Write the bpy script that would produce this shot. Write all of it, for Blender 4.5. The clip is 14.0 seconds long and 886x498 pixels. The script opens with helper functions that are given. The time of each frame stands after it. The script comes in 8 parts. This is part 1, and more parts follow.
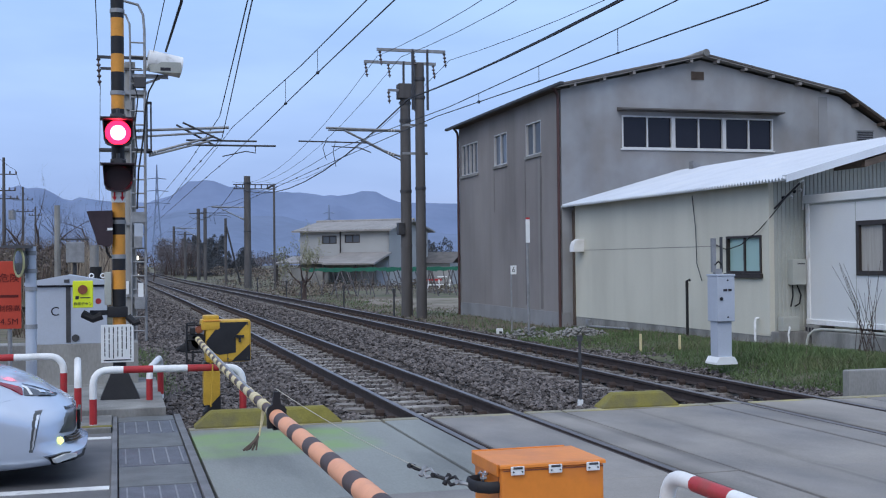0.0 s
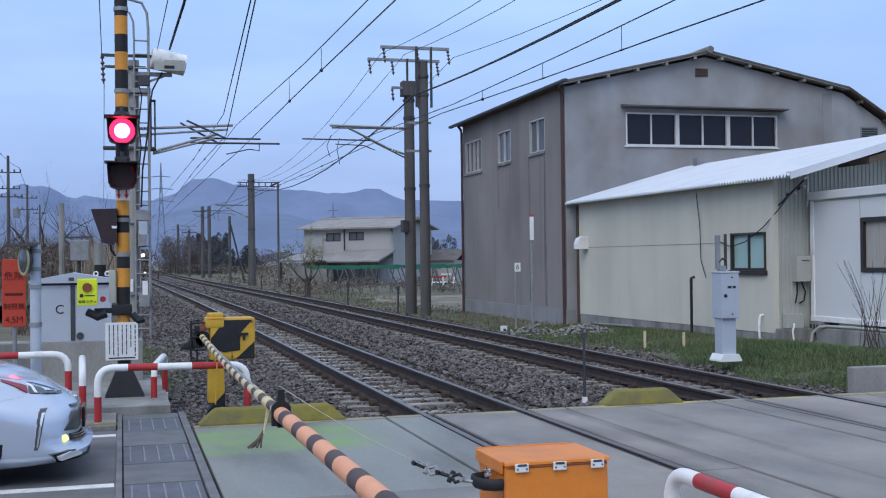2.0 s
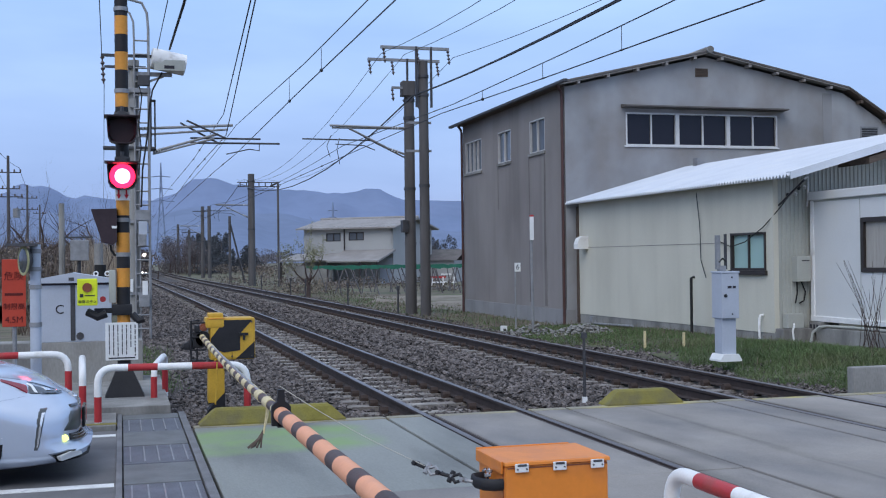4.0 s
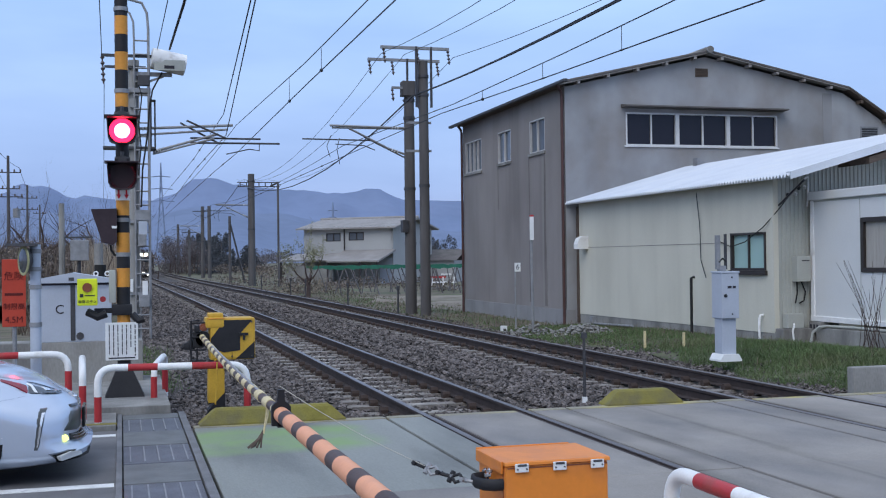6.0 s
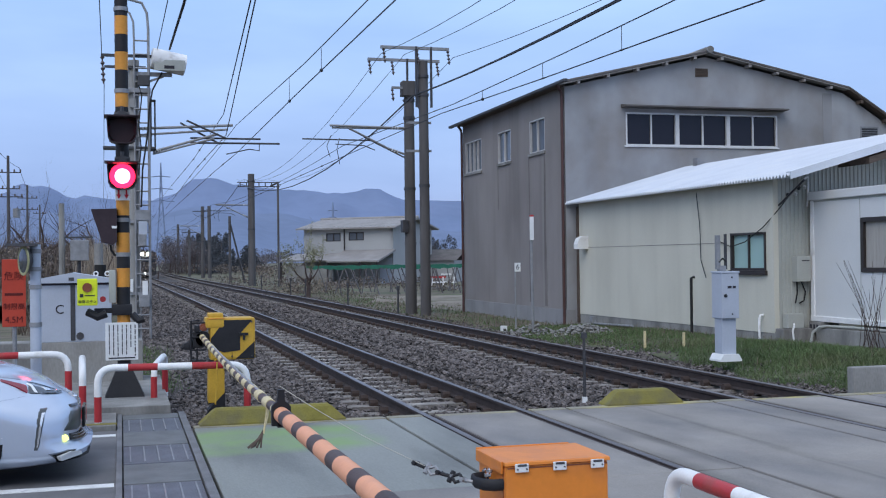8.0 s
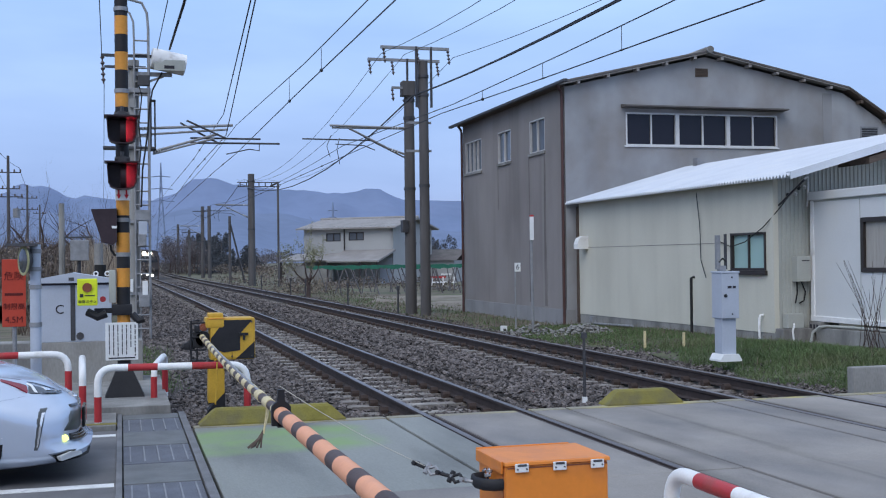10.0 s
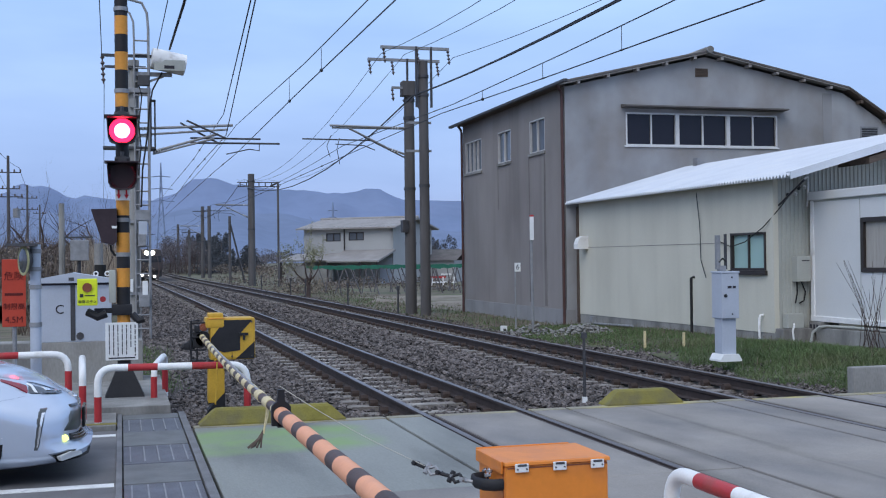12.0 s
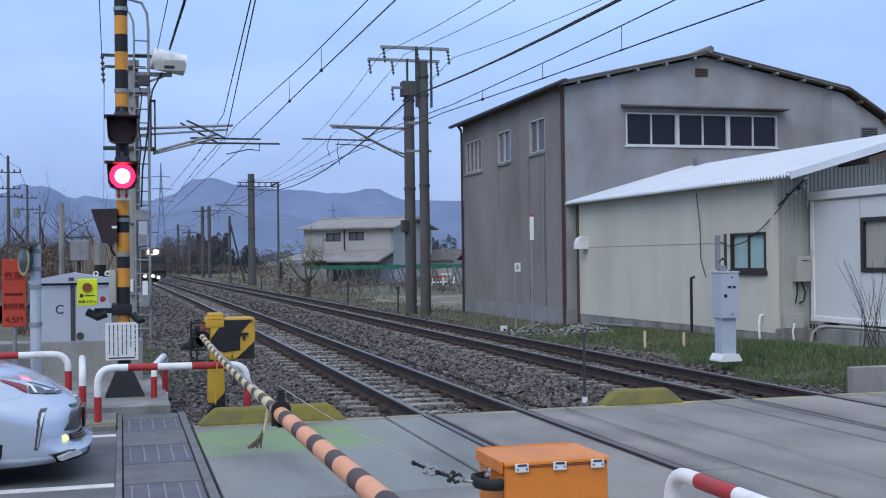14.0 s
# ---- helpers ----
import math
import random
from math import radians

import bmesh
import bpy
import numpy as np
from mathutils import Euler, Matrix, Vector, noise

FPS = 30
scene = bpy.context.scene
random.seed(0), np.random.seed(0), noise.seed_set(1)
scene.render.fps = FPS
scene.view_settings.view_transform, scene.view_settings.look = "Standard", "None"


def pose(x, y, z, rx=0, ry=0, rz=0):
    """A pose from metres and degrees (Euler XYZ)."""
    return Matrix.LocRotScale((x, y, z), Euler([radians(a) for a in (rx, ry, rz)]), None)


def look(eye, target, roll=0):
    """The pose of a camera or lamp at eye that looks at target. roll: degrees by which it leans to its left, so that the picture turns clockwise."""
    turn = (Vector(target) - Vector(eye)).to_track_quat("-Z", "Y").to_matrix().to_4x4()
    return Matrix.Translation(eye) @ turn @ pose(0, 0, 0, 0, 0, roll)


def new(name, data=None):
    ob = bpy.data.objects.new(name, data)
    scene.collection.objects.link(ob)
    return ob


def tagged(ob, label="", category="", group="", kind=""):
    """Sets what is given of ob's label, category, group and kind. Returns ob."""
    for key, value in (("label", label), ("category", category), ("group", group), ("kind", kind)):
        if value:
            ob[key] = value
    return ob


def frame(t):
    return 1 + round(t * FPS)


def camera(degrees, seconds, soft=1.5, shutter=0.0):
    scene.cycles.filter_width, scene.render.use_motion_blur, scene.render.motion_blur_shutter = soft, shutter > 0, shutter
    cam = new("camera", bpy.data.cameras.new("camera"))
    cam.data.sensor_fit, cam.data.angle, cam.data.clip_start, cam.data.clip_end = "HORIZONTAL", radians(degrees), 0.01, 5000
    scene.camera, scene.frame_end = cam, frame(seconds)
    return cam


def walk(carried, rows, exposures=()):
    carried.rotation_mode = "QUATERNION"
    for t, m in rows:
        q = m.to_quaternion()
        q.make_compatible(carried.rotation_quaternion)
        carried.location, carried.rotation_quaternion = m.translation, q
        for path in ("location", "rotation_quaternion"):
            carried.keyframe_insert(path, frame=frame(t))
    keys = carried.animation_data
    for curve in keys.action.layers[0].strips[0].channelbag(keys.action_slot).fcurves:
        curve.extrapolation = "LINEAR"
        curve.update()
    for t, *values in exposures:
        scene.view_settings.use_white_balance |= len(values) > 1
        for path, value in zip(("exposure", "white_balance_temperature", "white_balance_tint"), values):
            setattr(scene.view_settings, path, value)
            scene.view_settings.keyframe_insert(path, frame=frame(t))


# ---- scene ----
# ---------------------------------------------------------------- camera
cam = camera(42.23, 14.0, soft=1.12)
EYE = Vector((0.0, 0.0, 1.70))


def aim(turn, tilt, roll):
    """Camera pose: turn to the right of the tracks and tilt upwards, in degrees."""
    a, p = radians(turn), radians(tilt)
    way = Vector((math.sin(a) * math.cos(p), math.cos(a) * math.cos(p), math.sin(p)))
    return look(EYE, EYE + way, roll)


# a hand still settles the tripod in the first second
walk(cam, [(0.0, aim(15.86, 0.64, -0.60)), (0.1, aim(15.86, 0.64, -0.60)), (0.2, aim(15.79, 0.60, -0.63)), (0.4, aim(15.715, 0.545, -0.67)),
           (0.6, aim(15.68, 0.525, -0.69)), (0.9, aim(15.66, 0.514, -0.69)), (1.2, aim(15.66, 0.514, -0.69)), (14.0, aim(15.66, 0.514, -0.69))])

# ---------------------------------------------------------------- sky and light
world = bpy.data.worlds.new("dusk_sky")
scene.world = world
world.use_nodes = True


def sky_nodes():
    nt = world.node_tree
    nt.nodes.clear()
    N = nt.nodes.new
    out, bg = N("ShaderNodeOutputWorld"), N("ShaderNodeBackground")
    sky = N("ShaderNodeTexSky")
    sky.sky_type, sky.sun_disc = "NISHITA", False
    sky.sun_elevation, sky.sun_rotation = radians(9), radians(215)
    co, sep = N("ShaderNodeTexCoord"), N("ShaderNodeSeparateXYZ")
    ramp = N("ShaderNodeValToRGB")
    ramp.color_ramp.elements[0].position, ramp.color_ramp.elements[0].color = 0.0, (0.33, 0.42, 0.71, 1)
    ramp.color_ramp.elements[1].position, ramp.color_ramp.elements[1].color = 1.0, (0.92, 1.06, 1.36, 1)
    e = ramp.color_ramp.elements.new(0.06)
    e.color = (0.355, 0.505, 0.91, 1)
    e = ramp.color_ramp.elements.new(0.25)
    e.color = (0.435, 0.665, 1.12, 1)
    mp, noi = N("ShaderNodeMapping"), N("ShaderNodeTexNoise")
    mp.inputs["Scale"].default_value = (1.2, 1.2, 5.0)
    noi.inputs["Scale"].default_value, noi.inputs["Detail"].default_value = 2.2, 5.0
    cr = N("ShaderNodeValToRGB")
    cr.color_ramp.elements[0].position, cr.color_ramp.elements[0].color = 0.38, (0.86, 0.88, 0.90, 1)
    cr.color_ramp.elements[1].position, cr.color_ramp.elements[1].color = 0.66, (1.12, 1.09, 1.04, 1)
    mul, mix, scl = N("ShaderNodeMix"), N("ShaderNodeMix"), N("ShaderNodeMix")
    for m, k, f in ((mul, "MULTIPLY", 1.0), (scl, "MULTIPLY", 1.0), (mix, "MIX", 0.12)):
        m.data_type, m.blend_type = "RGBA", k
        m.inputs[0].default_value = f
    L = nt.links.new
    L(co.outputs["Generated"], sep.inputs[0])
    L(sep.outputs["Z"], ramp.inputs[0])
    L(co.outputs["Generated"], mp.inputs[0])
    L(mp.outputs[0], noi.inputs["Vector"])
    L(noi.outputs["Fac"], cr.inputs[0])
    L(ramp.outputs[0], mul.inputs[6])
    L(cr.outputs[0], mul.inputs[7])
    L(sky.outputs[0], scl.inputs[6])
    scl.inputs[7].default_value = (0.10, 0.10, 0.10, 1)
    L(mul.outputs[2], mix.inputs[6])
    L(scl.outputs[2], mix.inputs[7])
    L(mix.outputs[2], bg.inputs[0])
    bg.inputs[1].default_value = 1.0
    L(bg.outputs[0], out.inputs[0])


sky_nodes()
sun = new("overcast_sun", bpy.data.lights.new("overcast_sun", "SUN"))
sun.data.energy, sun.data.angle, sun.data.color = 1.1, radians(40), (1.0, 0.95, 0.88)
sun.matrix_world = look((-20, -25, 30), (0, 0, 0))
scene.view_settings.exposure = 0.18


# ---------------------------------------------------------------- materials
def mat(name, color, rough=0.7, metal=0.0, var=0.25, scale=3.0, fine=40.0, bump=0.15, spot=None, spot_scale=1.2, spot_at=0.58, spot_soft=0.12,
        emit=None, power=0.0, stretch=(1, 1, 1), island=0.0, spec=0.3, streak=0.0, bands=None):
    """Paint, stone or metal with broad stains, fine grain and relief. spot: a second colour that comes through in patches."""
    m = bpy.data.materials.new(name)
    m.use_nodes = True
    nt = m.node_tree
    b = nt.nodes["Principled BSDF"]
    N, L = nt.nodes.new, nt.links.new
    b.inputs["Roughness"].default_value, b.inputs["Metallic"].default_value = rough, metal
    b.inputs["Specular IOR Level"].default_value = spec
    co, mp = N("ShaderNodeTexCoord"), N("ShaderNodeMapping")
    mp.inputs["Scale"].default_value = stretch
    L(co.outputs["Object"], mp.inputs[0])

    def noise_at(s, d):
        n = N("ShaderNodeTexNoise")
        n.inputs["Scale"].default_value, n.inputs["Detail"].default_value = s, d
        L(mp.outputs[0], n.inputs["Vector"])
        return n.outputs["Fac"]

    big, small = noise_at(scale, 4.0), noise_at(fine, 3.0)
    add = N("ShaderNodeMath")
    add.operation = "MULTIPLY_ADD"
    L(small, add.inputs[0])
    add.inputs[1].default_value = 0.5
    L(big, add.inputs[2])
    rng = N("ShaderNodeMapRange")
    rng.inputs["From Min"].default_value, rng.inputs["From Max"].default_value = 0.45, 1.05
    rng.inputs["To Min"].default_value, rng.inputs["To Max"].default_value = 1 - var, 1 + var
    L(add.outputs[0], rng.inputs[0])
    last = rng.outputs[0]
    if island:
        g = N("ShaderNodeNewGeometry")
        r2 = N("ShaderNodeMapRange")
        r2.inputs["To Min"].default_value, r2.inputs["To Max"].default_value = 1 - island, 1 + island
        L(g.outputs["Random Per Island"], r2.inputs[0])
        mm = N("ShaderNodeMath")
        mm.operation = "MULTIPLY"
        L(last, mm.inputs[0])
        L(r2.outputs[0], mm.inputs[1])
        last = mm.outputs[0]
    def math_node(op, a, b=None):
        n = N("ShaderNodeMath")
        n.operation = op
        for i, q in enumerate((a, b)):
            if q is None:
                continue
            if isinstance(q, (int, float)):
                n.inputs[i].default_value = q
            else:
                L(q, n.inputs[i])
        return n.outputs[0]

    if streak:
        # runs of dirt that rain has drawn down the face
        m2, n2, r3 = N("ShaderNodeMapping"), N("ShaderNodeTexNoise"), N("ShaderNodeMapRange")
        m2.inputs["Scale"].default_value = (2.6, 2.6, 0.10)
        n2.inputs["Scale"].default_value, n2.inputs["Detail"].default_value = 0.9, 5.0
        L(co.outputs["Object"], m2.inputs[0])
        L(m2.outputs[0], n2.inputs["Vector"])
        r3.inputs["From Min"].default_value, r3.inputs["From Max"].default_value = 0.50, 0.72
        r3.inputs["To Min"].default_value, r3.inputs["To Max"].default_value = 1.0, 1.0 - streak
        L(n2.outputs["Fac"], r3.inputs[0])
        last = math_node("MULTIPLY", last, r3.outputs[0])
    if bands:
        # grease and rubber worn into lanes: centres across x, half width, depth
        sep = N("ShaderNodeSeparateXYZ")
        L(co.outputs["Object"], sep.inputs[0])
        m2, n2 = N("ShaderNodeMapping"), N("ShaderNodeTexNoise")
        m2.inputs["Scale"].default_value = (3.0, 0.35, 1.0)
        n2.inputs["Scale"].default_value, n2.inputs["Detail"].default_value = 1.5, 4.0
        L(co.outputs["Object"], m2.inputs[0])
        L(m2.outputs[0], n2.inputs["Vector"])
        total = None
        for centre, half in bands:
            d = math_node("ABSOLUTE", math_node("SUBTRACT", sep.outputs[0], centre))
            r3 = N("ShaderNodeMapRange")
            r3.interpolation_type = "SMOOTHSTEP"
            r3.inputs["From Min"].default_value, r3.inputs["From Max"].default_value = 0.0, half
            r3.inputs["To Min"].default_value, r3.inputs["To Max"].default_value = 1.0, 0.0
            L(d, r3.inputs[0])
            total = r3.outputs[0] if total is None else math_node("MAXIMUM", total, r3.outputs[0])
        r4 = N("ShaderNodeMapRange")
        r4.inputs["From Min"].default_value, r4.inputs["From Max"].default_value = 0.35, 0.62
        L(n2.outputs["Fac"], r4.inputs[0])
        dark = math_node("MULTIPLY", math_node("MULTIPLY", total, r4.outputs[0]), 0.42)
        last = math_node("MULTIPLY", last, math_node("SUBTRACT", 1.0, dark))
    base = N("ShaderNodeRGB")
    base.outputs[0].default_value = (*color, 1)
    src = base.outputs[0]
    if spot:
        sn = noise_at(spot_scale, 6.0)
        sr = N("ShaderNodeMapRange")
        sr.inputs["From Min"].default_value, sr.inputs["From Max"].default_value = spot_at - spot_soft, spot_at + spot_soft
        L(sn, sr.inputs[0])
        mx = N("ShaderNodeMix")
        mx.data_type = "RGBA"
        L(sr.outputs[0], mx.inputs[0])
        L(src, mx.inputs[6])
        mx.inputs[7].default_value = (*spot, 1)
        src = mx.outputs[2]
    vm = N("ShaderNodeVectorMath")
    vm.operation = "SCALE"
    L(src, vm.inputs[0])
    L(last, vm.inputs["Scale"])
    L(vm.outputs[0], b.inputs["Base Color"])
    if bump:
        bp = N("ShaderNodeBump")
        bp.inputs["Strength"].default_value, bp.inputs["Distance"].default_value = bump, 0.02
        L(add.outputs[0], bp.inputs["Height"])
        L(bp.outputs[0], b.inputs["Normal"])
    if emit:
        b.inputs["Emission Color"].default_value, b.inputs["Emission Strength"].default_value = (*emit, 1), power
    return m


def glass(name, color, rough=0.03, trans=0.0, metal=0.0):
    m = bpy.data.materials.new(name)
    m.use_nodes = True
    b = m.node_tree.nodes["Principled BSDF"]
    b.inputs["Base Color"].default_value = (*color, 1)
    b.inputs["Roughness"].default_value, b.inputs["Transmission Weight"].default_value = rough, trans
    b.inputs["Metallic"].default_value = metal
    return m


M = {}
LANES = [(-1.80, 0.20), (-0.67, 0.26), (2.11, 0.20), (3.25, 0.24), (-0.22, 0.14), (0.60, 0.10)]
M["asphalt"] = mat("asphalt", (0.165, 0.163, 0.165), 0.85, var=0.35, scale=1.2, fine=120, bump=0.25, spot=(0.085, 0.085, 0.09), spot_scale=0.7)
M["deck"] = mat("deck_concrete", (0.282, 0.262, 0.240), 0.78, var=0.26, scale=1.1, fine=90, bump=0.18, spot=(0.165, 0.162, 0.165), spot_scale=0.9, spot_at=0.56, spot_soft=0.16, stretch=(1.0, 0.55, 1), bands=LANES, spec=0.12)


def soft_patch(name, color, tint, x0, x1, y0, y1):
    """Concrete with a soft-edged, uneven patch of a second colour."""
    m = mat(name, color, 0.75, var=0.22, scale=0.9, fine=60, bump=0.12, spot=(0.13, 0.135, 0.135), spot_scale=1.1, spot_at=0.64, stretch=(1.2, 0.3, 1))
    nt = m.node_tree
    N, L = nt.nodes.new, nt.links.new
    b = nt.nodes["Principled BSDF"]
    src = b.inputs["Base Color"].links[0].from_socket
    co, sep, noi, mix = N("ShaderNodeTexCoord"), N("ShaderNodeSeparateXYZ"), N("ShaderNodeTexNoise"), N("ShaderNodeMix")
    noi.inputs["Scale"].default_value, noi.inputs["Detail"].default_value = 2.2, 6.0
    L(co.outputs["Object"], sep.inputs[0])
    L(co.outputs["Object"], noi.inputs["Vector"])
    last = noi.outputs["Fac"]
    for out, lo, hi in ((sep.outputs[0], x0, x1), (sep.outputs[1], y0, y1)):
        for edge, inside in ((lo, 1), (hi, -1)):
            r = N("ShaderNodeMapRange")
            r.interpolation_type = "SMOOTHSTEP"
            r.inputs["From Min"].default_value, r.inputs["From Max"].default_value = (edge, edge + 0.7) if inside > 0 else (edge - 0.7, edge)
            r.inputs["To Min"].default_value, r.inputs["To Max"].default_value = (0.0, 1.0) if inside > 0 else (1.0, 0.0)
            L(out, r.inputs[0])
            k = N("ShaderNodeMath")
            k.operation = "MULTIPLY"
            L(last, k.inputs[0])
            L(r.outputs[0], k.inputs[1])
            last = k.outputs[0]
    r = N("ShaderNodeMapRange")
    r.inputs["From Min"].default_value, r.inputs["From Max"].default_value = 0.15, 0.62
    r.inputs["To Max"].default_value = 0.8
    L(last, r.inputs[0])
    mix.data_type = "RGBA"
    L(r.outputs[0], mix.inputs[0])
    L(src, mix.inputs[6])
    mix.inputs[7].default_value = (*tint, 1)
    L(mix.outputs[2], b.inputs["Base Color"])
    return m


M["deck_green"] = soft_patch("deck_green_patch", (0.225, 0.235, 0.22), (0.21, 0.33, 0.12), -4.9, -2.3, 4.9, 7.2)
M["deck_edge"] = mat("deck_edge_concrete", (0.27, 0.25, 0.19), 0.85, var=0.3, scale=2, fine=50, spot=(0.36, 0.31, 0.12), spot_scale=2.0)
M["concrete"] = mat("concrete", (0.27, 0.265, 0.25), 0.85, var=0.3, scale=1.6, fine=45, bump=0.25, spot=(0.15, 0.145, 0.14), spot_scale=1.2, stretch=(1, 1, 0.4), streak=0.3)
M["pole_concrete"] = mat("pole_concrete", (0.105, 0.10, 0.10), 0.85, var=0.25, scale=1.5, fine=50, bump=0.2, spot=(0.07, 0.066, 0.065), spot_scale=1.0, stretch=(3, 3, 0.4))
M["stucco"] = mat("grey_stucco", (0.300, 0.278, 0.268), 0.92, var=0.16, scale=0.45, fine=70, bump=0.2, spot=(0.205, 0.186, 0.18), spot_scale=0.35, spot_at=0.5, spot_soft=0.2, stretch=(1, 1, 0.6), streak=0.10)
# gable colour is paler and bluer: the sky's light is put into it
M["stucco_gable"] = mat("skylit_grey_stucco", (0.325, 0.335, 0.352), 0.92, var=0.18, scale=0.9, fine=60, bump=0.2, spot=(0.255, 0.242, 0.235), spot_scale=0.55, spot_at=0.52, spot_soft=0.12, stretch=(1, 1, 0.9), streak=0.06)
M["stucco_band"] = mat("damp_grey_stucco", (0.262, 0.262, 0.268), 0.92, var=0.18, scale=0.9, fine=60, bump=0.2, spot=(0.23, 0.225, 0.225), spot_scale=0.5, streak=0.1)
M["streak"] = mat("rain_streak_stain", (0.165, 0.15, 0.142), 0.95, var=0.4, scale=2, fine=30, stretch=(3, 3, 0.3))
M["roof_tile"] = mat("dark_roof_sheet", (0.115, 0.105, 0.10), 0.7, var=0.3, scale=2, fine=40)
M["wood_dark"] = mat("weathered_wood", (0.10, 0.075, 0.06), 0.85, var=0.35, scale=3, fine=60, stretch=(1, 6, 6))
M["cream_wall"] = mat("cream_wall_sheet", (0.59, 0.57, 0.482), 0.8, var=0.10, scale=0.5, fine=50, bump=0.1, spot=(0.52, 0.50, 0.42), spot_scale=0.6, stretch=(1, 1, 0.4), streak=0.05)
M["sheet_grey"] = mat("ribbed_grey_sheet", (0.40, 0.41, 0.375), 0.6, var=0.15, scale=1.2, fine=40, bump=0.08)
M["white_roof"] = mat("pale_roof_sheet", (0.60, 0.635, 0.69), 0.5, var=0.10, scale=1.0, fine=30, bump=0.08, spot=(0.60, 0.62, 0.64), spot_scale=1.0, spot_at=0.62)
M["white_panel"] = mat("white_panel", (0.66, 0.67, 0.67), 0.5, var=0.06, scale=0.8, fine=30, bump=0.04, spot=(0.62, 0.62, 0.59), spot_scale=0.8, spot_at=0.64)
M["white"] = mat("white_paint", (0.78, 0.78, 0.77), 0.45, var=0.10, scale=4, fine=60, bump=0.06, spot=(0.55, 0.53, 0.50), spot_scale=5, spot_at=0.68)
M["red"] = mat("red_paint", (0.42, 0.035, 0.04), 0.45, var=0.2, scale=5, fine=60, bump=0.06, spot=(0.30, 0.06, 0.05), spot_scale=6, spot_at=0.66)
M["line_white"] = mat("road_paint", (0.66, 0.66, 0.65), 0.75, var=0.2, scale=6, fine=80, spot=(0.30, 0.30, 0.30), spot_scale=12, spot_at=0.68)
M["yellow"] = mat("yellow_paint", (0.55, 0.33, 0.04), 0.5, var=0.2, scale=5, fine=50, bump=0.08, spot=(0.38, 0.22, 0.05), spot_scale=5, spot_at=0.66)
M["yellow_kerb"] = mat("yellow_kerb_paint", (0.23, 0.20, 0.045), 0.8, var=0.3, scale=4, fine=60, bump=0.25, spot=(0.13, 0.115, 0.05), spot_scale=4, spot_at=0.55)
M["orange_band"] = mat("orange_band_paint", (0.62, 0.27, 0.045), 0.5, var=0.18, scale=4, fine=50, spot=(0.45, 0.22, 0.08), spot_scale=5, spot_at=0.68)
M["black"] = mat("black_paint", (0.018, 0.018, 0.021), 0.6, var=0.3, scale=5, fine=60, bump=0.08)
M["black_brown"] = mat("brown_black_band", (0.075, 0.05, 0.045), 0.55, var=0.25, scale=5, fine=60, bump=0.08)
M["orange"] = mat("orange_enamel", (0.72, 0.23, 0.035), 0.42, var=0.10, scale=3, fine=40, bump=0.04, spot=(0.58, 0.19, 0.05), spot_scale=4, spot_at=0.62)
M["peach"] = mat("faded_orange_boom", (0.78, 0.36, 0.20), 0.55, var=0.10, scale=6, fine=60, bump=0.06, spot=(0.66, 0.30, 0.17), spot_scale=6)
M["cream"] = mat("cream_tape", (0.66, 0.56, 0.32), 0.6, var=0.2, scale=20, fine=80, spot=(0.45, 0.36, 0.22), spot_scale=20)
M["steel"] = mat("galvanised_steel", (0.27, 0.275, 0.285), 0.55, metal=0.35, var=0.25, scale=6, fine=60, bump=0.08)
M["steel_dark"] = mat("dark_steel", (0.07, 0.07, 0.075), 0.55, metal=0.4, var=0.3, scale=5, fine=50)
M["chrome"] = mat("bright_metal", (0.78, 0.78, 0.78), 0.18, metal=1.0, var=0.08, scale=6, fine=50, bump=0.02)
M["rail"] = mat("rusty_rail_side", (0.045, 0.034, 0.032), 0.85, metal=0.0, var=0.35, scale=6, fine=60, bump=0.2)
M["rail_top"] = mat("worn_rail_head", (0.16, 0.145, 0.145), 0.42, metal=0.55, var=0.2, scale=8, fine=50, bump=0.03, stretch=(1, 0.1, 1))
M["sleeper"] = mat("sleeper_concrete", (0.16, 0.14, 0.125), 0.9, var=0.35, scale=5, fine=50, bump=0.25, spot=(0.34, 0.32, 0.29), spot_scale=1.5, spot_at=0.58)
M["fastener"] = mat("rusty_fastener", (0.05, 0.035, 0.03), 0.85, var=0.4, scale=20, fine=60)
M["ballast"] = mat("ballast_bed", (0.058, 0.049, 0.045), 0.95, var=0.5, scale=14, fine=45, bump=0.9, spot=(0.085, 0.075, 0.07), spot_scale=9)
M["stone"] = mat("ballast_stone", (0.113, 0.099, 0.094), 0.92, var=0.25, scale=12, fine=60, bump=0.2, island=0.75)
M["earth"] = mat("earth_and_grass", (0.135, 0.115, 0.085), 0.95, var=0.4, scale=1.5, fine=25, bump=0.5, spot=(0.085, 0.105, 0.05), spot_scale=0.3, spot_at=0.54)
M["grass"] = mat("spring_grass", (0.094, 0.138, 0.056), 0.85, var=0.3, scale=0.8, fine=20, bump=0.0, island=0.35, spot=(0.135, 0.150, 0.075), spot_scale=0.6, spot_at=0.62)
M["dry_grass"] = mat("dry_grass", (0.160, 0.130, 0.100), 0.9, var=0.3, scale=0.5, fine=10, bump=0.0, island=0.5, spot=(0.10, 0.072, 0.062), spot_scale=0.4)
M["reed"] = mat("pale_dry_reed", (0.27, 0.225, 0.175), 0.9, var=0.3, scale=0.8, fine=10, bump=0.0, island=0.4)
M["branch"] = mat("bare_branch", (0.075, 0.055, 0.05), 0.9, var=0.3, scale=3, fine=30)
# blue in the far foliage is haze put into its colour
M["conifer"] = mat("hazed_dark_foliage", (0.088, 0.096, 0.108), 0.95, var=0.2, scale=0.6, fine=6, bump=0.0, island=0.2)
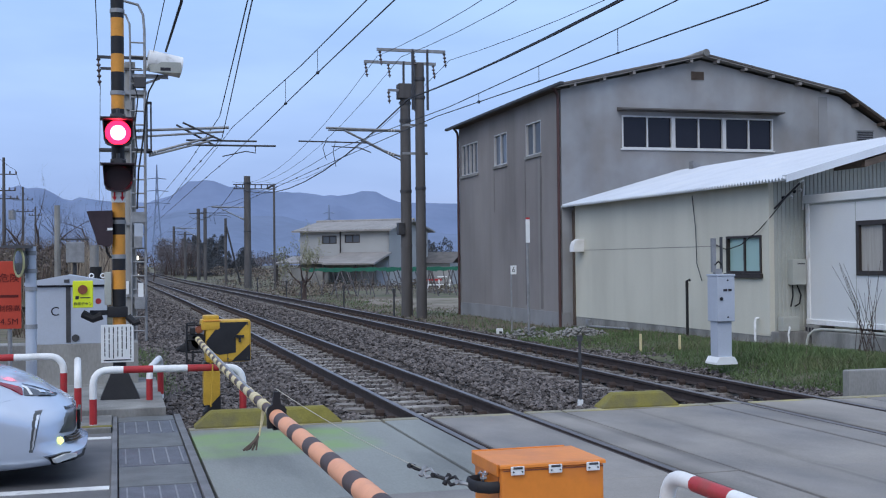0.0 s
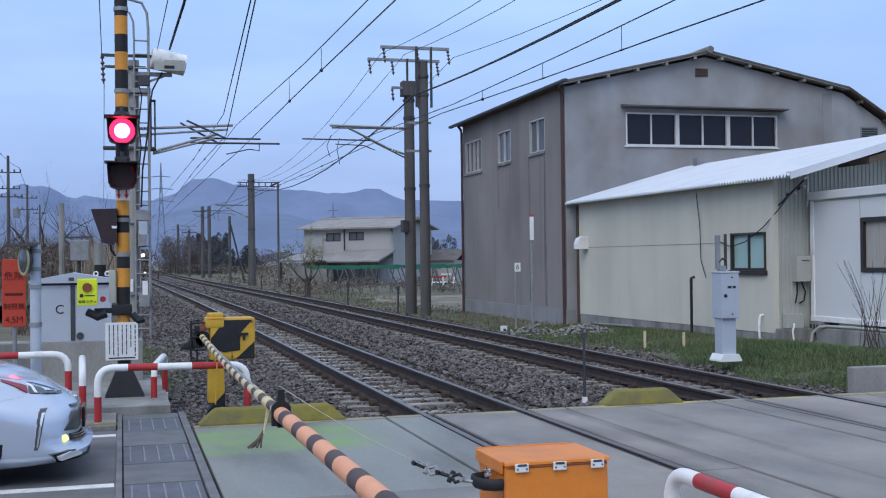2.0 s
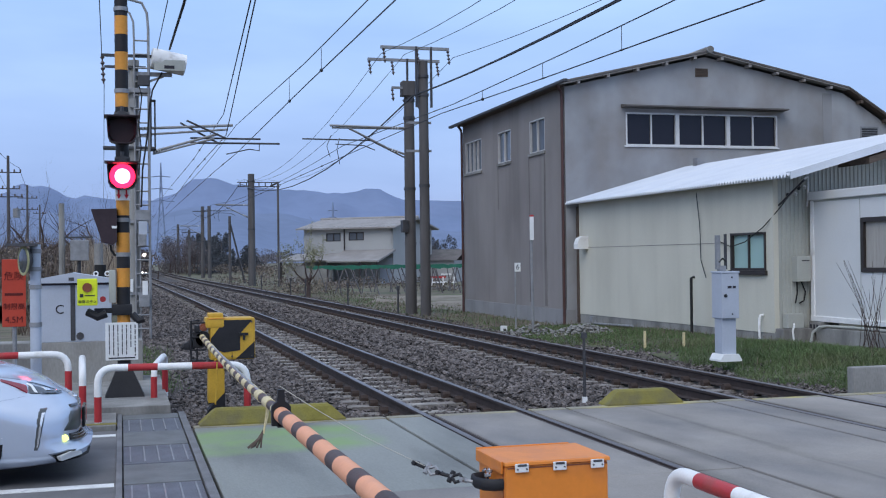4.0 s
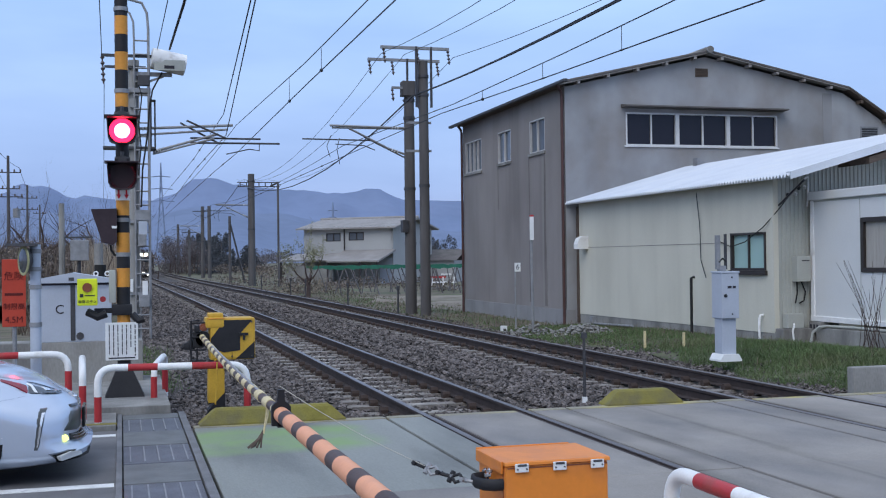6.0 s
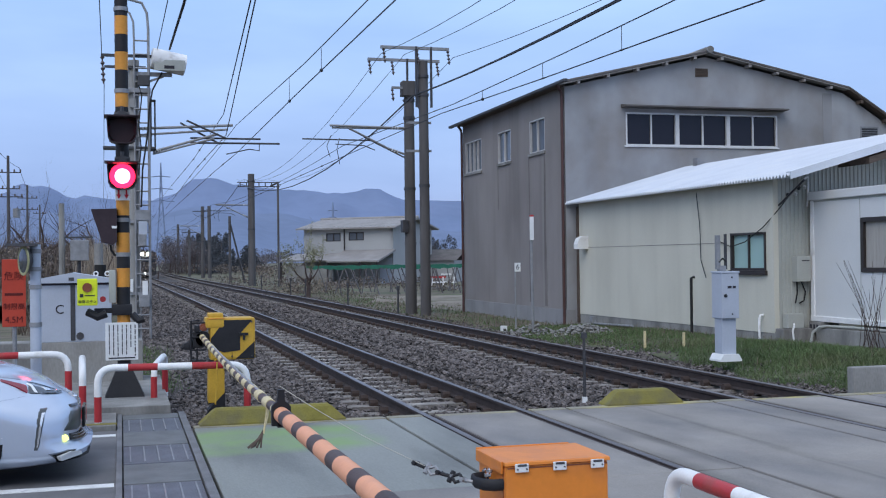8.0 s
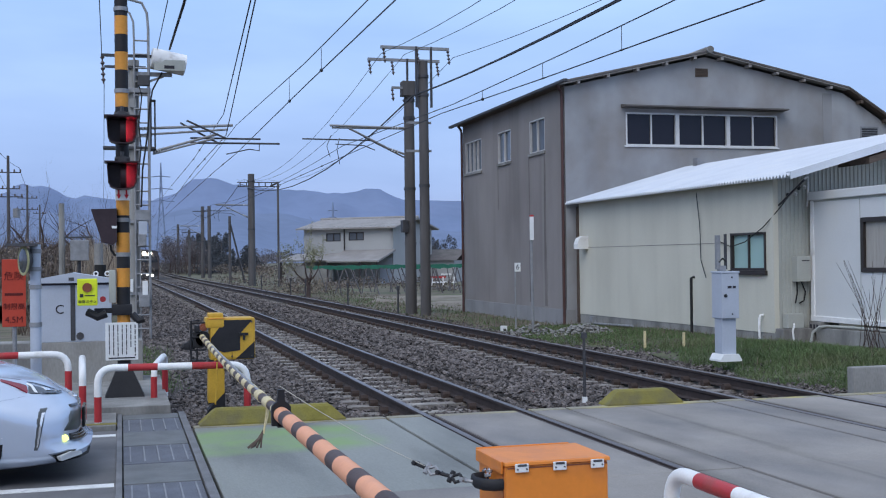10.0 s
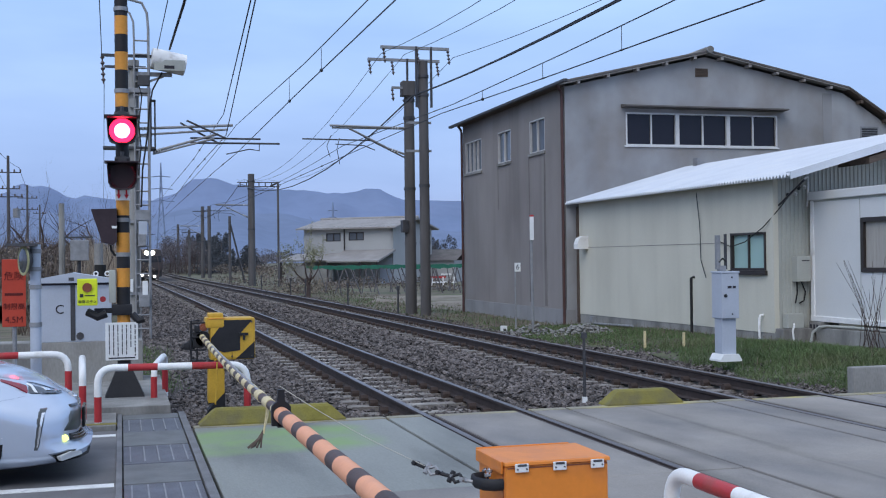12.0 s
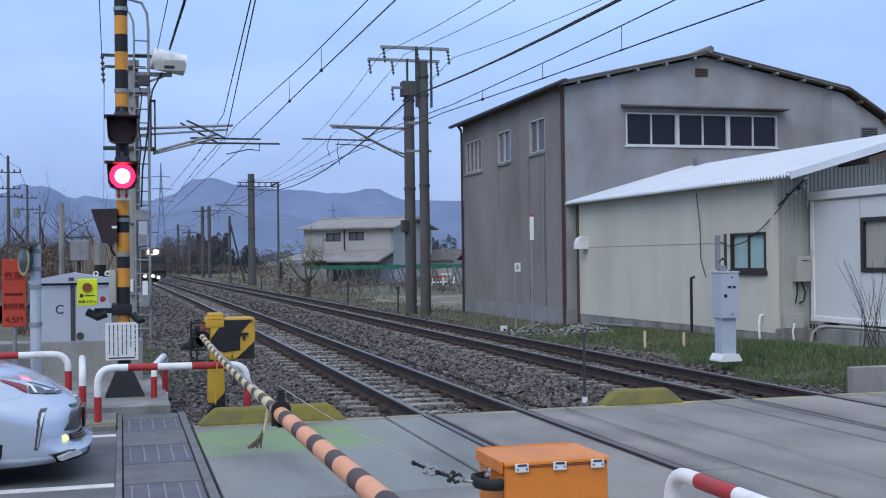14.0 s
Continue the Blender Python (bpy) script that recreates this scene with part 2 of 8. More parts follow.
M["leaf_pale"] = mat("young_leaf", (0.30, 0.30, 0.17), 0.85, var=0.2, scale=0.6, fine=6, bump=0.0, island=0.25)
M["brush"] = mat("brown_brush", (0.130, 0.108, 0.097), 0.9, var=0.3, scale=0.5, fine=10, bump=0.0, island=0.55, spot=(0.20, 0.165, 0.12), spot_scale=0.3)
# brush and trunk colours are greyed to carry the haze
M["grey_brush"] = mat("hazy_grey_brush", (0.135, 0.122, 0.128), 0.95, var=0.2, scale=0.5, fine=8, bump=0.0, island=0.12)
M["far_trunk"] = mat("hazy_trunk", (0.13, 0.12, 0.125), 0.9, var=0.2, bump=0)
M["net"] = mat("green_netting", (0.03, 0.15, 0.10), 0.8, var=0.3, scale=2, fine=30)
# pane colour is lightened to carry a reflection of the sky
M["glass_dark"] = glass("window_glass", (0.10, 0.115, 0.135), 0.15)
M["glass_teal"] = glass("frosted_window", (0.33, 0.49, 0.46), 0.35)
M["curtain"] = mat("pale_curtain", (0.38, 0.36, 0.33), 0.9, var=0.2, scale=2, fine=20, stretch=(8, 8, 0.3))
M["glass_deep"] = glass("dark_room_glass", (0.016, 0.016, 0.024), 0.12)
M["glass_deep"].node_tree.nodes["Principled BSDF"].inputs["Specular IOR Level"].default_value = 0.3
# bluish pane colour stands for the sky reflected in it
M["glass_pale"] = glass("sky_reflection_glass", (0.10, 0.12, 0.15), 0.12)
M["alu_dull"] = mat("dull_aluminium_frame", (0.50, 0.50, 0.50), 0.5, var=0.15, scale=4, fine=40, bump=0.03)
M["soffit"] = mat("weathered_pale_board", (0.25, 0.235, 0.225), 0.85, var=0.25, scale=2, fine=30, stretch=(1, 5, 5))
M["pipe_brown"] = mat("red_brown_pipe", (0.085, 0.045, 0.042), 0.55, var=0.2, scale=3, fine=40, bump=0.03)
M["sand"] = mat("pale_sandy_soil", (0.215, 0.185, 0.150), 0.95, var=0.3, scale=1.2, fine=20, bump=0.4, spot=(0.13, 0.125, 0.085), spot_scale=0.5, spot_at=0.58)
M["turf"] = mat("damp_turf", (0.075, 0.092, 0.045), 0.95, var=0.35, scale=2.5, fine=25, bump=0.5, spot=(0.105, 0.088, 0.06), spot_scale=0.9, spot_at=0.60)
M["alu"] = mat("white_aluminium_frame", (0.60, 0.60, 0.60), 0.4, var=0.08, scale=4, fine=40, bump=0.03)
M["bronze"] = mat("dark_bronze_frame", (0.05, 0.042, 0.04), 0.45, metal=0.3, var=0.2, scale=4, fine=40)
M["cabinet"] = mat("pale_blue_grey_enamel", (0.42, 0.46, 0.53), 0.45, var=0.08, scale=2, fine=40, bump=0.05, spot=(0.36, 0.39, 0.44), spot_scale=2, spot_at=0.64)
M["rubber"] = mat("black_rubber", (0.02, 0.02, 0.02), 0.75, var=0.3, scale=6, fine=60)
M["wire"] = mat("overhead_wire", (0.045, 0.045, 0.05), 0.6, metal=0.4, var=0.1, bump=0)
M["mast_concrete"] = mat("pale_mast_concrete", (0.27, 0.27, 0.265), 0.85, var=0.2, scale=1.5, fine=50, bump=0.15, stretch=(3, 3, 0.4))
M["cord"] = mat("pale_cord", (0.42, 0.40, 0.34), 0.8, var=0.2, bump=0)
M["insulator"] = mat("porcelain_insulator", (0.12, 0.10, 0.10), 0.3, var=0.2, bump=0)
M["insulator_white"] = mat("white_porcelain", (0.62, 0.62, 0.62), 0.3, var=0.1, bump=0)
M["plate"] = mat("drain_cover_plate", (0.155, 0.16, 0.16), 0.6, metal=0.25, var=0.25, scale=4, fine=70, bump=0.2)
M["mesh_plate"] = mat("chequer_plate", (0.125, 0.13, 0.15), 0.55, metal=0.3, var=0.3, scale=4, fine=90, bump=0.4)
M["lime"] = mat("fluorescent_yellow", (0.72, 0.80, 0.03), 0.5, var=0.06, scale=5, fine=40, bump=0.02)
M["sign_white"] = mat("sign_white", (0.74, 0.75, 0.74), 0.5, var=0.06, scale=4, fine=40, bump=0.02)
M["sign_red"] = mat("sign_red_orange", (0.45, 0.055, 0.03), 0.55, var=0.12, scale=3, fine=40, bump=0.02)
M["ink"] = mat("dark_ink", (0.03, 0.03, 0.04), 0.7, var=0.1, bump=0)
M["ink_red"] = mat("dark_red_ink", (0.10, 0.012, 0.01), 0.7, var=0.1, bump=0)
M["arrow_red"] = mat("arrow_red", (0.5, 0.02, 0.03), 0.5, var=0.1, bump=0)
# haze before the hills is put into these blue-grey colours
M["hill"] = mat("haze_blue_hill", (0.165, 0.215, 0.335), 1.0, var=0.10, scale=0.004, fine=0.03, bump=0, spot=(0.145, 0.195, 0.305), spot_scale=0.006)
M["hill_near"] = mat("haze_blue_foothill", (0.15, 0.195, 0.295), 1.0, var=0.14, scale=0.006, fine=0.05, bump=0, spot=(0.13, 0.17, 0.26), spot_scale=0.01)
M["house_wall"] = mat("house_plaster", (0.37, 0.375, 0.37), 0.9, var=0.08, scale=0.5, fine=20)
M["house_roof"] = mat("pale_tile_roof", (0.27, 0.255, 0.245), 0.7, var=0.2, scale=1.0, fine=12)
M["lamp_red"] = mat("lit_red_lamp", (0.9, 0.3, 0.3), 0.4, var=0, bump=0, emit=(1.0, 0.055, 0.085), power=28.0)
# glowing ring stands for the red light cast inside the lamp housing
M["lamp_ring"] = mat("red_lamp_halo", (0.8, 0.02, 0.04), 0.4, var=0, bump=0, emit=(1.0, 0.012, 0.06), power=4.0)
# far tower steel is lightened and blued to paint in the haze
M["haze_steel"] = mat("hazy_far_steel", (0.20, 0.25, 0.36), 0.9, var=0.05, bump=0)
M["lamp_back"] = mat("unlit_lamp_back", (0.03, 0.012, 0.015), 0.5, var=0.2, bump=0)
M["hood"] = mat("lamp_housing", (0.036, 0.023, 0.028), 0.45, var=0.25, scale=8, fine=50, bump=0.06)
M["headlamp"] = mat("train_headlamp", (1, 1, 0.9), 0.4, var=0, bump=0, emit=(1.0, 0.90, 0.72), power=60.0)
M["taillamp"] = mat("train_marker_lamp", (1, 1, 0.9), 0.4, var=0, bump=0, emit=(1.0, 0.96, 0.88), power=14.0)
M["fog_lamp"] = mat("car_fog_lamp", (1, 1, 0.3), 0.4, var=0, bump=0, emit=(0.85, 1.0, 0.10), power=3.2)


# ---------------------------------------------------------------- mesh helpers
class Shape:
    """A mesh under construction: vertices, faces and a material slot for each face."""

    def __init__(self):
        self.v, self.f, self.m = [], [], []

    def add(self, vs, fs, slot=0):
        o = len(self.v)
        self.v += [tuple(p) for p in vs]
        self.f += [tuple(i + o for i in q) for q in fs]
        self.m += [slot] * len(fs)
        return self

    def box(self, x0, x1, y0, y1, z0, z1, slot=0, turn=None, c=0.0):
        """A box, its edges cut by c; turn: a matrix that is applied to it."""
        if c <= 0:
            vs = [(x, y, z) for x in (x0, x1) for y in (y0, y1) for z in (z0, z1)]
            fs = [(0, 1, 3, 2), (4, 6, 7, 5), (0, 4, 5, 1), (2, 3, 7, 6), (0, 2, 6, 4), (1, 5, 7, 3)]
        else:
            bm = bmesh.new()
            bmesh.ops.create_cube(bm, size=1.0, matrix=Matrix.Translation(((x0 + x1) / 2, (y0 + y1) / 2, (z0 + z1) / 2)) @ Matrix.Diagonal((x1 - x0, y1 - y0, z1 - z0, 1)))
            bmesh.ops.bevel(bm, geom=bm.edges[:], offset=c, segments=2, profile=0.6, affect="EDGES")
            vs = [v.co.copy() for v in bm.verts]
            fs = [[v.index for v in f.verts] for f in bm.faces]
            bm.free()
        if turn is not None:
            vs = [turn @ Vector(p) for p in vs]
        return self.add(vs, fs, slot)

    def tube(self, pts, r, n=10, slot=0, caps=True):
        """A round bar along a line of points; r: one radius or one for each point."""
        pts = [Vector(p) for p in pts]
        rs = r if isinstance(r, (list, tuple)) else [r] * len(pts)
        vs, fs, side = [], [], None
        for i, p in enumerate(pts):
            d = (pts[min(i + 1, len(pts) - 1)] - pts[max(i - 1, 0)]).normalized()
            if side is None:
                side = d.cross(Vector((0, 0, 1)) if abs(d.z) < 0.9 else Vector((0, 1, 0))).normalized()
            else:
                side = (side - d * side.dot(d)).normalized()
            upw = side.cross(d)
            vs += [p + rs[i] * (math.cos(2 * math.pi * k / n) * side + math.sin(2 * math.pi * k / n) * upw) for k in range(n)]
        for i in range(len(pts) - 1):
            fs += [(i * n + k, i * n + (k + 1) % n, (i + 1) * n + (k + 1) % n, (i + 1) * n + k) for k in range(n)]
        if caps:
            fs += [tuple(range(n))[::-1], tuple((len(pts) - 1) * n + k for k in range(n))]
        return self.add(vs, fs, slot)

    def prism(self, outline, a, b, axis="y", slot=0):
        """A flat outline pushed from a to b along an axis."""
        put = {"x": lambda p, t: (t, p[0], p[1]), "y": lambda p, t: (p[0], t, p[1]), "z": lambda p, t: (p[0], p[1], t)}[axis]
        n = len(outline)
        vs = [put(p, a) for p in outline] + [put(p, b) for p in outline]
        fs = [tuple(range(n)), tuple(range(n, 2 * n))[::-1]] + [(k, k + n, (k + 1) % n + n, (k + 1) % n) for k in range(n)]
        return self.add(vs, fs, slot)

    def disc(self, c, d, r, depth, n=20, slot=0):
        c, d = Vector(c), Vector(d).normalized()
        return self.tube([c - d * depth / 2, c + d * depth / 2], r, n, slot)

    def mesh(self, name, mats, smooth=False):
        me = bpy.data.meshes.new(name)
        me.from_pydata(self.v, [], self.f)
        for m in mats if isinstance(mats, (list, tuple)) else [mats]:
            me.materials.append(m)
        me.polygons.foreach_set("material_index", self.m)
        bm = bmesh.new()
        bm.from_mesh(me)
        bmesh.ops.remove_doubles(bm, verts=bm.verts[:], dist=1e-5)
        bmesh.ops.recalc_face_normals(bm, faces=bm.faces[:])
        bm.to_mesh(me)
        bm.free()
        if smooth:
            me.polygons.foreach_set("use_smooth", [True] * len(me.polygons))
            me.set_sharp_from_angle(angle=radians(38))
        return me


def thing(name, at, label, category, group="", kind="", rz=0):
    ob = new(name)
    ob.empty_display_size = 0.2
    ob.matrix_world = pose(*at, 0, 0, rz)
    return tagged(ob, label, category, group, kind)


def part(name, shape, mats, parent, label="", smooth=False, at=None):
    """One mesh under a thing or a part, in its thing's own space."""
    ob = new(name, shape if isinstance(shape, bpy.types.Mesh) else shape.mesh(name, mats, smooth))
    ob.parent = parent
    if at is not None:
        ob.matrix_basis = at
    if label:
        tagged(ob, label)
    return ob


def single(name, shape, mats, label, category, group="", kind="", smooth=False, at=None):
    ob = new(name, shape.mesh(name, mats, smooth))
    if at is not None:
        ob.matrix_world = at
    return tagged(ob, label, category, group, kind)


def writing(text, size, depth=0.002):
    """Flat letters as a mesh, centred, in the x-z plane, facing -y."""
    cu = bpy.data.curves.new("letters", "FONT")
    cu.body, cu.size, cu.extrude, cu.align_x, cu.align_y = text, size, depth, "CENTER", "CENTER"
    ob = new("letters", cu)
    me = bpy.data.meshes.new_from_object(ob.evaluated_get(bpy.context.evaluated_depsgraph_get()))
    bpy.data.objects.remove(ob)
    bpy.data.curves.remove(cu)
    me.transform(pose(0, 0, 0, 90, 0, 0))
    return me
# ---------------------------------------------------------------- the line of the tracks
BEND = 32.0


def shift(y):
    """How far the tracks have swung to the left at y."""
    return 0.0 if y < BEND else -1.15 * (1 - math.exp(-((y - BEND) / 72.0) ** 2))


NEAR, FAR, HALF = 3.765, 7.68, 0.566


def lift(x, y):
    """Height of the open ground beside the tracks."""
    a = -0.30
    if x > 8.8 and y < 32:
        a = -0.30 + 0.31 * min(1, max(0, (32 - y) / 12)) * min(1, (x - 8.8) / 2.5)
        a -= 0.12 * min(1, max(0, (x - 11.8) / 1.2)) * min(1, max(0, (26 - y) / 5))
    if x < 1.0 and y < 14:
        a = -0.12
    return a


def ground():
    xs = sorted(set([-3000, -1500, -700, -350, -180, -90, -50, -30, -20] + list(range(-14, 46, 1)) + [50, 60, 80, 110, 160, 250, 400, 700, 1400, 3000]))
    ys = sorted(set([-600, -200, -80, -40, -20, -10] + list(range(-6, 60, 1)) + [64, 70, 80, 90, 105, 120, 140, 170, 210, 270, 350, 500, 800, 1400, 2600, 4200]))
    rnd = random.Random(3)
    s = Shape()
    vs = [(x, y, lift(x, y) + (rnd.uniform(-0.03, 0.03) if (x > 9.6 and y > 13) else -0.02)) for y in ys for x in xs]
    n = len(xs)
    fs = [(j * n + i, j * n + i + 1, (j + 1) * n + i + 1, (j + 1) * n + i) for j in range(len(ys) - 1) for i in range(n - 1)]
    s.add(vs, fs)
    single("ground", s, M["earth"], "open ground of earth and thin grass beside the line", "ground", kind="structure", smooth=True)


def along(y0, y1, step):
    n = max(1, int(round((y1 - y0) / step)))
    return [y0 + (y1 - y0) * i / n for i in range(n + 1)]


STATIONS = along(-14, 12, 13) + along(14, 40, 6) + along(46, 120, 8) + along(135, 460, 16)


def ribbon(profile, ys, slot=0, slots=None, s=None):
    """A cross-section of (x, z) points drawn along the tracks."""
    s = s or Shape()
    n = len(profile)
    vs = [(x + shift(y), y, z) for y in ys for x, z in profile]
    for j in range(len(ys) - 1):
        for k in range(n - 1):
            s.f.append(tuple(i + len(s.v) for i in (j * n + k, j * n + k + 1, (j + 1) * n + k + 1, (j + 1) * n + k)))
            s.m.append(slots[k] if slots else slot)
    s.v += vs
    return s


def track_bed():
    s = ribbon([(0.0, -0.36), (1.0, -0.22), (9.1, -0.21), (10.3, -0.40)], [12.15] + [y for y in STATIONS if y > 13])
    single("track_bed", s, M["ballast"], "bed of crushed grey-brown stone under the two tracks", "ballast", kind="structure")
    # loose stones lie thick near the crossing and thin out along the line
    rng = np.random.default_rng(5)
    base = np.array([(1, 0, 0), (-1, 0, 0), (0, 1, 0), (0, -1, 0), (0, 0, 1), (0, 0, -1)], float)
    tri = np.array([(0, 2, 4), (2, 1, 4), (1, 3, 4), (3, 0, 4), (2, 0, 5), (1, 2, 5), (3, 1, 5), (0, 3, 5)])
    xs, ys, rs = [], [], []
    for y0, y1, count, r in ((12.3, 17, 15000, 0.034), (17, 24, 17000, 0.037), (24, 36, 15000, 0.042), (36, 60, 10000, 0.05), (60, 110, 7000, 0.075)):
        xs.append(rng.uniform(0.2, 10.5, count))
        ys.append(rng.uniform(y0, y1, count))
        rs.append(r * rng.uniform(0.6, 1.4, count))
    x, y, r = np.concatenate(xs), np.concatenate(ys), np.concatenate(rs)
    off = np.minimum(np.abs(x - NEAR), np.abs(x - FAR))
    keep = (np.abs(off - HALF) > 0.10) & ((off > 1.0) | (rng.uniform(0, 1, len(x)) < 0.85))
    x, y, r, off = x[keep], y[keep], r[keep], off[keep]
    top = np.where(x < 1.0, -0.22 - (1.0 - x) * 0.14, np.where(x > 9.1, -0.21 - (x - 9.1) * 0.16, -0.21))
    high = np.array([lift(a, b) if a > 8.8 else -9.0 for a, b in zip(x, y)])
    top = np.maximum(top, np.where(rng.uniform(0, 1, len(x)) < np.clip((10.5 - x) / 1.0, 0.05, 1), high, -0.6))
    heap = np.where((x > NEAR + 1.25) & (x < FAR - 1.25), 0.05, 0.0) + np.where(off < 1.0, -0.004, 0.0)
    z = top + heap + rng.uniform(-0.01, 0.025, len(x))
    x = x + np.where(y < BEND, 0, -1.15 * (1 - np.exp(-((y - BEND) / 72.0) ** 2)))
    n = len(x)
    jit = 1 + rng.uniform(-0.38, 0.38, (n, 6, 1))
    sc = r[:, None, None] * np.stack([rng.uniform(0.7, 1.3, n), rng.uniform(0.7, 1.3, n), rng.uniform(0.5, 0.9, n)], 1)[:, None, :]
    v = base[None] * jit * sc
    a, b = rng.uniform(0, 6.28, n), rng.uniform(-0.7, 0.7, n)
    vy = v[..., 1] * np.cos(b)[:, None] - v[..., 2] * np.sin(b)[:, None]
    vz = v[..., 1] * np.sin(b)[:, None] + v[..., 2] * np.cos(b)[:, None]
    vx = v[..., 0] * np.cos(a)[:, None] - vy * np.sin(a)[:, None]
    vy = v[..., 0] * np.sin(a)[:, None] + vy * np.cos(a)[:, None]
    v = np.stack([vx + x[:, None], vy + y[:, None], vz + z[:, None]], 2).reshape(-1, 3)
    f = (tri[None] + 6 * np.arange(n)[:, None, None]).reshape(-1, 3)
    me = bpy.data.meshes.new("ballast_stones")
    me.from_pydata(v.tolist(), [], f.tolist())
    me.materials.append(M["stone"])
    tagged(new("ballast_stones", me), "loose crushed stones heaped along the tracks", "ballast", kind="stuff")


def rails():
    """Each rail: foot, web and a worn bright head."""
    prof = [(-0.064, -0.153), (-0.064, -0.142), (-0.012, -0.125), (-0.010, -0.045), (-0.0325, -0.036), (-0.0325, -0.006), (-0.026, 0.0), (0.026, 0.0), (0.0325, -0.006), (0.0325, -0.036),
            (0.010, -0.045), (0.012, -0.125), (0.064, -0.142), (0.064, -0.153)]
    slots = [0, 0, 0, 0, 0, 1, 1, 1, 0, 0, 0, 0, 0]
    for centre in (NEAR, FAR):
        track = thing("railway_track", (centre, 12.2, 0), "narrow-gauge railway track with rusty rails on concrete sleepers", "railway track", "railway tracks")
        for side in (-HALF, HALF):
            s = Shape()
            ribbon([(x + side, z) for x, z in prof], STATIONS, slots=slots, s=s)
            s.v = [(x, y - 12.2, z) for x, y, z in s.v]
            part("rail", s, [M["rail"], M["rail_top"]], track, "rusty steel rail with a worn bright head")
        # sleepers near the crossing stand alone, those far off are one piece
        one = Shape()
        one.prism([(-1.0, -0.36), (-1.0, -0.195), (-0.96, -0.175), (-0.36, -0.185), (0.36, -0.185), (0.96, -0.175), (1.0, -0.195), (1.0, -0.36)], -0.12, 0.12)
        me = one.mesh("sleeper", M["sleeper"])
        clip = Shape().prism([(-0.055, -0.185), (-0.055, -0.135), (-0.02, -0.10), (0.02, -0.10), (0.055, -0.135), (0.055, -0.185)], -0.05, 0.05, "x")
        cme = clip.mesh("rail_clip", M["fastener"])
        rest, rest_c = Shape(), Shape()
        y = 12.62
        rnd = random.Random(8)
        while y < 200:
            m = pose(shift(y), y - 12.2, rnd.uniform(-0.012, 0.012), 0, 0, rnd.uniform(-1, 1))
            if y < 62:
                slp = part("sleeper", me, None, track, at=m)
                for d in (-HALF - 0.105, -HALF + 0.105, HALF - 0.105, HALF + 0.105):
                    if y < 50:
                        part("rail_clip", cme, None, slp, at=pose(d, 0, 0))
            else:
                rest.add([m @ v.co for v in me.vertices], [tuple(p.vertices) for p in me.polygons])
            y += 0.605
        tagged(part("far_sleeper_row", rest, M["sleeper"], track), kind="stuff")


def crossing_deck():
    """Concrete panels flush with the rails, with open grooves beside each rail."""
    deck = thing("crossing_deck", (5, 5, 0), "worn grey concrete deck of the level crossing, with grooves for the wheels", "crossing deck", kind="structure")
    cuts = [(0.70, NEAR - HALF - 0.06, "left"), (NEAR - HALF + 0.105, NEAR + HALF - 0.105, "mid"), (NEAR + HALF + 0.06, FAR - HALF - 0.06, "between"),
            (FAR - HALF + 0.105, FAR + HALF - 0.105, "mid"), (FAR + HALF + 0.06, 13.5, "right")]
    rnd = random.Random(4)
    for x0, x1, kind in cuts:
        strips = [(x0, x1)]
        if kind in ("left", "right", "between"):
            inner = 0.42
            if kind == "left":
                strips = [(x0, x1 - inner), (x1 - inner + 0.03, x1)]
            elif kind == "right":
                strips = [(x0, x0 + inner), (x0 + inner + 0.03, x1)]
            else:
                strips = [(x0, x0 + inner), (x0 + inner + 0.03, x1 - inner), (x1 - inner + 0.03, x1)]
        for a, b in strips:
            for y0, y1 in ((-9.0, 0.6), (0.61, 4.5), (4.51, 8.25), (8.26, 12.05)):
                dz = rnd.uniform(-0.006, 0.0)
                s = Shape().box(a - 5, b - 5, y0 - 5, y1 - 5, -0.30, dz, c=0.012)
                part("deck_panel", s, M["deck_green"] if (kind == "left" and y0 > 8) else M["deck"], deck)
            s = Shape().box(a - 5, b - 5, 7.05, 7.20, -0.30, 0.004 if kind != "mid" else -0.004, c=0.01)
            part("edge_beam", s, M["deck_edge"], deck)
    base = Shape().box(0.70 - 5, 13.5 - 5, -14, 7.18, -0.34, -0.16)
    part("groove_bed", base, M["rubber"], deck)
    for side in (NEAR - HALF, NEAR + HALF, FAR - HALF, FAR + HALF):
        sg = -1 if side in (NEAR + HALF, FAR + HALF) else 1
        s = Shape().box(side + sg * 0.082 - 0.014 - 5, side + sg * 0.082 + 0.014 - 5, -14, 7.2, -0.16, -0.012)
        part("guard_rail_strip", s, M["rail"], deck)


def road():
    s = Shape().box(-40, -0.06, -12, 12.15, -0.3, -0.002)
    single("road", s, M["asphalt"], "dark asphalt road that leads up to the crossing", "road", kind="structure")
    s = Shape().box(-40, -0.07, 12.16, 12.36, -0.3, 0.055, c=0.012).box(-40, -0.07, 12.37, 13.36, -0.3, 0.03).box(-40, 0.52, 13.365, 17.0, -0.3, 0.09, c=0.01)
    single("pavement", s, M["concrete"], "concrete kerb and verge at the edge of the road", "kerb", kind="structure")
    s = Shape().box(-40, -0.06, 12.20, 12.30, 0.05, 0.060)
    single("kerb_line", s, M["yellow_kerb"], "faded yellow line painted along the kerb", "road marking", kind="structure")
    for y in (11.80, 9.16, 4.2):
        s = Shape().box(-30, -0.07, y - 0.07, y + 0.07, -0.002, 0.003)
        single("road_line", s, M["line_white"], "white line painted on the asphalt", "road marking", "road lines", kind="structure")


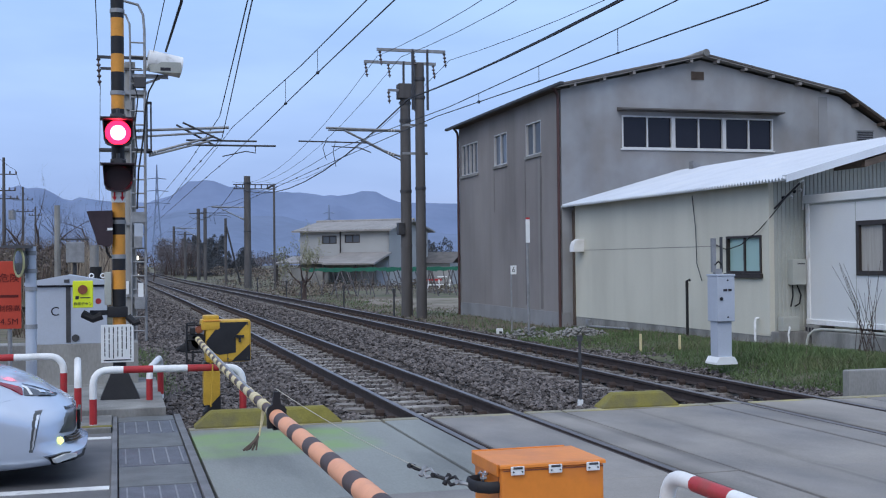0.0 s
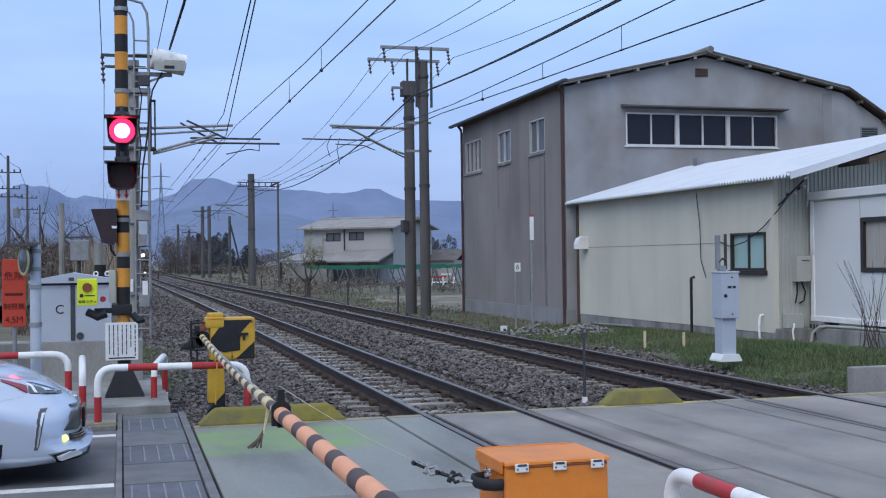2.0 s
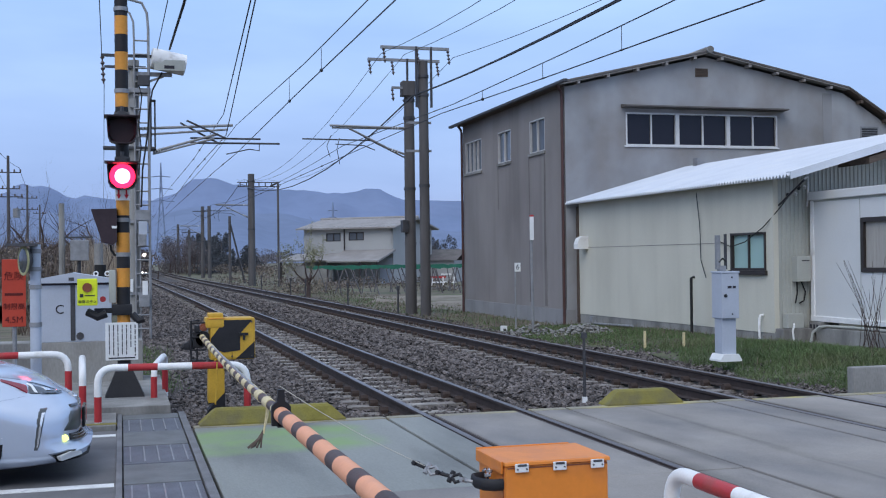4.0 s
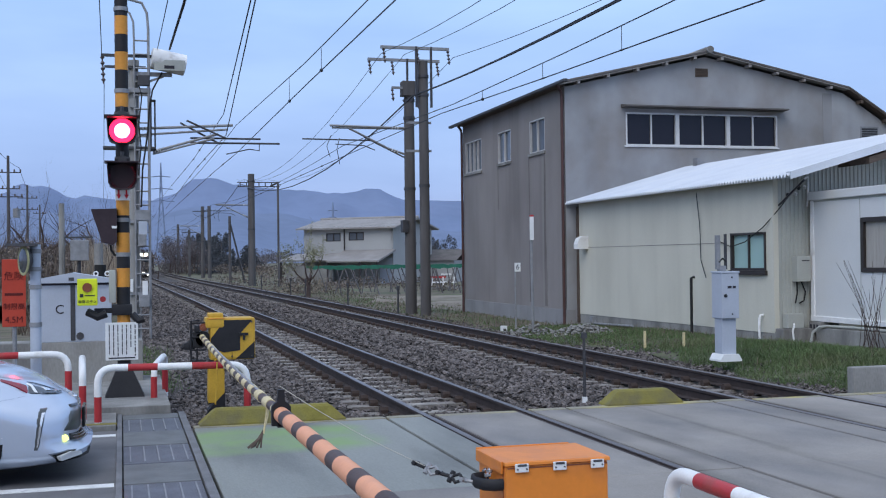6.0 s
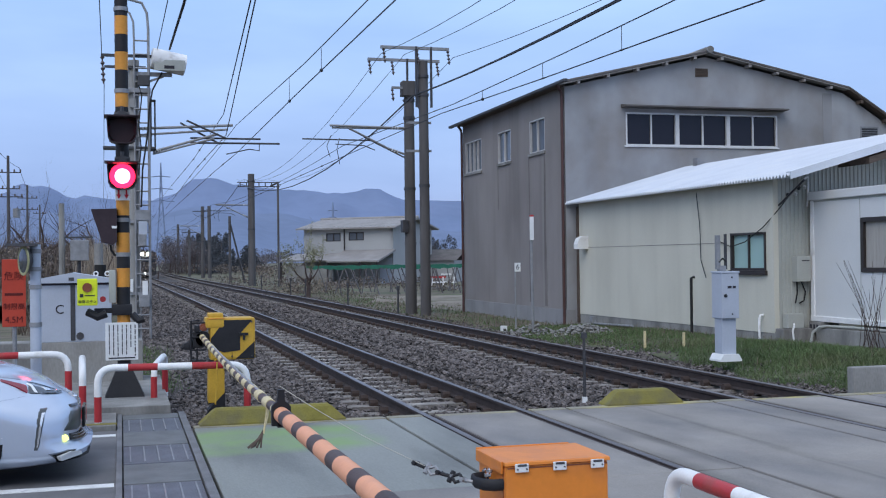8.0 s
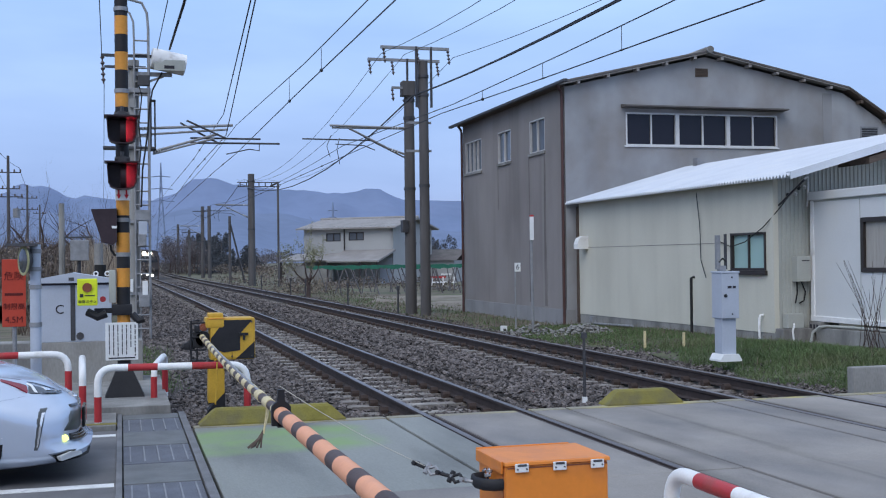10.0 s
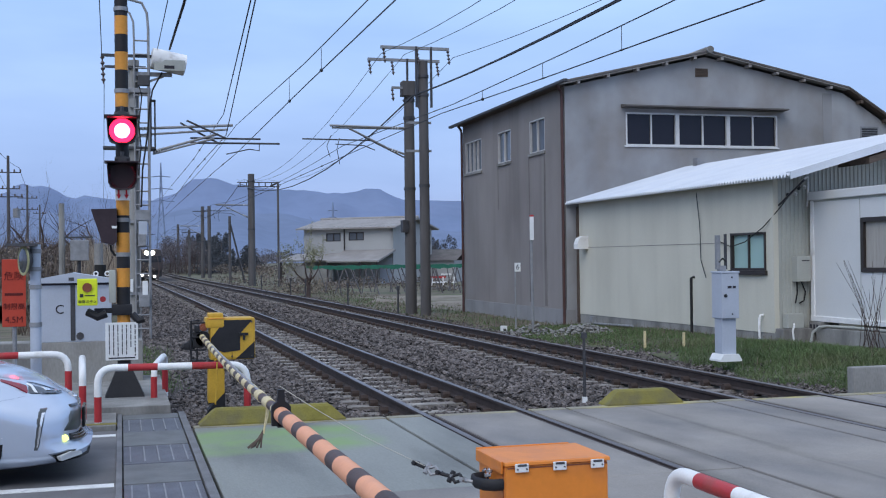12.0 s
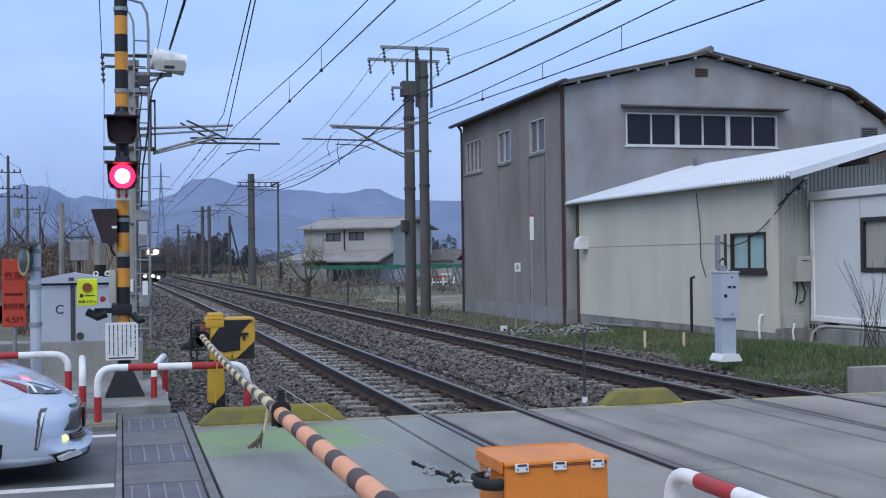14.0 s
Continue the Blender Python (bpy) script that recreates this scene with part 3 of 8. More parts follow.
M["frame_steel"] = mat("worn_drain_frame", (0.17, 0.17, 0.175), 0.65, metal=0.2, var=0.35, scale=3, fine=60, bump=0.15)


def drain():
    """Steel covers in a long frame between the asphalt and the deck."""
    d = thing("drain_channel", (0.30, 5, 0), "drain channel with dark steel covers beside the crossing deck", "drain", kind="structure")
    y0, y1 = -9.0, 13.35
    for a, b in ((-0.36, -0.31), (0.30, 0.37)):
        part("frame_bar", Shape().box(a, b, y0 - 5, y1 - 5, -0.2, 0.012, c=0.006), M["frame_steel"], d, "worn steel angle")
    part("channel", Shape().box(-0.36, 0.39, y0 - 5, y1 - 5, -0.30, -0.06), M["rubber"], d)
    y = 13.82
    rnd = random.Random(2)
    while y > -7.5:
        z = rnd.uniform(-0.006, 0.002)
        top = min(y, 13.33)
        part("cover_plate", Shape().box(-0.30, 0.29, y - 0.88 - 5, top - 5, -0.05, z, c=0.006), M["plate"], d)
        g = Shape().box(-0.30, 0.29, y - 1.855 - 5, y - 0.895 - 5, -0.05, z - 0.004, c=0.006)
        grid = part("cover_grid", g, M["mesh_plate"], d)
        for i in range(5):
            x = -0.24 + i * 0.12
            part("rib", Shape().box(x - 0.006, x + 0.006, y - 1.80 - 5, y - 0.95 - 5, z - 0.006, z + 0.003), M["steel"], grid)
        y -= 1.87


# ---------------------------------------------------------------- buildings
def wall_with_holes(s, u0, u1, w0, w1, holes, place, thick):
    """A wall in (u, w), pierced by holes (u0, u1, w0, w1), through its thickness; place(u, w, d) gives the point."""
    us = sorted(set([u0, u1] + [h[0] for h in holes] + [h[1] for h in holes]))
    ws = sorted(set([w0, w1] + [h[2] for h in holes] + [h[3] for h in holes]))
    for i in range(len(us) - 1):
        for j in range(len(ws) - 1):
            a, b, c, d = us[i], us[i + 1], ws[j], ws[j + 1]
            if any(h[0] <= a + 1e-6 and b - 1e-6 <= h[1] and h[2] <= c + 1e-6 and d - 1e-6 <= h[3] for h in holes):
                continue
            for dd in (0, thick):
                s.add([place(a, c, dd), place(b, c, dd), place(b, d, dd), place(a, d, dd)], [(0, 1, 2, 3)])
    for a, b, c, d in holes:
        for p, q in (((a, c), (b, c)), ((b, c), (b, d)), ((b, d), (a, d)), ((a, d), (a, c))):
            s.add([place(*p, 0), place(*q, 0), place(*q, thick), place(*p, thick)], [(0, 1, 2, 3)])
    return s


def window(parent, u0, u1, w0, w1, place, panes, frame_mat, glass_mat, bar=0.05, depth=0.10, out=0.02):
    """A window in its opening: frame, mullions and panes, each of its own."""
    win = part("window", Shape(), [frame_mat], parent)

    def bar_box(a, b, c, d, near, far):
        s = Shape()
        pts = [place(u, w, t) for t in (near, far) for u, w in ((a, c), (b, c), (b, d), (a, d))]
        return s.add(pts, [(0, 1, 2, 3), (7, 6, 5, 4), (0, 4, 5, 1), (1, 5, 6, 2), (2, 6, 7, 3), (3, 7, 4, 0)])

    for a, b, c, d in ((u0, u1, w0, w0 + bar), (u0, u1, w1 - bar, w1), (u0, u0 + bar, w0 + bar, w1 - bar), (u1 - bar, u1, w0 + bar, w1 - bar)):
        part("frame_bar", bar_box(a, b, c, d, -out, depth), frame_mat, win)
    step = (u1 - u0 - 2 * bar) / panes
    for k in range(panes):
        a, b = u0 + bar + k * step, u0 + bar + (k + 1) * step
        if k:
            part("mullion", bar_box(a - bar * 0.5, a + bar * 0.5, w0 + bar, w1 - bar, 0.0, depth), frame_mat, win)
        part("pane", bar_box(a, b, w0 + bar, w1 - bar, depth * 0.55 + 0.012 * (k % 2), depth * 0.55 + 0.012 * (k % 2) + 0.006), glass_mat, win)
    return win


def warehouse():
    """Tall gabled hall: long wall along the tracks, gable towards the crossing."""
    x0, x1, y0, y1, zb = 12.6, 22.05, 31.5, 41.95, -0.45
    ze, zr, xr, zk = 6.76, 7.78, 17.2, 6.80
    b = thing("warehouse", (x0, y0, 0), "tall grey stuccoed warehouse with a gabled roof and stained walls", "warehouse")
    loc = lambda x, y, z: (x - x0, y - y0, z)
    # long wall
    holes = [(39.62, 41.62, 4.92, 6.08), (36.38, 37.74, 4.97, 6.05), (33.17, 34.54, 5.02, 6.06)]
    s = Shape()
    side = lambda u, w, d: loc(x0 + d, u, w)
    wall_with_holes(s, y0 + 0.01, y1, zb, ze, holes, side, 0.2)
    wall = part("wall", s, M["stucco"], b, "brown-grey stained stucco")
    for k, h in enumerate(holes):
        window(wall, *h, side, 4 if k == 0 else 2, M["alu_dull"], M["glass_pale"], 0.04, 0.12, 0.0)
        part("sill", Shape().box(-0.05, 0.02, h[0] - 0.05 - y0, h[1] + 0.05 - y0, h[2] - 0.09, h[2] - 0.003), M["concrete"], wall)
    # rain streaks below the windows and the down pipes
    for yy, w, z1, z0 in ((34.62, 0.10, 4.9, 0.3), (33.22, 0.22, 4.9, 0.22), (37.75, 0.09, 4.85, 3.4)):
        zs = [z0 + (z1 - z0) * k / 14 for k in range(15)]
        run = lambda z, q: yy - y0 + q * w * (0.18 + 0.40 * abs(noise.noise(Vector((q, z * 1.3, yy)))) + 0.25 * (z1 - z) / (z1 - z0)) + 0.03 * noise.noise(Vector((2.0, z * 0.7, yy)))
        part("stain", Shape().prism([(run(z, -1), z) for z in zs] + [(run(z, 1), z) for z in zs[::-1]], -0.006, -0.002, "x"), M["streak"], wall)
    part("plinth", Shape().box(-0.035, 0.25, -0.025, y1 - y0, zb, 0.17), M["stucco_band"], b, "damp stained plinth")
    # gable wall
    g = Shape()
    front = lambda u, w, d: loc(u, y0 + d, w)
    gh = [(14.55, 19.66, 5.04, 6.03)]
    wall_with_holes(g, x0, x1, zb, ze - 0.02, gh, front, 0.2)
    g.prism([(0, ze - 0.02), (xr - x0, zr), (x1 - x0, zk), (x1 - x0, ze - 0.02)], 0, 0.2)
    g.prism([(x1 - x0, zb), (x1 - x0, zk), (x1 - x0 + 4.4, 4.18), (x1 - x0 + 4.4, zb)], 0.002, 0.2)
    gable = part("gable_wall", g, M["stucco_gable"], b, "stained grey stucco, paler and bluer for sky light")
    window(gable, *[gh[0][0], gh[0][0] + 1.675, gh[0][2], gh[0][3]], front, 2, M["alu"], M["glass_deep"], 0.042)
    window(gable, *[gh[0][0] + 1.715, gh[0][0] + 3.395, gh[0][2], gh[0][3]], front, 2, M["alu"], M["glass_deep"], 0.042)
    window(gable, *[gh[0][0] + 3.435, gh[0][1], gh[0][2], gh[0][3]], front, 2, M["alu"], M["glass_deep"], 0.042)
    for a in (1.675, 3.395):
        part("window_post", Shape().box(gh[0][0] + a - x0, gh[0][0] + a + 0.04 - x0, -0.015, 0.1, gh[0][2], gh[0][3]), M["alu"], gable)
    part("sill", Shape().box(gh[0][0] - 0.05 - x0, gh[0][1] + 0.05 - x0, -0.045, 0.05, gh[0][2] - 0.045, gh[0][2] - 0.003), M["alu"], gable)
    part("canopy", Shape().prism([(-0.40, 6.17), (-0.40, 6.21), (0.0, 6.27), (0.0, 6.15)], 14.40 - x0, 19.86 - x0, "x"), M["roof_tile"], gable, "thin rusty window canopy")
    v = Shape().box(16.87 - x0, 17.29 - x0, -0.03, 0.03, 7.17, 7.20).box(16.87 - x0, 17.29 - x0, -0.03, 0.03, 7.39, 7.42)
    v.box(16.87 - x0, 16.9 - x0, -0.03, 0.03, 7.2, 7.39).box(17.26 - x0, 17.29 - x0, -0.03, 0.03, 7.2, 7.39).box(16.9 - x0, 17.26 - x0, -0.008, 0.0, 7.2, 7.39)
    for k in range(4):
        v.box(16.9 - x0, 17.26 - x0, -0.025, -0.005, 7.22 + k * 0.045, 7.24 + k * 0.045)
    part("vent", v, M["wood_dark"], gable)
    # thin strip draws the dark stain that runs down the gable
    part("stain_band", Shape().box(21.30 - x0, 21.62 - x0, -0.012, 0.0, zb, 6.78), M["stucco_band"], gable, "darker stain band")
    lv = part("louvre", Shape().box(22.68 - x0, 23.3 - x0, -0.02, 0.004, 5.38, 5.42).box(22.68 - x0, 23.3 - x0, -0.02, 0.004, 5.72, 5.76).box(22.66 - x0, 22.7 - x0, -0.02, 0.004, 5.38, 5.76).box(23.28 - x0, 23.32 - x0, -0.02, 0.004, 5.38, 5.76), M["steel"], gable)
    for k in range(4):
        part("slat", Shape().box(22.7 - x0, 23.28 - x0, -0.016, 0.0, 5.43 + k * 0.075, 5.48 + k * 0.075), M["steel_dark"], lv)
    # other walls close the hall
    part("back_wall", Shape().box(0.2, 13.8, y1 - y0 - 0.2, y1 - y0 - 0.003, zb, 4.1), M["stucco"], b)
    part("side_wall", Shape().box(13.8, 14.0, 0.2, y1 - y0 - 0.2, zb, 3.9), M["stucco"], b)
    # corrugated roof sheets, ridge to eave
    def slope(xa, za, xb, zb2):
        sh = Shape()
        ya, yb = -0.30, y1 - y0 + 0.45
        rows = int((yb - ya) / 0.12)
        prev = None
        for i in range(rows * 2 + 1):
            y = ya + (yb - ya) * i / (rows * 2)
            up = 0.022 if i % 2 else 0.0
            cur = [(xa, y, za + up), (xb, y, zb2 + up), (xa, y, za - 0.05), (xb, y, zb2 - 0.05)]
            if prev:
                sh.add(prev + cur, [(0, 1, 5, 4), (2, 6, 7, 3), (1, 3, 7, 5)])
            prev = cur
        for y, q in ((ya, 0), (yb, 0)):
            sh.add([(xa, y, za - 0.05), (xb, y, zb2 - 0.05), (xb, y, zb2), (xa, y, za)], [(0, 1, 2, 3)])
        return part("roof_slope", sh, M["roof_tile"], b, "dark corrugated roof sheet")
    k = (zr - ze) / (xr - x0)
    slope(xr - x0, zr + 0.16, -0.30, ze + 0.14 - 0.30 * k)
    slope(xr - x0, zr + 0.16, x1 - x0 + 0.05, zk + 0.17)
    slope(x1 - x0 + 0.05, zk + 0.17, x1 - x0 + 4.7, zk + 0.17 - 4.65 * 0.6)
    part("ridge_cap", Shape().tube([(xr - x0, -0.38, zr + 0.17), (xr - x0, y1 - y0 + 0.45, zr + 0.17)], 0.11, 12), M["concrete"], b, "round pale ridge tile", smooth=True)
    # boarded soffit under the verge, with purlin ends below it
    kr = (zr - zk) / (x1 - xr)
    sof = Shape().prism([(-0.28, ze + 0.05 - 0.28 * k), (-0.28, ze + 0.08 - 0.28 * k), (xr - x0, zr + 0.10), (xr - x0, zr + 0.07)], -0.285, 0.0)
    sof.prism([(xr - x0, zr + 0.07), (xr - x0, zr + 0.10), (x1 - x0 + 0.05, zk + 0.11), (x1 - x0 + 0.05, zk + 0.08)], -0.285, 0.0)
    part("verge_soffit", sof, M["soffit"], b, "weathered pale boards under the verge")
    part("verge_soffit", Shape().prism([(x1 - x0 + 0.06, zk + 0.07), (x1 - x0 + 0.06, zk + 0.10), (x1 - x0 + 4.6, zk + 0.10 - 4.54 * 0.6), (x1 - x0 + 4.6, zk + 0.07 - 4.54 * 0.6)], -0.285, 0.0), M["wood_dark"], b)
    for i in range(5):
        for sg, kk in ((-1, k), (1, kr)):
            x = xr - x0 + sg * (0.45 + i * 0.95)
            z = zr + 0.03 - kk * abs(x - (xr - x0))
            part("purlin_end", Shape().box(x - 0.045, x + 0.045, -0.27, 0.0, z - 0.055, z + 0.03), M["soffit"], b)
    for i in range(4):
        x = x1 - x0 + 0.5 + i * 0.95
        z = zk + 0.02 - (x - (x1 - x0)) * 0.6
        part("purlin_end", Shape().box(x - 0.045, x + 0.045, -0.27, 0.0, z - 0.055, z + 0.05), M["wood_dark"], b)
    part("gutter", Shape().box(-0.40, -0.27, -0.95, y1 - y0 + 0.6, ze - 0.02, ze + 0.07, c=0.02), M["steel_dark"], b, "dark eave gutter")
    part("eave_soffit", Shape().box(-0.29, 0.0, -0.02, y1 - y0, ze - 0.01, ze + 0.02), M["wood_dark"], b)
    for yy in (0.06, y1 - y0 - 0.06):
        part("down_pipe", Shape().tube([(-0.30, yy - 0.25, ze + 0.0), (-0.22, yy - 0.15, ze - 0.06), (-0.09, yy - 0.01, ze - 0.16), (-0.07, yy, ze - 0.28), (-0.07, yy, zb)], 0.048, 8), M["pipe_brown"], b, "dark red-brown drain pipe", smooth=True)


def shed():
    """Low workshop before the hall, with a pale corrugated mono-pitch roof."""
    x0, y0, y1 = 13.2, 21.33, 31.3
    b = thing("workshop_shed", (x0, y0, 0), "low cream-walled workshop with a white corrugated roof", "workshop", rz=1.6)
    s = Shape()
    side = lambda u, w, d: (d, u - y0, w)
    hole = (21.62, 23.0, 1.38, 2.20)
    wall_with_holes(s, y0, y1, 0.06, 3.30, [hole], side, 0.12)
    wall = part("wall", s, M["cream_wall"], b, "cream painted wall sheet")
    win = window(wall, *hole, side, 2, M["bronze"], M["glass_teal"], 0.05, 0.07, 0.03)
    part("sill", Shape().box(-0.07, 0.02, hole[0] - 0.04 - y0, hole[1] + 0.04 - y0, hole[2] - 0.10, hole[2] - 0.003), M["bronze"], win)
    part("joint", Shape().box(-0.006, 0.0, 23.2 - y0, 31.2 - y0, 1.985, 1.997), M["stucco"], wall)
    part("footing", Shape().box(0.012, 0.4, 0.03, y1 - y0, -0.5, 0.08), M["concrete"], b, "stained concrete footing")
    part("corner_board", Shape().box(-0.03, 0.1, y1 - y0 + 0.004, y1 - y0 + 0.13, -0.2, 3.2), M["wood_dark"], b, "dark corner board")
    part("corner_trim", Shape().box(-0.02, 0.10, -0.02, 0.10, 0.1, 3.3), M["cream_wall"], b)
    # ribbed end wall
    e = Shape()
    row = []
    for k in range(34):
        x = 0.10 + k * 0.10
        low = -0.1 if x < 0.92 else 2.95
        for dx, dy in ((0.0, 0.008), (0.012, -0.012), (0.060, -0.012), (0.072, 0.008)):
            row.append((x + dx, dy, low, 3.34 + (x + dx) * 0.276))
    for p, q in zip(row, row[1:]):
        e.add([(p[0], p[1], p[2]), (q[0], q[1], p[2]), (q[0], q[1], q[3]), (p[0], p[1], p[3]), (p[0], 0.06, p[2]), (q[0], 0.06, p[2]), (q[0], 0.06, q[3]), (p[0], 0.06, p[3])], [(0, 1, 2, 3), (4, 7, 6, 5), (3, 2, 6, 7)])
    part("end_wall", e, M["sheet_grey"], b, "ribbed grey-green metal sheet")
    part("back_wall", Shape().box(3.3, 3.4, 0.07, y1 - y0, 0.1, 4.2), M["sheet_grey"], b)
    part("far_end_wall", Shape().box(0.13, 3.3, y1 - y0 - 0.1, y1 - y0, 0.1, 3.2), M["sheet_grey"], b)
    # corrugated roof, waves run up the slope
    r = Shape()
    n = 96
    ya, yb = -1.05, y1 - y0 + 0.18
    prev = None
    for i in range(n * 4 + 1):
        y = ya + (yb - ya) * i / (n * 4)
        z = 0.040 * math.sin(i * math.pi / 2)
        cur = [(-0.36, y, 3.30 + z), (3.6, y, 4.395 + z), (-0.36, y, 3.285 + z), (3.6, y, 4.38 + z)]
        if prev:
            r.add(prev + cur, [(0, 1, 5, 4), (2, 6, 7, 3), (0, 4, 6, 2), (1, 3, 7, 5)])
        prev = cur
    part("roof", r, M["white_roof"], b, "white corrugated metal roof")
    part("verge_flashing", Shape().prism([(-0.30, 3.225), (-0.30, 3.36), (3.6, 4.438), (3.6, 4.29)], -1.09, -1.055).prism([(-0.30, 3.36), (-0.30, 3.378), (3.6, 4.456), (3.6, 4.438)], -1.09, -0.93), M["white_roof"], b, "folded pale roof-edge flashing")
    part("soffit", Shape().prism([(1.6, 3.56), (1.6, 3.70), (3.5, 4.24), (3.5, 4.10)], -1.05, -0.02), M["wood_dark"], b, "dark timber under the verge")
    part("roof_vent", Shape().prism([(3.32, 4.2), (3.32, 4.58), (3.42, 4.56), (3.62, 4.40), (3.62, 4.2)], 8.9, 9.15), M["steel"], b, "bent sheet vent on the roof")
    hood = Shape().prism([(-0.34, 1.95), (-0.34, 2.1), (-0.28, 2.25), (-0.16, 2.32), (0, 2.32), (0, 1.95)], 31.0 - y0, 31.28 - y0)
    part("exhaust_hood", hood, M["white"], b, "white exhaust hood", at=pose(0, -0.35, 0))
    # cables and service fittings
    part("cable", Shape().tube([(-0.02, 3.15, 3.2), (-0.05, 2.95, 2.4), (-0.06, 2.9, 1.6), (-0.05, 2.7, 1.2)], 0.012, 6), M["steel_dark"], b)
    part("cable", Shape().tube([(0.31, -0.12, 2.95), (0.02, -0.1, 2.62), (-0.06, 0.3, 2.3), (-0.07, 1.0, 2.0), (-0.05, 1.6, 1.9), (-0.03, 2.2, 2.05)], 0.011, 6), M["rubber"], b)
    part("conduit", Shape().tube([(0.80, -0.05, 2.72), (0.81, -0.06, 3.25), (0.75, -0.14, 3.34), (0.66, -0.2, 3.32), (0.52, -0.2, 3.2)], 0.022, 8), M["white"], b, "bent white conduit", smooth=True)
    for k, (x, z) in enumerate(((0.31, 2.97), (0.50, 2.99), (0.58, 3.11), (0.72, 3.13))):
        part("insulator", Shape().tube([(x, -0.02, z), (x, -0.06, z), (x, -0.10, z + 0.02)], [0.02, 0.045, 0.025], 8), M["insulator_white"] if k % 2 else M["black"], b)
    part("brace", Shape().tube([(0.12, -0.02, 2.75), (0.10, -0.95, 3.22)], 0.022, 6), M["steel_dark"], b)
    m = part("meter_box", Shape().box(0.42, 0.76, -0.20, -0.012, 1.14, 1.68, c=0.015), M["sheet_grey"], b, "grey meter box")
    part("slot", Shape().box(0.54, 0.72, -0.206, -0.2, 1.57, 1.59), M["ink"], m)
    part("cable", Shape().tube([(0.49, -0.08, 1.14), (0.49, -0.09, 0.9), (0.46, -0.06, 0.68)], 0.018, 6).tube([(0.60, -0.08, 1.14), (0.68, -0.1, 0.92), (0.66, -0.08, 0.74), (0.56, -0.05, 0.68)], 0.018, 6), M["rubber"], m)
    part("concrete_block", Shape().box(0.16, 0.56, -0.22, -0.02, 0.17, 0.47, c=0.015), M["sheet_grey"], b, "pale square service box")
    part("end_footing", Shape().box(0.0, 1.0, -0.30, 0.02, -0.5, 0.165, c=0.02), M["concrete"], b, "stained concrete footing")
    part("conduit", Shape().tube([(0.30, -0.24, 0.26), (0.24, -0.33, 0.24), (0.20, -0.34, 0.12), (0.22, -0.35, -0.12)], 0.02, 8), M["white"], b, smooth=True)
    part("pipe", Shape().tube([(-0.12, 0.40, -0.15), (-0.12, 0.40, 0.36), (-0.10, 0.40, 0.42), (-0.02, 0.40, 0.43)], 0.026, 8), M["white"], b, "white plastic pipe", smooth=True)


def container():
    """White site cabin on blocks, its long side to the tracks."""
    b = thing("site_cabin", (14.02, 21.2, 0), "white prefabricated site cabin raised on concrete blocks", "cabin", rz=-90)
    L = 5.5
    front = lambda u, w, d: (u, d, w)
    hole = (1.70, 3.35, 1.35, 2.42)
    s = wall_with_holes(Shape(), 0.0, L, 0.40, 2.86, [hole], front, 0.08)
    wall = part("wall", s, M["white_panel"], b, "white steel panel")
    window(wall, *hole, front, 2, M["bronze"], M["curtain"], 0.09, 0.06, 0.03)
    for x in (1.66, 3.40):
        part("panel_joint", Shape().box(x - 0.008, x + 0.008, -0.004, 0.0, 0.42, 2.80), M["sheet_grey"], wall)
    for q in ((0, 0.08, 0.08, 2.22), (L - 0.08, L, 0.08, 2.22), (0, L, 2.22, 2.3)):
        part("wall", Shape().box(*q, 0.40, 2.86), M["white_panel"], b)
    part("corner_post", Shape().box(-0.02, 0.10, -0.025, 0.05, 0.32, 2.84, c=0.01), M["white"], b, "white folded corner post")
    part("floor_beam", Shape().box(-0.02, L + 0.02, -0.04, 2.3, 0.31, 0.42, c=0.01), M["white"], b)
    part("roof", Shape().box(-0.04, L + 0.06, -0.06, 2.36, 2.845, 3.02, c=0.015), M["white_panel"], b, "white roof fascia")
    part("roof_joint", Shape().box(0.0, L, -0.008, 0.0, 2.80, 2.835), M["sheet_grey"], b)
    for x in (0.02, 1.6, 3.2, 4.9):
        part("support_block", Shape().box(x, x + 0.4, 0.1, 0.35, -0.4, 0.31, c=0.01), M["concrete"], b)
    part("hose", Shape().tube([(0.42, -0.32, -0.1), (0.45, -0.3, 0.10), (0.55, -0.22, 0.21), (0.75, -0.16, 0.24), (1.5, -0.10, 0.25), (2.6, -0.05, 0.24)], 0.028, 8), M["sheet_grey"], b, "grey hose", smooth=True)
    v = part("vent_block", Shape().box(0.04, 0.44, -0.12, 0.1, 0.08, 0.30, c=0.008), M["concrete"], b, "hollow concrete block")
    for k in range(3):
        part("hollow", Shape().box(0.09 + k * 0.11, 0.15 + k * 0.11, -0.124, -0.12, 0.16, 0.25), M["ink"], v)
    s = Shape().box(13.86, 13.98, 15.6, 20.85, -0.5, 0.20, c=0.02)
    single("foundation_kerb", s, M["concrete"], "low stained concrete kerb before the cabin", "kerb", kind="structure")


# ---------------------------------------------------------------- overhead line
def insulator(s, p, q, r=0.05, n=4, slot=0):
    """A string of porcelain discs from p to q."""
    p, q = Vector(p), Vector(q)
    pts, rs = [], []
    for k in range(n * 3 + 1):
        pts.append(p.lerp(q, k / (n * 3)))
        rs.append(r if k % 3 == 1 else r * 0.35)
    return s.tube(pts, rs, 8, slot)


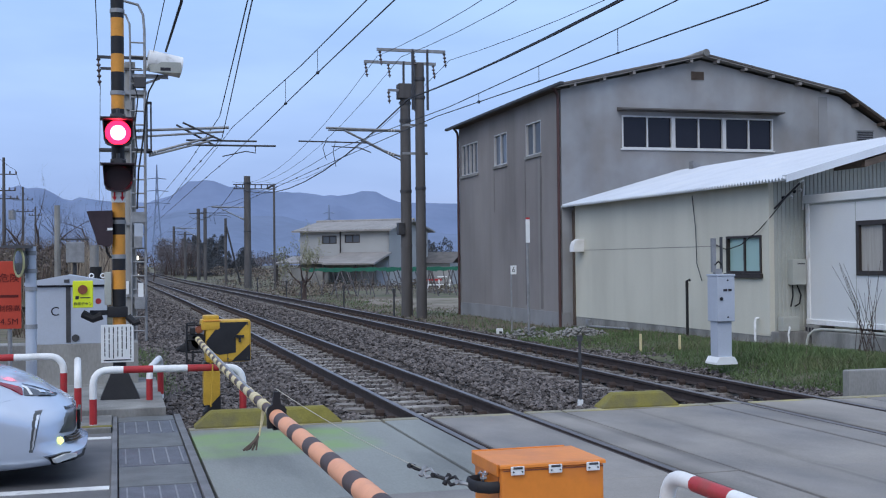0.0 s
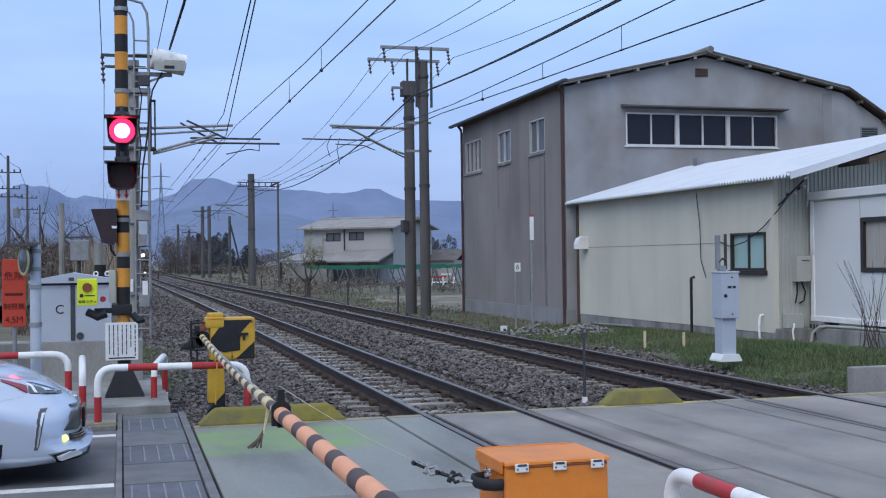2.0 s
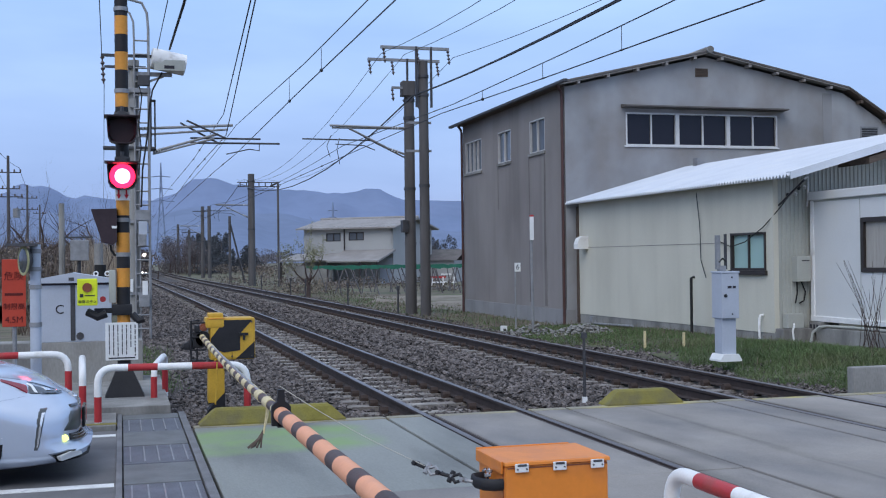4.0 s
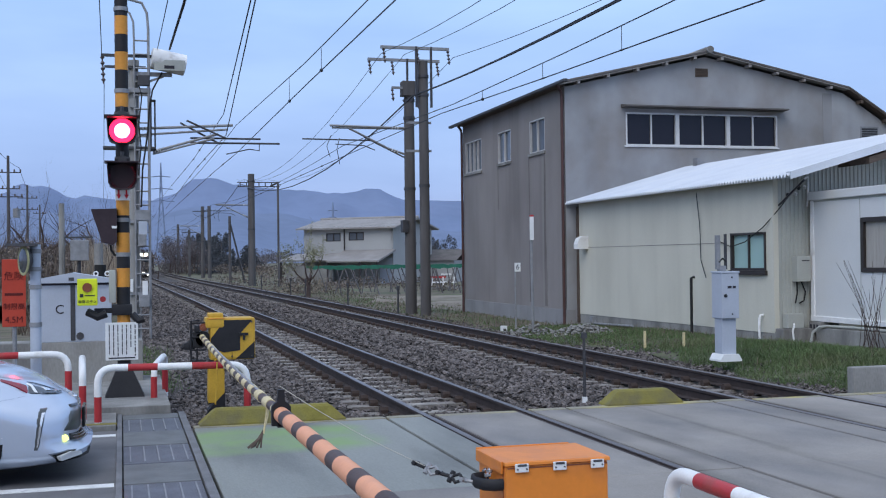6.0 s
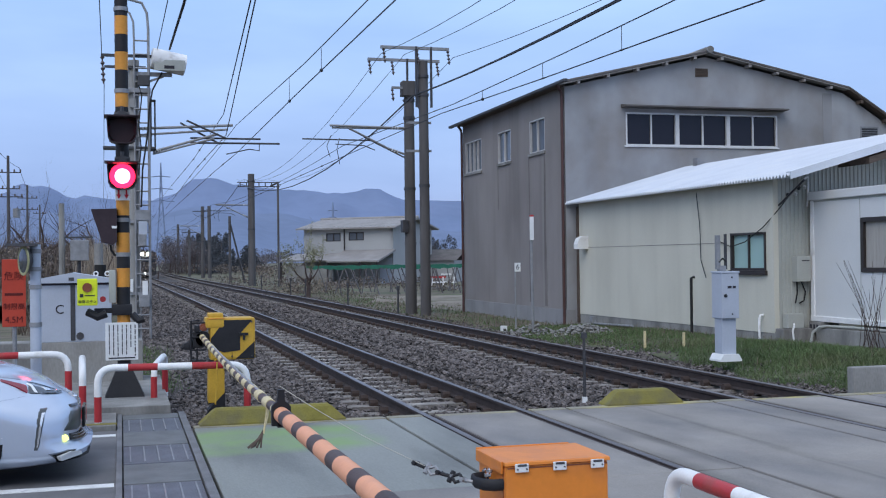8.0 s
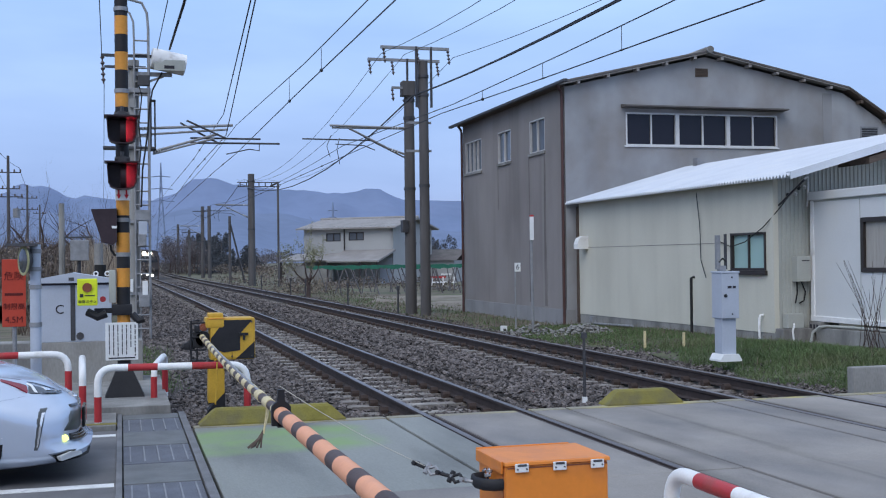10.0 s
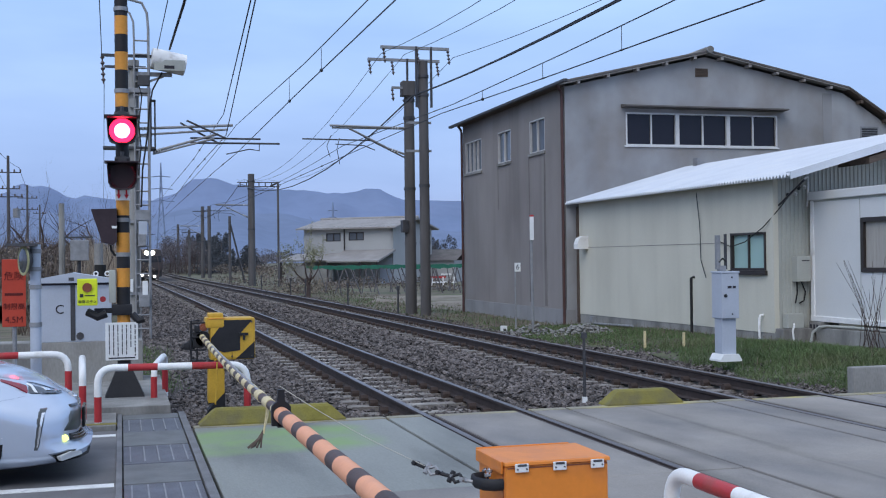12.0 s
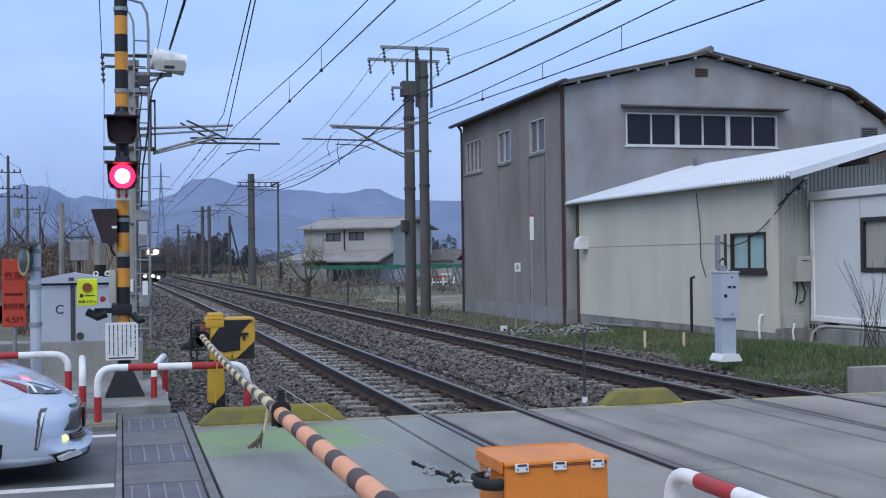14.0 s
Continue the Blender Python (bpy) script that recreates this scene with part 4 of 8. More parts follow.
def left_mast():
    """Concrete mast beside the first track: ladder, transformer, brackets and the swinging arm over the rails."""
    b = thing("catenary_mast", (0.33, 30.0, -0.3), "concrete overhead-line mast with a steel ladder and a white transformer", "catenary mast", "catenary masts")
    part("pole", Shape().tube([(0, 0, -0.2), (0, 0, 7.1)], [0.155, 0.125], 14), M["mast_concrete"], b, smooth=True)
    lad = part("ladder", Shape().tube([(0.02, -0.2, 0.1), (0.02, -0.2, 7.6), (0.01, -0.2, 8.05), (-0.08, -0.2, 8.28), (-0.25, -0.2, 8.36)], 0.026, 8), M["steel"], b, "galvanised access ladder", smooth=True)
    part("stile", Shape().tube([(0.36, -0.2, 0.1), (0.37, -0.2, 7.9), (0.34, -0.2, 8.3), (0.22, -0.2, 8.55), (-0.25, -0.2, 8.66)], 0.034, 8), M["steel"], lad, smooth=True)
    rung = Shape().tube([(0.02, -0.2, 0), (0.36, -0.2, 0)], 0.022, 6).mesh("rung", M["steel"])
    for k in range(22):
        part("rung", rung, None, lad, at=pose(0, 0, 0.35 + k * 0.345))
    for z in (1.2, 3.0, 6.3):
        part("ladder_bracket", Shape().box(-0.16, 0.4, -0.2, -0.12, z, z + 0.07), M["steel"], b)
    part("anti_climb_plate", Shape().box(0.02, 0.36, -0.235, -0.225, 3.07, 3.33), M["steel"], b)
    part("meter_box", Shape().box(0.09, 0.30, -0.30, -0.225, 2.68, 3.04, c=0.015), M["cabinet"], b, "pale blue-grey box")
    part("tag_plate", Shape().box(0.17, 0.30, -0.245, -0.235, 1.20, 1.55), M["sign_white"], b, "white tag plate")
    part("tag_plate", Shape().box(-0.12, -0.05, -0.20, -0.19, 1.25, 1.6), M["sign_white"], b, "white tag plate")
    part("channel_bar", Shape().box(0.11, 0.14, -0.19, -0.15, 0.0, 6.2), M["steel"], b, "upright steel channel")
    part("cable", Shape().tube([(0.70, -0.22, 6.80), (0.62, -0.24, 6.66), (0.46, -0.25, 6.35), (0.38, -0.25, 5.92), (0.34, -0.25, 5.35), (0.28, -0.25, 4.89), (0.20, -0.25, 4.35), (0.16, -0.25, 3.4)], 0.022, 6), M["rubber"], b, "black cable down the ladder", smooth=True)
    part("cable", Shape().tube([(0.12, -0.2, 6.5), (0.20, -0.22, 6.2), (0.12, -0.22, 5.5), (0.17, -0.22, 4.9), (0.10, -0.22, 4.2)], 0.016, 6), M["rubber"], b, smooth=True)
    for z, w in ((5.9, 0.16), (5.55, 0.12), (5.15, 0.15)):
        part("terminal_box", Shape().box(-0.10, -0.10 + w, -0.22, -0.13, z, z + 0.22, c=0.012), M["mast_concrete"], b)
    part("post_cap", Shape().box(-0.12, 0.14, -0.16, 0.12, 6.95, 7.12, c=0.03), M["mast_concrete"], b)
    for z, w in ((0.9, 0.12), (2.42, 0.09)):
        part("junction_box", Shape().box(0.08, 0.08 + w * 2.2, -0.36, -0.24, z, z + 0.30, c=0.015), M["steel"], b)
    # cross bars
    part("cross_bar", Shape().box(-0.78, 0.45, -0.16, -0.09, 7.18, 7.25), M["steel_dark"], b)
    part("cross_bar", Shape().box(-0.70, 0.3, -0.16, -0.09, 6.90, 6.96), M["steel_dark"], b)
    part("clamp_bar", Shape().box(-0.32, 0.42, -0.22, 0.16, 6.28, 6.40, c=0.02), M["steel"], b)
    part("clamp_bar", Shape().box(-0.75, 0.50, -0.2, 0.16, 4.86, 4.93, c=0.01), M["steel_dark"], b)
    s = insulator(Shape(), (-0.75, -0.12, 7.2), (-0.72, -0.12, 6.5), 0.06, 5)
    part("insulator", s, M["insulator"], b, smooth=True)
    # transformer
    t = part("transformer", Shape().tube([(0.44, -0.16, 7.17), (1.27, -0.05, 7.03)], 0.27, 20), M["white"], b, "white cylindrical transformer", smooth=True)
    part("face_plate", Shape().box(0.5, 1.26, -0.385, -0.36, 6.84, 7.10), M["sheet_grey"], t)
    part("label_plate", Shape().box(0.75, 1.0, -0.392, -0.385, 6.88, 6.96), M["ink"], t)
    part("transformer_arm", Shape().box(0.0, 0.95, -0.14, -0.06, 6.72, 6.82).prism([(0.1, 6.45), (0.1, 6.5), (0.75, 6.76), (0.75, 6.70)], -0.13, -0.07), M["steel"], b)
    part("equipment_box", Shape().box(0.10, 0.40, -0.30, -0.16, 6.45, 6.72, c=0.02), M["steel_dark"], b)
    # swinging bracket
    part("bracket_post", Shape().box(0.40, 0.44, -0.05, 0.05, 4.85, 6.12).box(0.50, 0.54, -0.05, 0.05, 4.85, 6.12).box(0.40, 0.54, -0.05, 0.05, 6.08, 6.14).box(0.40, 0.54, -0.05, 0.05, 4.83, 4.89), M["steel_dark"], b)
    part("arm_top_tube", Shape().tube([(0.14, 0, 5.40), (2.47, 0, 5.53)], 0.035, 8), M["steel"], b, smooth=True)
    part("arm_top_tube", Shape().tube([(0.14, 0, 5.24), (2.35, 0, 5.42)], 0.028, 8), M["steel"], b, smooth=True)
    part("arm_diagonal", Shape().tube([(0.46, 0, 4.82), (2.1, 0, 5.30)], 0.032, 8), M["steel"], b, smooth=True)
    part("arm_diagonal", Shape().tube([(0.46, 0, 4.76), (2.0, 0, 5.18)], 0.028, 8), M["steel"], b, smooth=True)
    part("registration_tube", Shape().tube([(1.3, -0.1, 5.62), (2.3, -0.1, 5.17)], 0.025, 8).tube([(1.15, 0.1, 5.58), (2.15, 0.1, 5.05)], 0.025, 8), M["steel_dark"], b, smooth=True)
    part("registration_tube", Shape().tube([(1.4, 0, 5.06), (3.68, 0, 5.07)], 0.025, 8).tube([(1.4, 0.15, 5.20), (3.2, 0.15, 5.20)], 0.025, 8), M["steel_dark"], b, smooth=True)
    part("steady_arm", Shape().tube([(3.15, 0, 5.07), (3.15, 0, 4.88), (2.9, 0, 4.92), (2.3, 0, 4.78)], 0.014, 6), M["steel_dark"], b)
    for p, q in (((0.2, 0, 5.40), (0.42, 0, 5.41)), ((0.5, 0, 4.83), (0.68, 0, 4.88)), ((1.9, 0.02, 5.5), (2.1, 0.02, 5.51))):
        part("insulator", insulator(Shape(), p, q, 0.06, 3), M["insulator_white"], b, smooth=True)


def right_pole(y, x, h, w, name="catenary_mast", label="square concrete overhead-line mast"):
    b = thing(name, (x, y, -0.35), label, "catenary mast", "catenary masts")
    part("pole", Shape().tube([(0, 0, -0.2), (0, 0, h + 0.35)], [w * 0.62, w * 0.54], 12), M["pole_concrete"], b, smooth=True)
    for z in (h - 0.9, h - 0.25, 4.6, 2.6):
        part("band", Shape().tube([(0, 0, z), (0, 0, z + 0.10)], w * 0.64, 12), M["steel_dark"] if z > 4 else M["pole_concrete"], b, smooth=True)
    return b


def cross_arm(b, x0, x1, z, y, spots, drop=0.55):
    part("cross_arm", Shape().box(x0, x1, y - 0.05, y + 0.05, z - 0.05, z + 0.05), M["steel"], b)
    for x in spots:
        part("insulator", insulator(Shape(), (x, y, z - 0.05), (x + 0.06, y, z - drop), 0.07, 4), M["insulator"], b, smooth=True)


def bracket(b, z, reach):
    """A swinging bracket that reaches over the second track."""
    part("arm_top_tube", Shape().tube([(-0.1, 0, z), (-reach, 0, z + 0.05)], 0.042, 8).tube([(-0.1, 0.2, z), (-reach + 0.1, 0.1, z - 0.02)], 0.03, 8), M["steel"], b, smooth=True)
    part("arm_diagonal", Shape().tube([(-0.1, 0, z - 0.98), (-0.8, 0, z - 0.75), (-reach + 0.7, 0, z - 0.04)], 0.04, 8).tube([(-0.1, 0.1, z - 1.1), (-reach + 1.3, 0.1, z - 0.35)], 0.03, 8), M["steel"], b, smooth=True)
    part("registration_tube", Shape().tube([(-reach - 1.0, 0, z - 0.45), (-1.4, 0, z - 0.47)], 0.026, 8), M["steel_dark"], b, smooth=True)
    part("steady_arm", Shape().tube([(-reach + 0.2, 0, z - 0.62), (-1.7, 0, z - 0.66), (-1.3, 0, z - 0.82)], 0.02, 6), M["steel_dark"], b)
    part("jumper", Shape().tube([(-reach + 0.35, 0, z - 0.4), (-reach + 0.25, 0, z - 0.8), (-reach + 0.35, 0, z - 1.35)], 0.013, 5).tube([(-reach + 0.05, 0, z - 0.3), (-reach - 0.12, 0, z - 0.7), (-reach, 0, z - 1.1)], 0.013, 5), M["wire"], b)
    for p in ((-0.4, 0, z), (-0.42, 0, z - 0.9)):
        q = (p[0] - 0.3, 0, p[2] + (0 if p[2] == z else 0.12))
        part("insulator", insulator(Shape(), p, q, 0.07, 3), M["insulator_white"], b, smooth=True)


def masts():
    left_mast()
    a = right_pole(40.9, 10.23, 8.1, 0.35)
    cross_arm(a, -1.55, 1.15, 9.36, -0.1, (-1.5, -0.65, 1.05))
    for x in (-0.08, 0.35):
        part("riser", Shape().box(x - 0.035, x + 0.035, -0.16, -0.08, 7.6, 9.42), M["steel_dark"], a)
    part("cross_arm", Shape().box(-0.68, 0.1, -0.2, -0.1, 8.30, 8.38), M["steel"], a)
    part("insulator", insulator(Shape(), (-0.66, -0.15, 8.3), (-0.62, -0.15, 7.85), 0.07, 3), M["insulator"], a, smooth=True)
    part("head_box", Shape().box(-0.28, 0.22, -0.24, 0.24, 8.05, 8.6, c=0.03), M["pole_concrete"], a)
    part("switch_box", Shape().box(-0.35, -0.12, -0.25, 0.1, 3.05, 3.5, c=0.02), M["steel_dark"], a)
    bracket(a, 6.88, 2.95)
    c = right_pole(39.1, 10.31, 8.7, 0.31)
    cross_arm(c, -1.55, 0.92, 9.48, -0.1, (-1.45, -0.25, 0.88))
    for x in (-0.28, 0.26):
        part("riser", Shape().box(x - 0.035, x + 0.035, -0.16, -0.08, 7.4, 9.54), M["steel_dark"], c)
    for z in (6.85, 5.85):
        part("tie_bar", Shape().box(-0.6, 0.3, 0.1, 0.18, z, z + 0.08), M["steel"], c)
    d = right_pole(93.0, 10.1, 8.75, 0.48)
    part("cross_beam", Shape().box(-1.1, 2.3, -0.15, 0.15, 8.05, 8.12).box(-1.1, 2.3, -0.15, 0.15, 8.40, 8.46), M["steel_dark"], d)
    for k in range(7):
        part("lacing", Shape().box(-0.9 + k * 0.5, -0.84 + k * 0.5, -0.1, 0.1, 8.1, 8.42), M["steel_dark"], d)
    part("leg", Shape().tube([(1.62, -4.0, 0.0), (1.62, -4.0, 8.2)], 0.085, 8).box(1.55, 1.69, -4.1, 0.1, 8.1, 8.2), M["pole_concrete"], d, "slim steel leg")
    bracket(d, 6.6, 2.9)
    for dx in (0.0, 0.75):
        e = right_pole(147 - dx * 2, 9.85 + dx * 0.95, 8.7, 0.38)
        if dx == 0:
            bracket(e, 6.6, 2.8)
            part("cross_arm", Shape().box(-1.2, 1.0, -0.06, 0.06, 8.4, 8.5), M["steel_dark"], e)
    f = right_pole(200, 9.3, 8.2, 0.36)
    bracket(f, 6.4, 2.8)
    g = right_pole(107, 9.62, 5.9, 0.22, "utility_pole", "short concrete pole held by a slanting strut")
    part("strut", Shape().tube([(0.05, -0.2, 5.5), (1.35, -0.2, 0.0)], 0.085, 8), M["steel_dark"], g, smooth=True)
    h = right_pole(165, 7.9 + 1.3, 6.3, 0.3, "utility_pole", "far utility pole beside the woods")
    part("cross_arm", Shape().box(-1.0, 1.0, -0.05, 0.05, 6.2, 6.3), M["steel_dark"], h)


def sag(p, q, drop, n=10):
    p, q = Vector(p), Vector(q)
    return [p.lerp(q, k / n) - Vector((0, 0, drop * 4 * (k / n) * (1 - k / n))) for k in range(n + 1)]


def wire(pts, r, label, group="overhead wires", clips=()):
    """A round wire; clips: the distances along y at which small clamps sit on it."""
    pts = [Vector(p) for p in pts]
    s = Shape().tube([p - pts[0] for p in pts], r, 5)
    o = single("overhead_wire", s, M["wire"], label, "wire", group, smooth=True)
    o.matrix_world = Matrix.Translation(pts[0])
    for y in clips:
        for a, b in zip(pts, pts[1:]):
            if a.y <= y < b.y:
                d = (b - a).normalized()
                c = a.lerp(b, (y - a.y) / (b.y - a.y)) - pts[0]
                part("clip", Shape().tube([c - d * 0.10, c, c + d * 0.10], [0.012, 0.018 if c.y < 34 else 0.04, 0.012], 6), M["wire"], o)
    return o


def wires():
    near, far = NEAR, FAR
    grip = "bare catenary wire above the tracks"
    # second track: contact and carrier wire
    wire([(7.8, -12, 4.91), (7.8, 12.75, 4.91), (7.8, 15.5, 5.0), (7.8, 20.6, 5.14), (7.8, 27.9, 5.38), (7.75, 40.9, 5.46), (far - 0.85, 93, 5.35), (far - 1.3, 147, 5.2), (far - 1.3, 240, 5.2)], 0.012, grip, clips=(17, 20.6, 24.4, 45, 50, 56, 63, 71, 80))
    wire([(7.8, -12, 5.6), (7.8, 15.1, 5.44), (7.8, 19.6, 5.43), (7.8, 26.8, 5.47)] + sag((7.75, 40.9, 5.85), (far - 0.7, 93, 6.3), 0.45) + sag((far - 0.7, 93, 6.3), (far - 1.3, 147, 6.2), 0.5) + [(far - 1.3, 240, 6.2)], 0.011, grip)
    # first track
    wire([(3.85, -12, 5.4), (3.85, 16.1, 5.46), (3.85, 24.6, 5.48), (3.85, 40.0, 5.44), (3.8, 48.4, 5.50), (near - 0.3, 92, 5.5), (near - 1.0, 147, 5.3), (near - 1.1, 240, 5.2)], 0.012, grip, clips=(22.5, 27, 45, 51, 58, 66, 75))
    wire([(3.85, -12, 6.0), (3.85, 18.0, 5.88), (3.85, 24.6, 5.97), (3.8, 39.5, 6.35)] + sag((3.8, 39.5, 6.35), (near - 0.7, 92, 6.5), 0.5)[1:] + sag((near - 0.7, 92, 6.5), (near - 1.1, 147, 6.2), 0.5) + [(near - 1.1, 240, 6.2)], 0.011, grip)
    wire([(1.3, 6, 5.4), (1.76, 16, 5.33), (2.57, 30, 5.51), (3.0, 50, 6.1), (near - 0.6, 92, 6.9)], 0.011, "tail wire of the overhead line", clips=(23, 26, 29, 34, 39, 44, 50, 57, 65, 74))
    wire([(1.35, 6, 5.5), (1.82, 16, 5.32), (2.63, 30, 4.97), (3.1, 50, 5.7), (near - 0.4, 92, 5.9)], 0.011, "tail wire of the overhead line", clips=(32, 37, 42, 48, 55, 63, 72))
    # feeders on the masts of the second track
    wire(sag((9.9, 4, 7.35), (9.9, 39.0, 7.45), 0.42) + sag((9.9, 39.0, 7.45), (9.2, 93, 8.0), 1.7) + sag((9.2, 93, 8.0), (8.7, 147, 7.8), 1.4), 0.028, "thick black feeder cable slung between the masts")
    wire(sag((10.0, 4, 7.4), (9.9, 40.6, 7.5), 0.4), 0.012, "thin feeder wire slung between the masts")
    for x, z, x2 in ((8.78, 8.9, 8.95), (9.62, 8.9, 9.5)):
        wire(sag((x, 4, z - 0.2), (x, 39.0, z), 0.7) + sag((x, 39.0, z), (x2, 93, 8.3), 1.5), 0.010, "thin high wire strung from mast to mast")
    wire(sag((11.5, 4, 7.9), (11.4, 39.0, 8.85), 0.5) + sag((11.4, 39, 8.85), (11.5, 93, 8.3), 1.5), 0.010, "thin high wire strung from mast to mast")
    # lines on the left mast
    wire([(1.0, -3, 6.6), (1.19, 22, 6.62), (1.23, 30, 7.14)], 0.030, "thick black cable that drops to the transformer")
    wire([(0.75, -3, 6.0), (0.88, 22, 6.62), (0.92, 30, 7.10)], 0.010, "thin wire to the concrete mast")
    wire([(-0.28, -3, 6.4), (-0.35, 22, 6.56), (-0.43, 30, 6.88)], 0.010, "thin wire to the concrete mast")
    wire(sag((-0.38, 30, 6.25), (-1.3, 92, 6.4), 0.6), 0.010, "thin wire to the concrete mast")
    for pts in (((7.8, 20.6, 5.14), (7.8, 20.6, 5.43)), ((7.8, 24.4, 5.27), (7.8, 24.4, 5.44)), ((7.8, 17.0, 5.04), (7.8, 17, 5.435)), ((3.85, 22.5, 5.475), (3.85, 22.5, 5.94)), ((3.85, 27.0, 5.475), (3.85, 27.0, 6.03))):
        wire(pts, 0.006, "short dropper between carrier and contact wire", "droppers")


# ---------------------------------------------------------------- crossing equipment
def striped(parent, name, x, y, z0, z1, r, bands, mats, rtop=None):
    """A pole in painted bands, each a part of its own."""
    zs = [z0 + (z1 - z0) * k / bands for k in range(bands + 1)]
    for k in range(bands):
        part(name, Shape().tube([(x, y, zs[k]), (x, y, zs[k + 1])], r, 18), mats[k % len(mats)], parent, smooth=True)


SWINGS = {}
M["rust_button"] = mat("rust_red_button", (0.22, 0.07, 0.035), 0.5, var=0.2, bump=0.02)


def crossing_signal():
    b = thing("crossing_signal", (0.02, 14.5, 0.0), "striped level-crossing signal post with two red lamps and notices", "crossing signal")
    part("plinth", Shape().box(-0.32, 0.36, -0.32, 0.32, -0.1, 0.03, c=0.02), M["concrete"], b)
    sk = Shape()
    vs = [(-0.25, -0.22, 0.03), (0.26, -0.22, 0.03), (0.26, 0.22, 0.03), (-0.25, 0.22, 0.03), (-0.09, -0.09, 0.42), (0.09, -0.09, 0.42), (0.09, 0.09, 0.42), (-0.09, 0.09, 0.42)]
    sk.add(vs, [(3, 2, 1, 0), (4, 5, 6, 7), (0, 1, 5, 4), (1, 2, 6, 5), (2, 3, 7, 6), (3, 0, 4, 7)])
    sk.box(-0.28, 0.29, -0.25, 0.25, 0.028, 0.045)
    part("base_skirt", sk, M["black"], b, "black pyramid base")
    mats = [M["black"], M["orange_band"]]
    marks = [0.42, 0.60, 1.02, 1.20, 1.41, 1.64, 1.82, 2.07, 2.28, 2.62, 3.0, 3.4, 3.60, 3.79, 4.05, 4.27, 4.485, 4.71, 4.95, 5.2, 5.5]
    cols = [0, 1, 1, 0, 1, 0, 1, 0, 1, 0, 0, 0, 1, 0, 1, 0, 1, 0, 1, 0]
    for k in range(len(marks) - 1):
        s = Shape().tube([(0, 0, marks[k]), (0, 0, marks[k + 1])], 0.078, 18)
        part("post_band", s, mats[cols[k]], b, smooth=True)
    for z in (1.78, 2.20, 3.77, 4.77):
        part("strap", Shape().tube([(0, 0, z), (0, 0, z + 0.05)], 0.088, 18), M["steel"], b, smooth=True)
    arrow = part("arrow_plate", Shape().box(-0.085, 0.085, -0.095, -0.082, 2.46, 2.61), M["sign_white"], b, "white plate with two red direction arrows")
    for x in (-0.045, 0.045):
        part("arrow", Shape().prism([(x - 0.010, 2.595), (x - 0.010, 2.53), (x - 0.028, 2.53), (x, 2.475), (x + 0.028, 2.53), (x + 0.010, 2.53), (x + 0.010, 2.595)], -0.099, -0.0955), M["arrow_red"], arrow)
    # lamps
    for z, which in ((3.29, "upper"), (2.745, "lower")):
        out = [(-0.18, 0.155), (-0.165, -0.08), (-0.13, -0.14), (-0.06, -0.162), (0.06, -0.162), (0.13, -0.14), (0.165, -0.08), (0.18, 0.155)]
        n = len(out)
        sh = Shape()
        inner = [(x * 0.93, w * 0.93) for x, w in out]
        vs = [(x, -0.42 if w > 0 else -0.34, z + w) for x, w in out] + [(x, -0.42 if w > 0 else -0.34, z + w) for x, w in inner] + [(x, -0.13, z + w) for x, w in out] + [(x, -0.15, z + w) for x, w in inner]
        for k in range(n):
            j = (k + 1) % n
            sh.add([vs[k], vs[j], vs[n + j], vs[n + k], vs[2 * n + k], vs[2 * n + j], vs[3 * n + j], vs[3 * n + k]], [(0, 1, 2, 3), (1, 0, 4, 5), (3, 2, 6, 7)])
        sh.add([vs[2 * n + k] for k in range(n)], [tuple(range(n))])
        sh.box(-0.205, 0.205, -0.44, -0.13, z + 0.152, z + 0.166)
        lamp = part("lamp_unit", sh, M["hood"], b, "dark hooded signal lamp")
        part("backing", Shape().box(-0.150, 0.150, -0.158, -0.153, z - 0.13, z + 0.14), M["hood"], lamp)
        s = Shape().disc((0, 0.014, 0), (0, 1, 0), 0.150, 0.016, 28, 2).disc((0, -0.004, 0), (0, 1, 0), 0.149, 0.008, 28, 1).disc((0, -0.012, 0), (0, 1, 0), 0.090, 0.012, 28, 0)
        s.tube([(0, 0.02, 0), (0, -0.0465, 0)], 0.151, 28, 2, caps=False)
        # added turning disc: its dark back stands for the unlit lamp
        turner = part("lamp_disc", s, [M["lamp_red"], M["lamp_ring"], M["lamp_back"]], lamp, "red lamp disc that glows on one face", at=pose(0, -0.205, z))
        SWINGS[which] = (turner, z)
        part("lamp_bracket", Shape().box(-0.05, 0.05, -0.2, -0.06, z + 0.17, z + 0.24).tube([(-0.09, -0.1, z + 0.21), (0.09, -0.1, z + 0.21)], 0.03, 8).tube([(0, -0.16, z + 0.16), (0, -0.16, z + 0.30)], 0.022, 8), M["steel_dark"], b)
    # lamp for the other road, seen from its side
    s = Shape().prism([(-0.37, 2.35), (-0.07, 2.36), (-0.07, 1.96), (-0.12, 1.92), (-0.24, 1.95)], -0.14, 0.10)
    sp = part("side_lamp", s, M["hood"], b, "dark hooded lamp turned to the side road")
    part("maker_plate", Shape().box(-0.13, -0.07, -0.144, -0.14, 2.12, 2.15), M["sign_white"], sp)
    part("cable", Shape().tube([(-0.15, -0.02, 1.95), (-0.14, -0.02, 1.86), (-0.10, -0.02, 1.80), (-0.05, -0.02, 1.79)], 0.014, 6), M["rubber"], b, smooth=True)
    # emergency button
    e = part("emergency_button", Shape().box(-0.53, -0.30, -0.24, -0.10, 1.20, 1.52, c=0.012), M["lime"], b, "fluorescent yellow emergency button box")
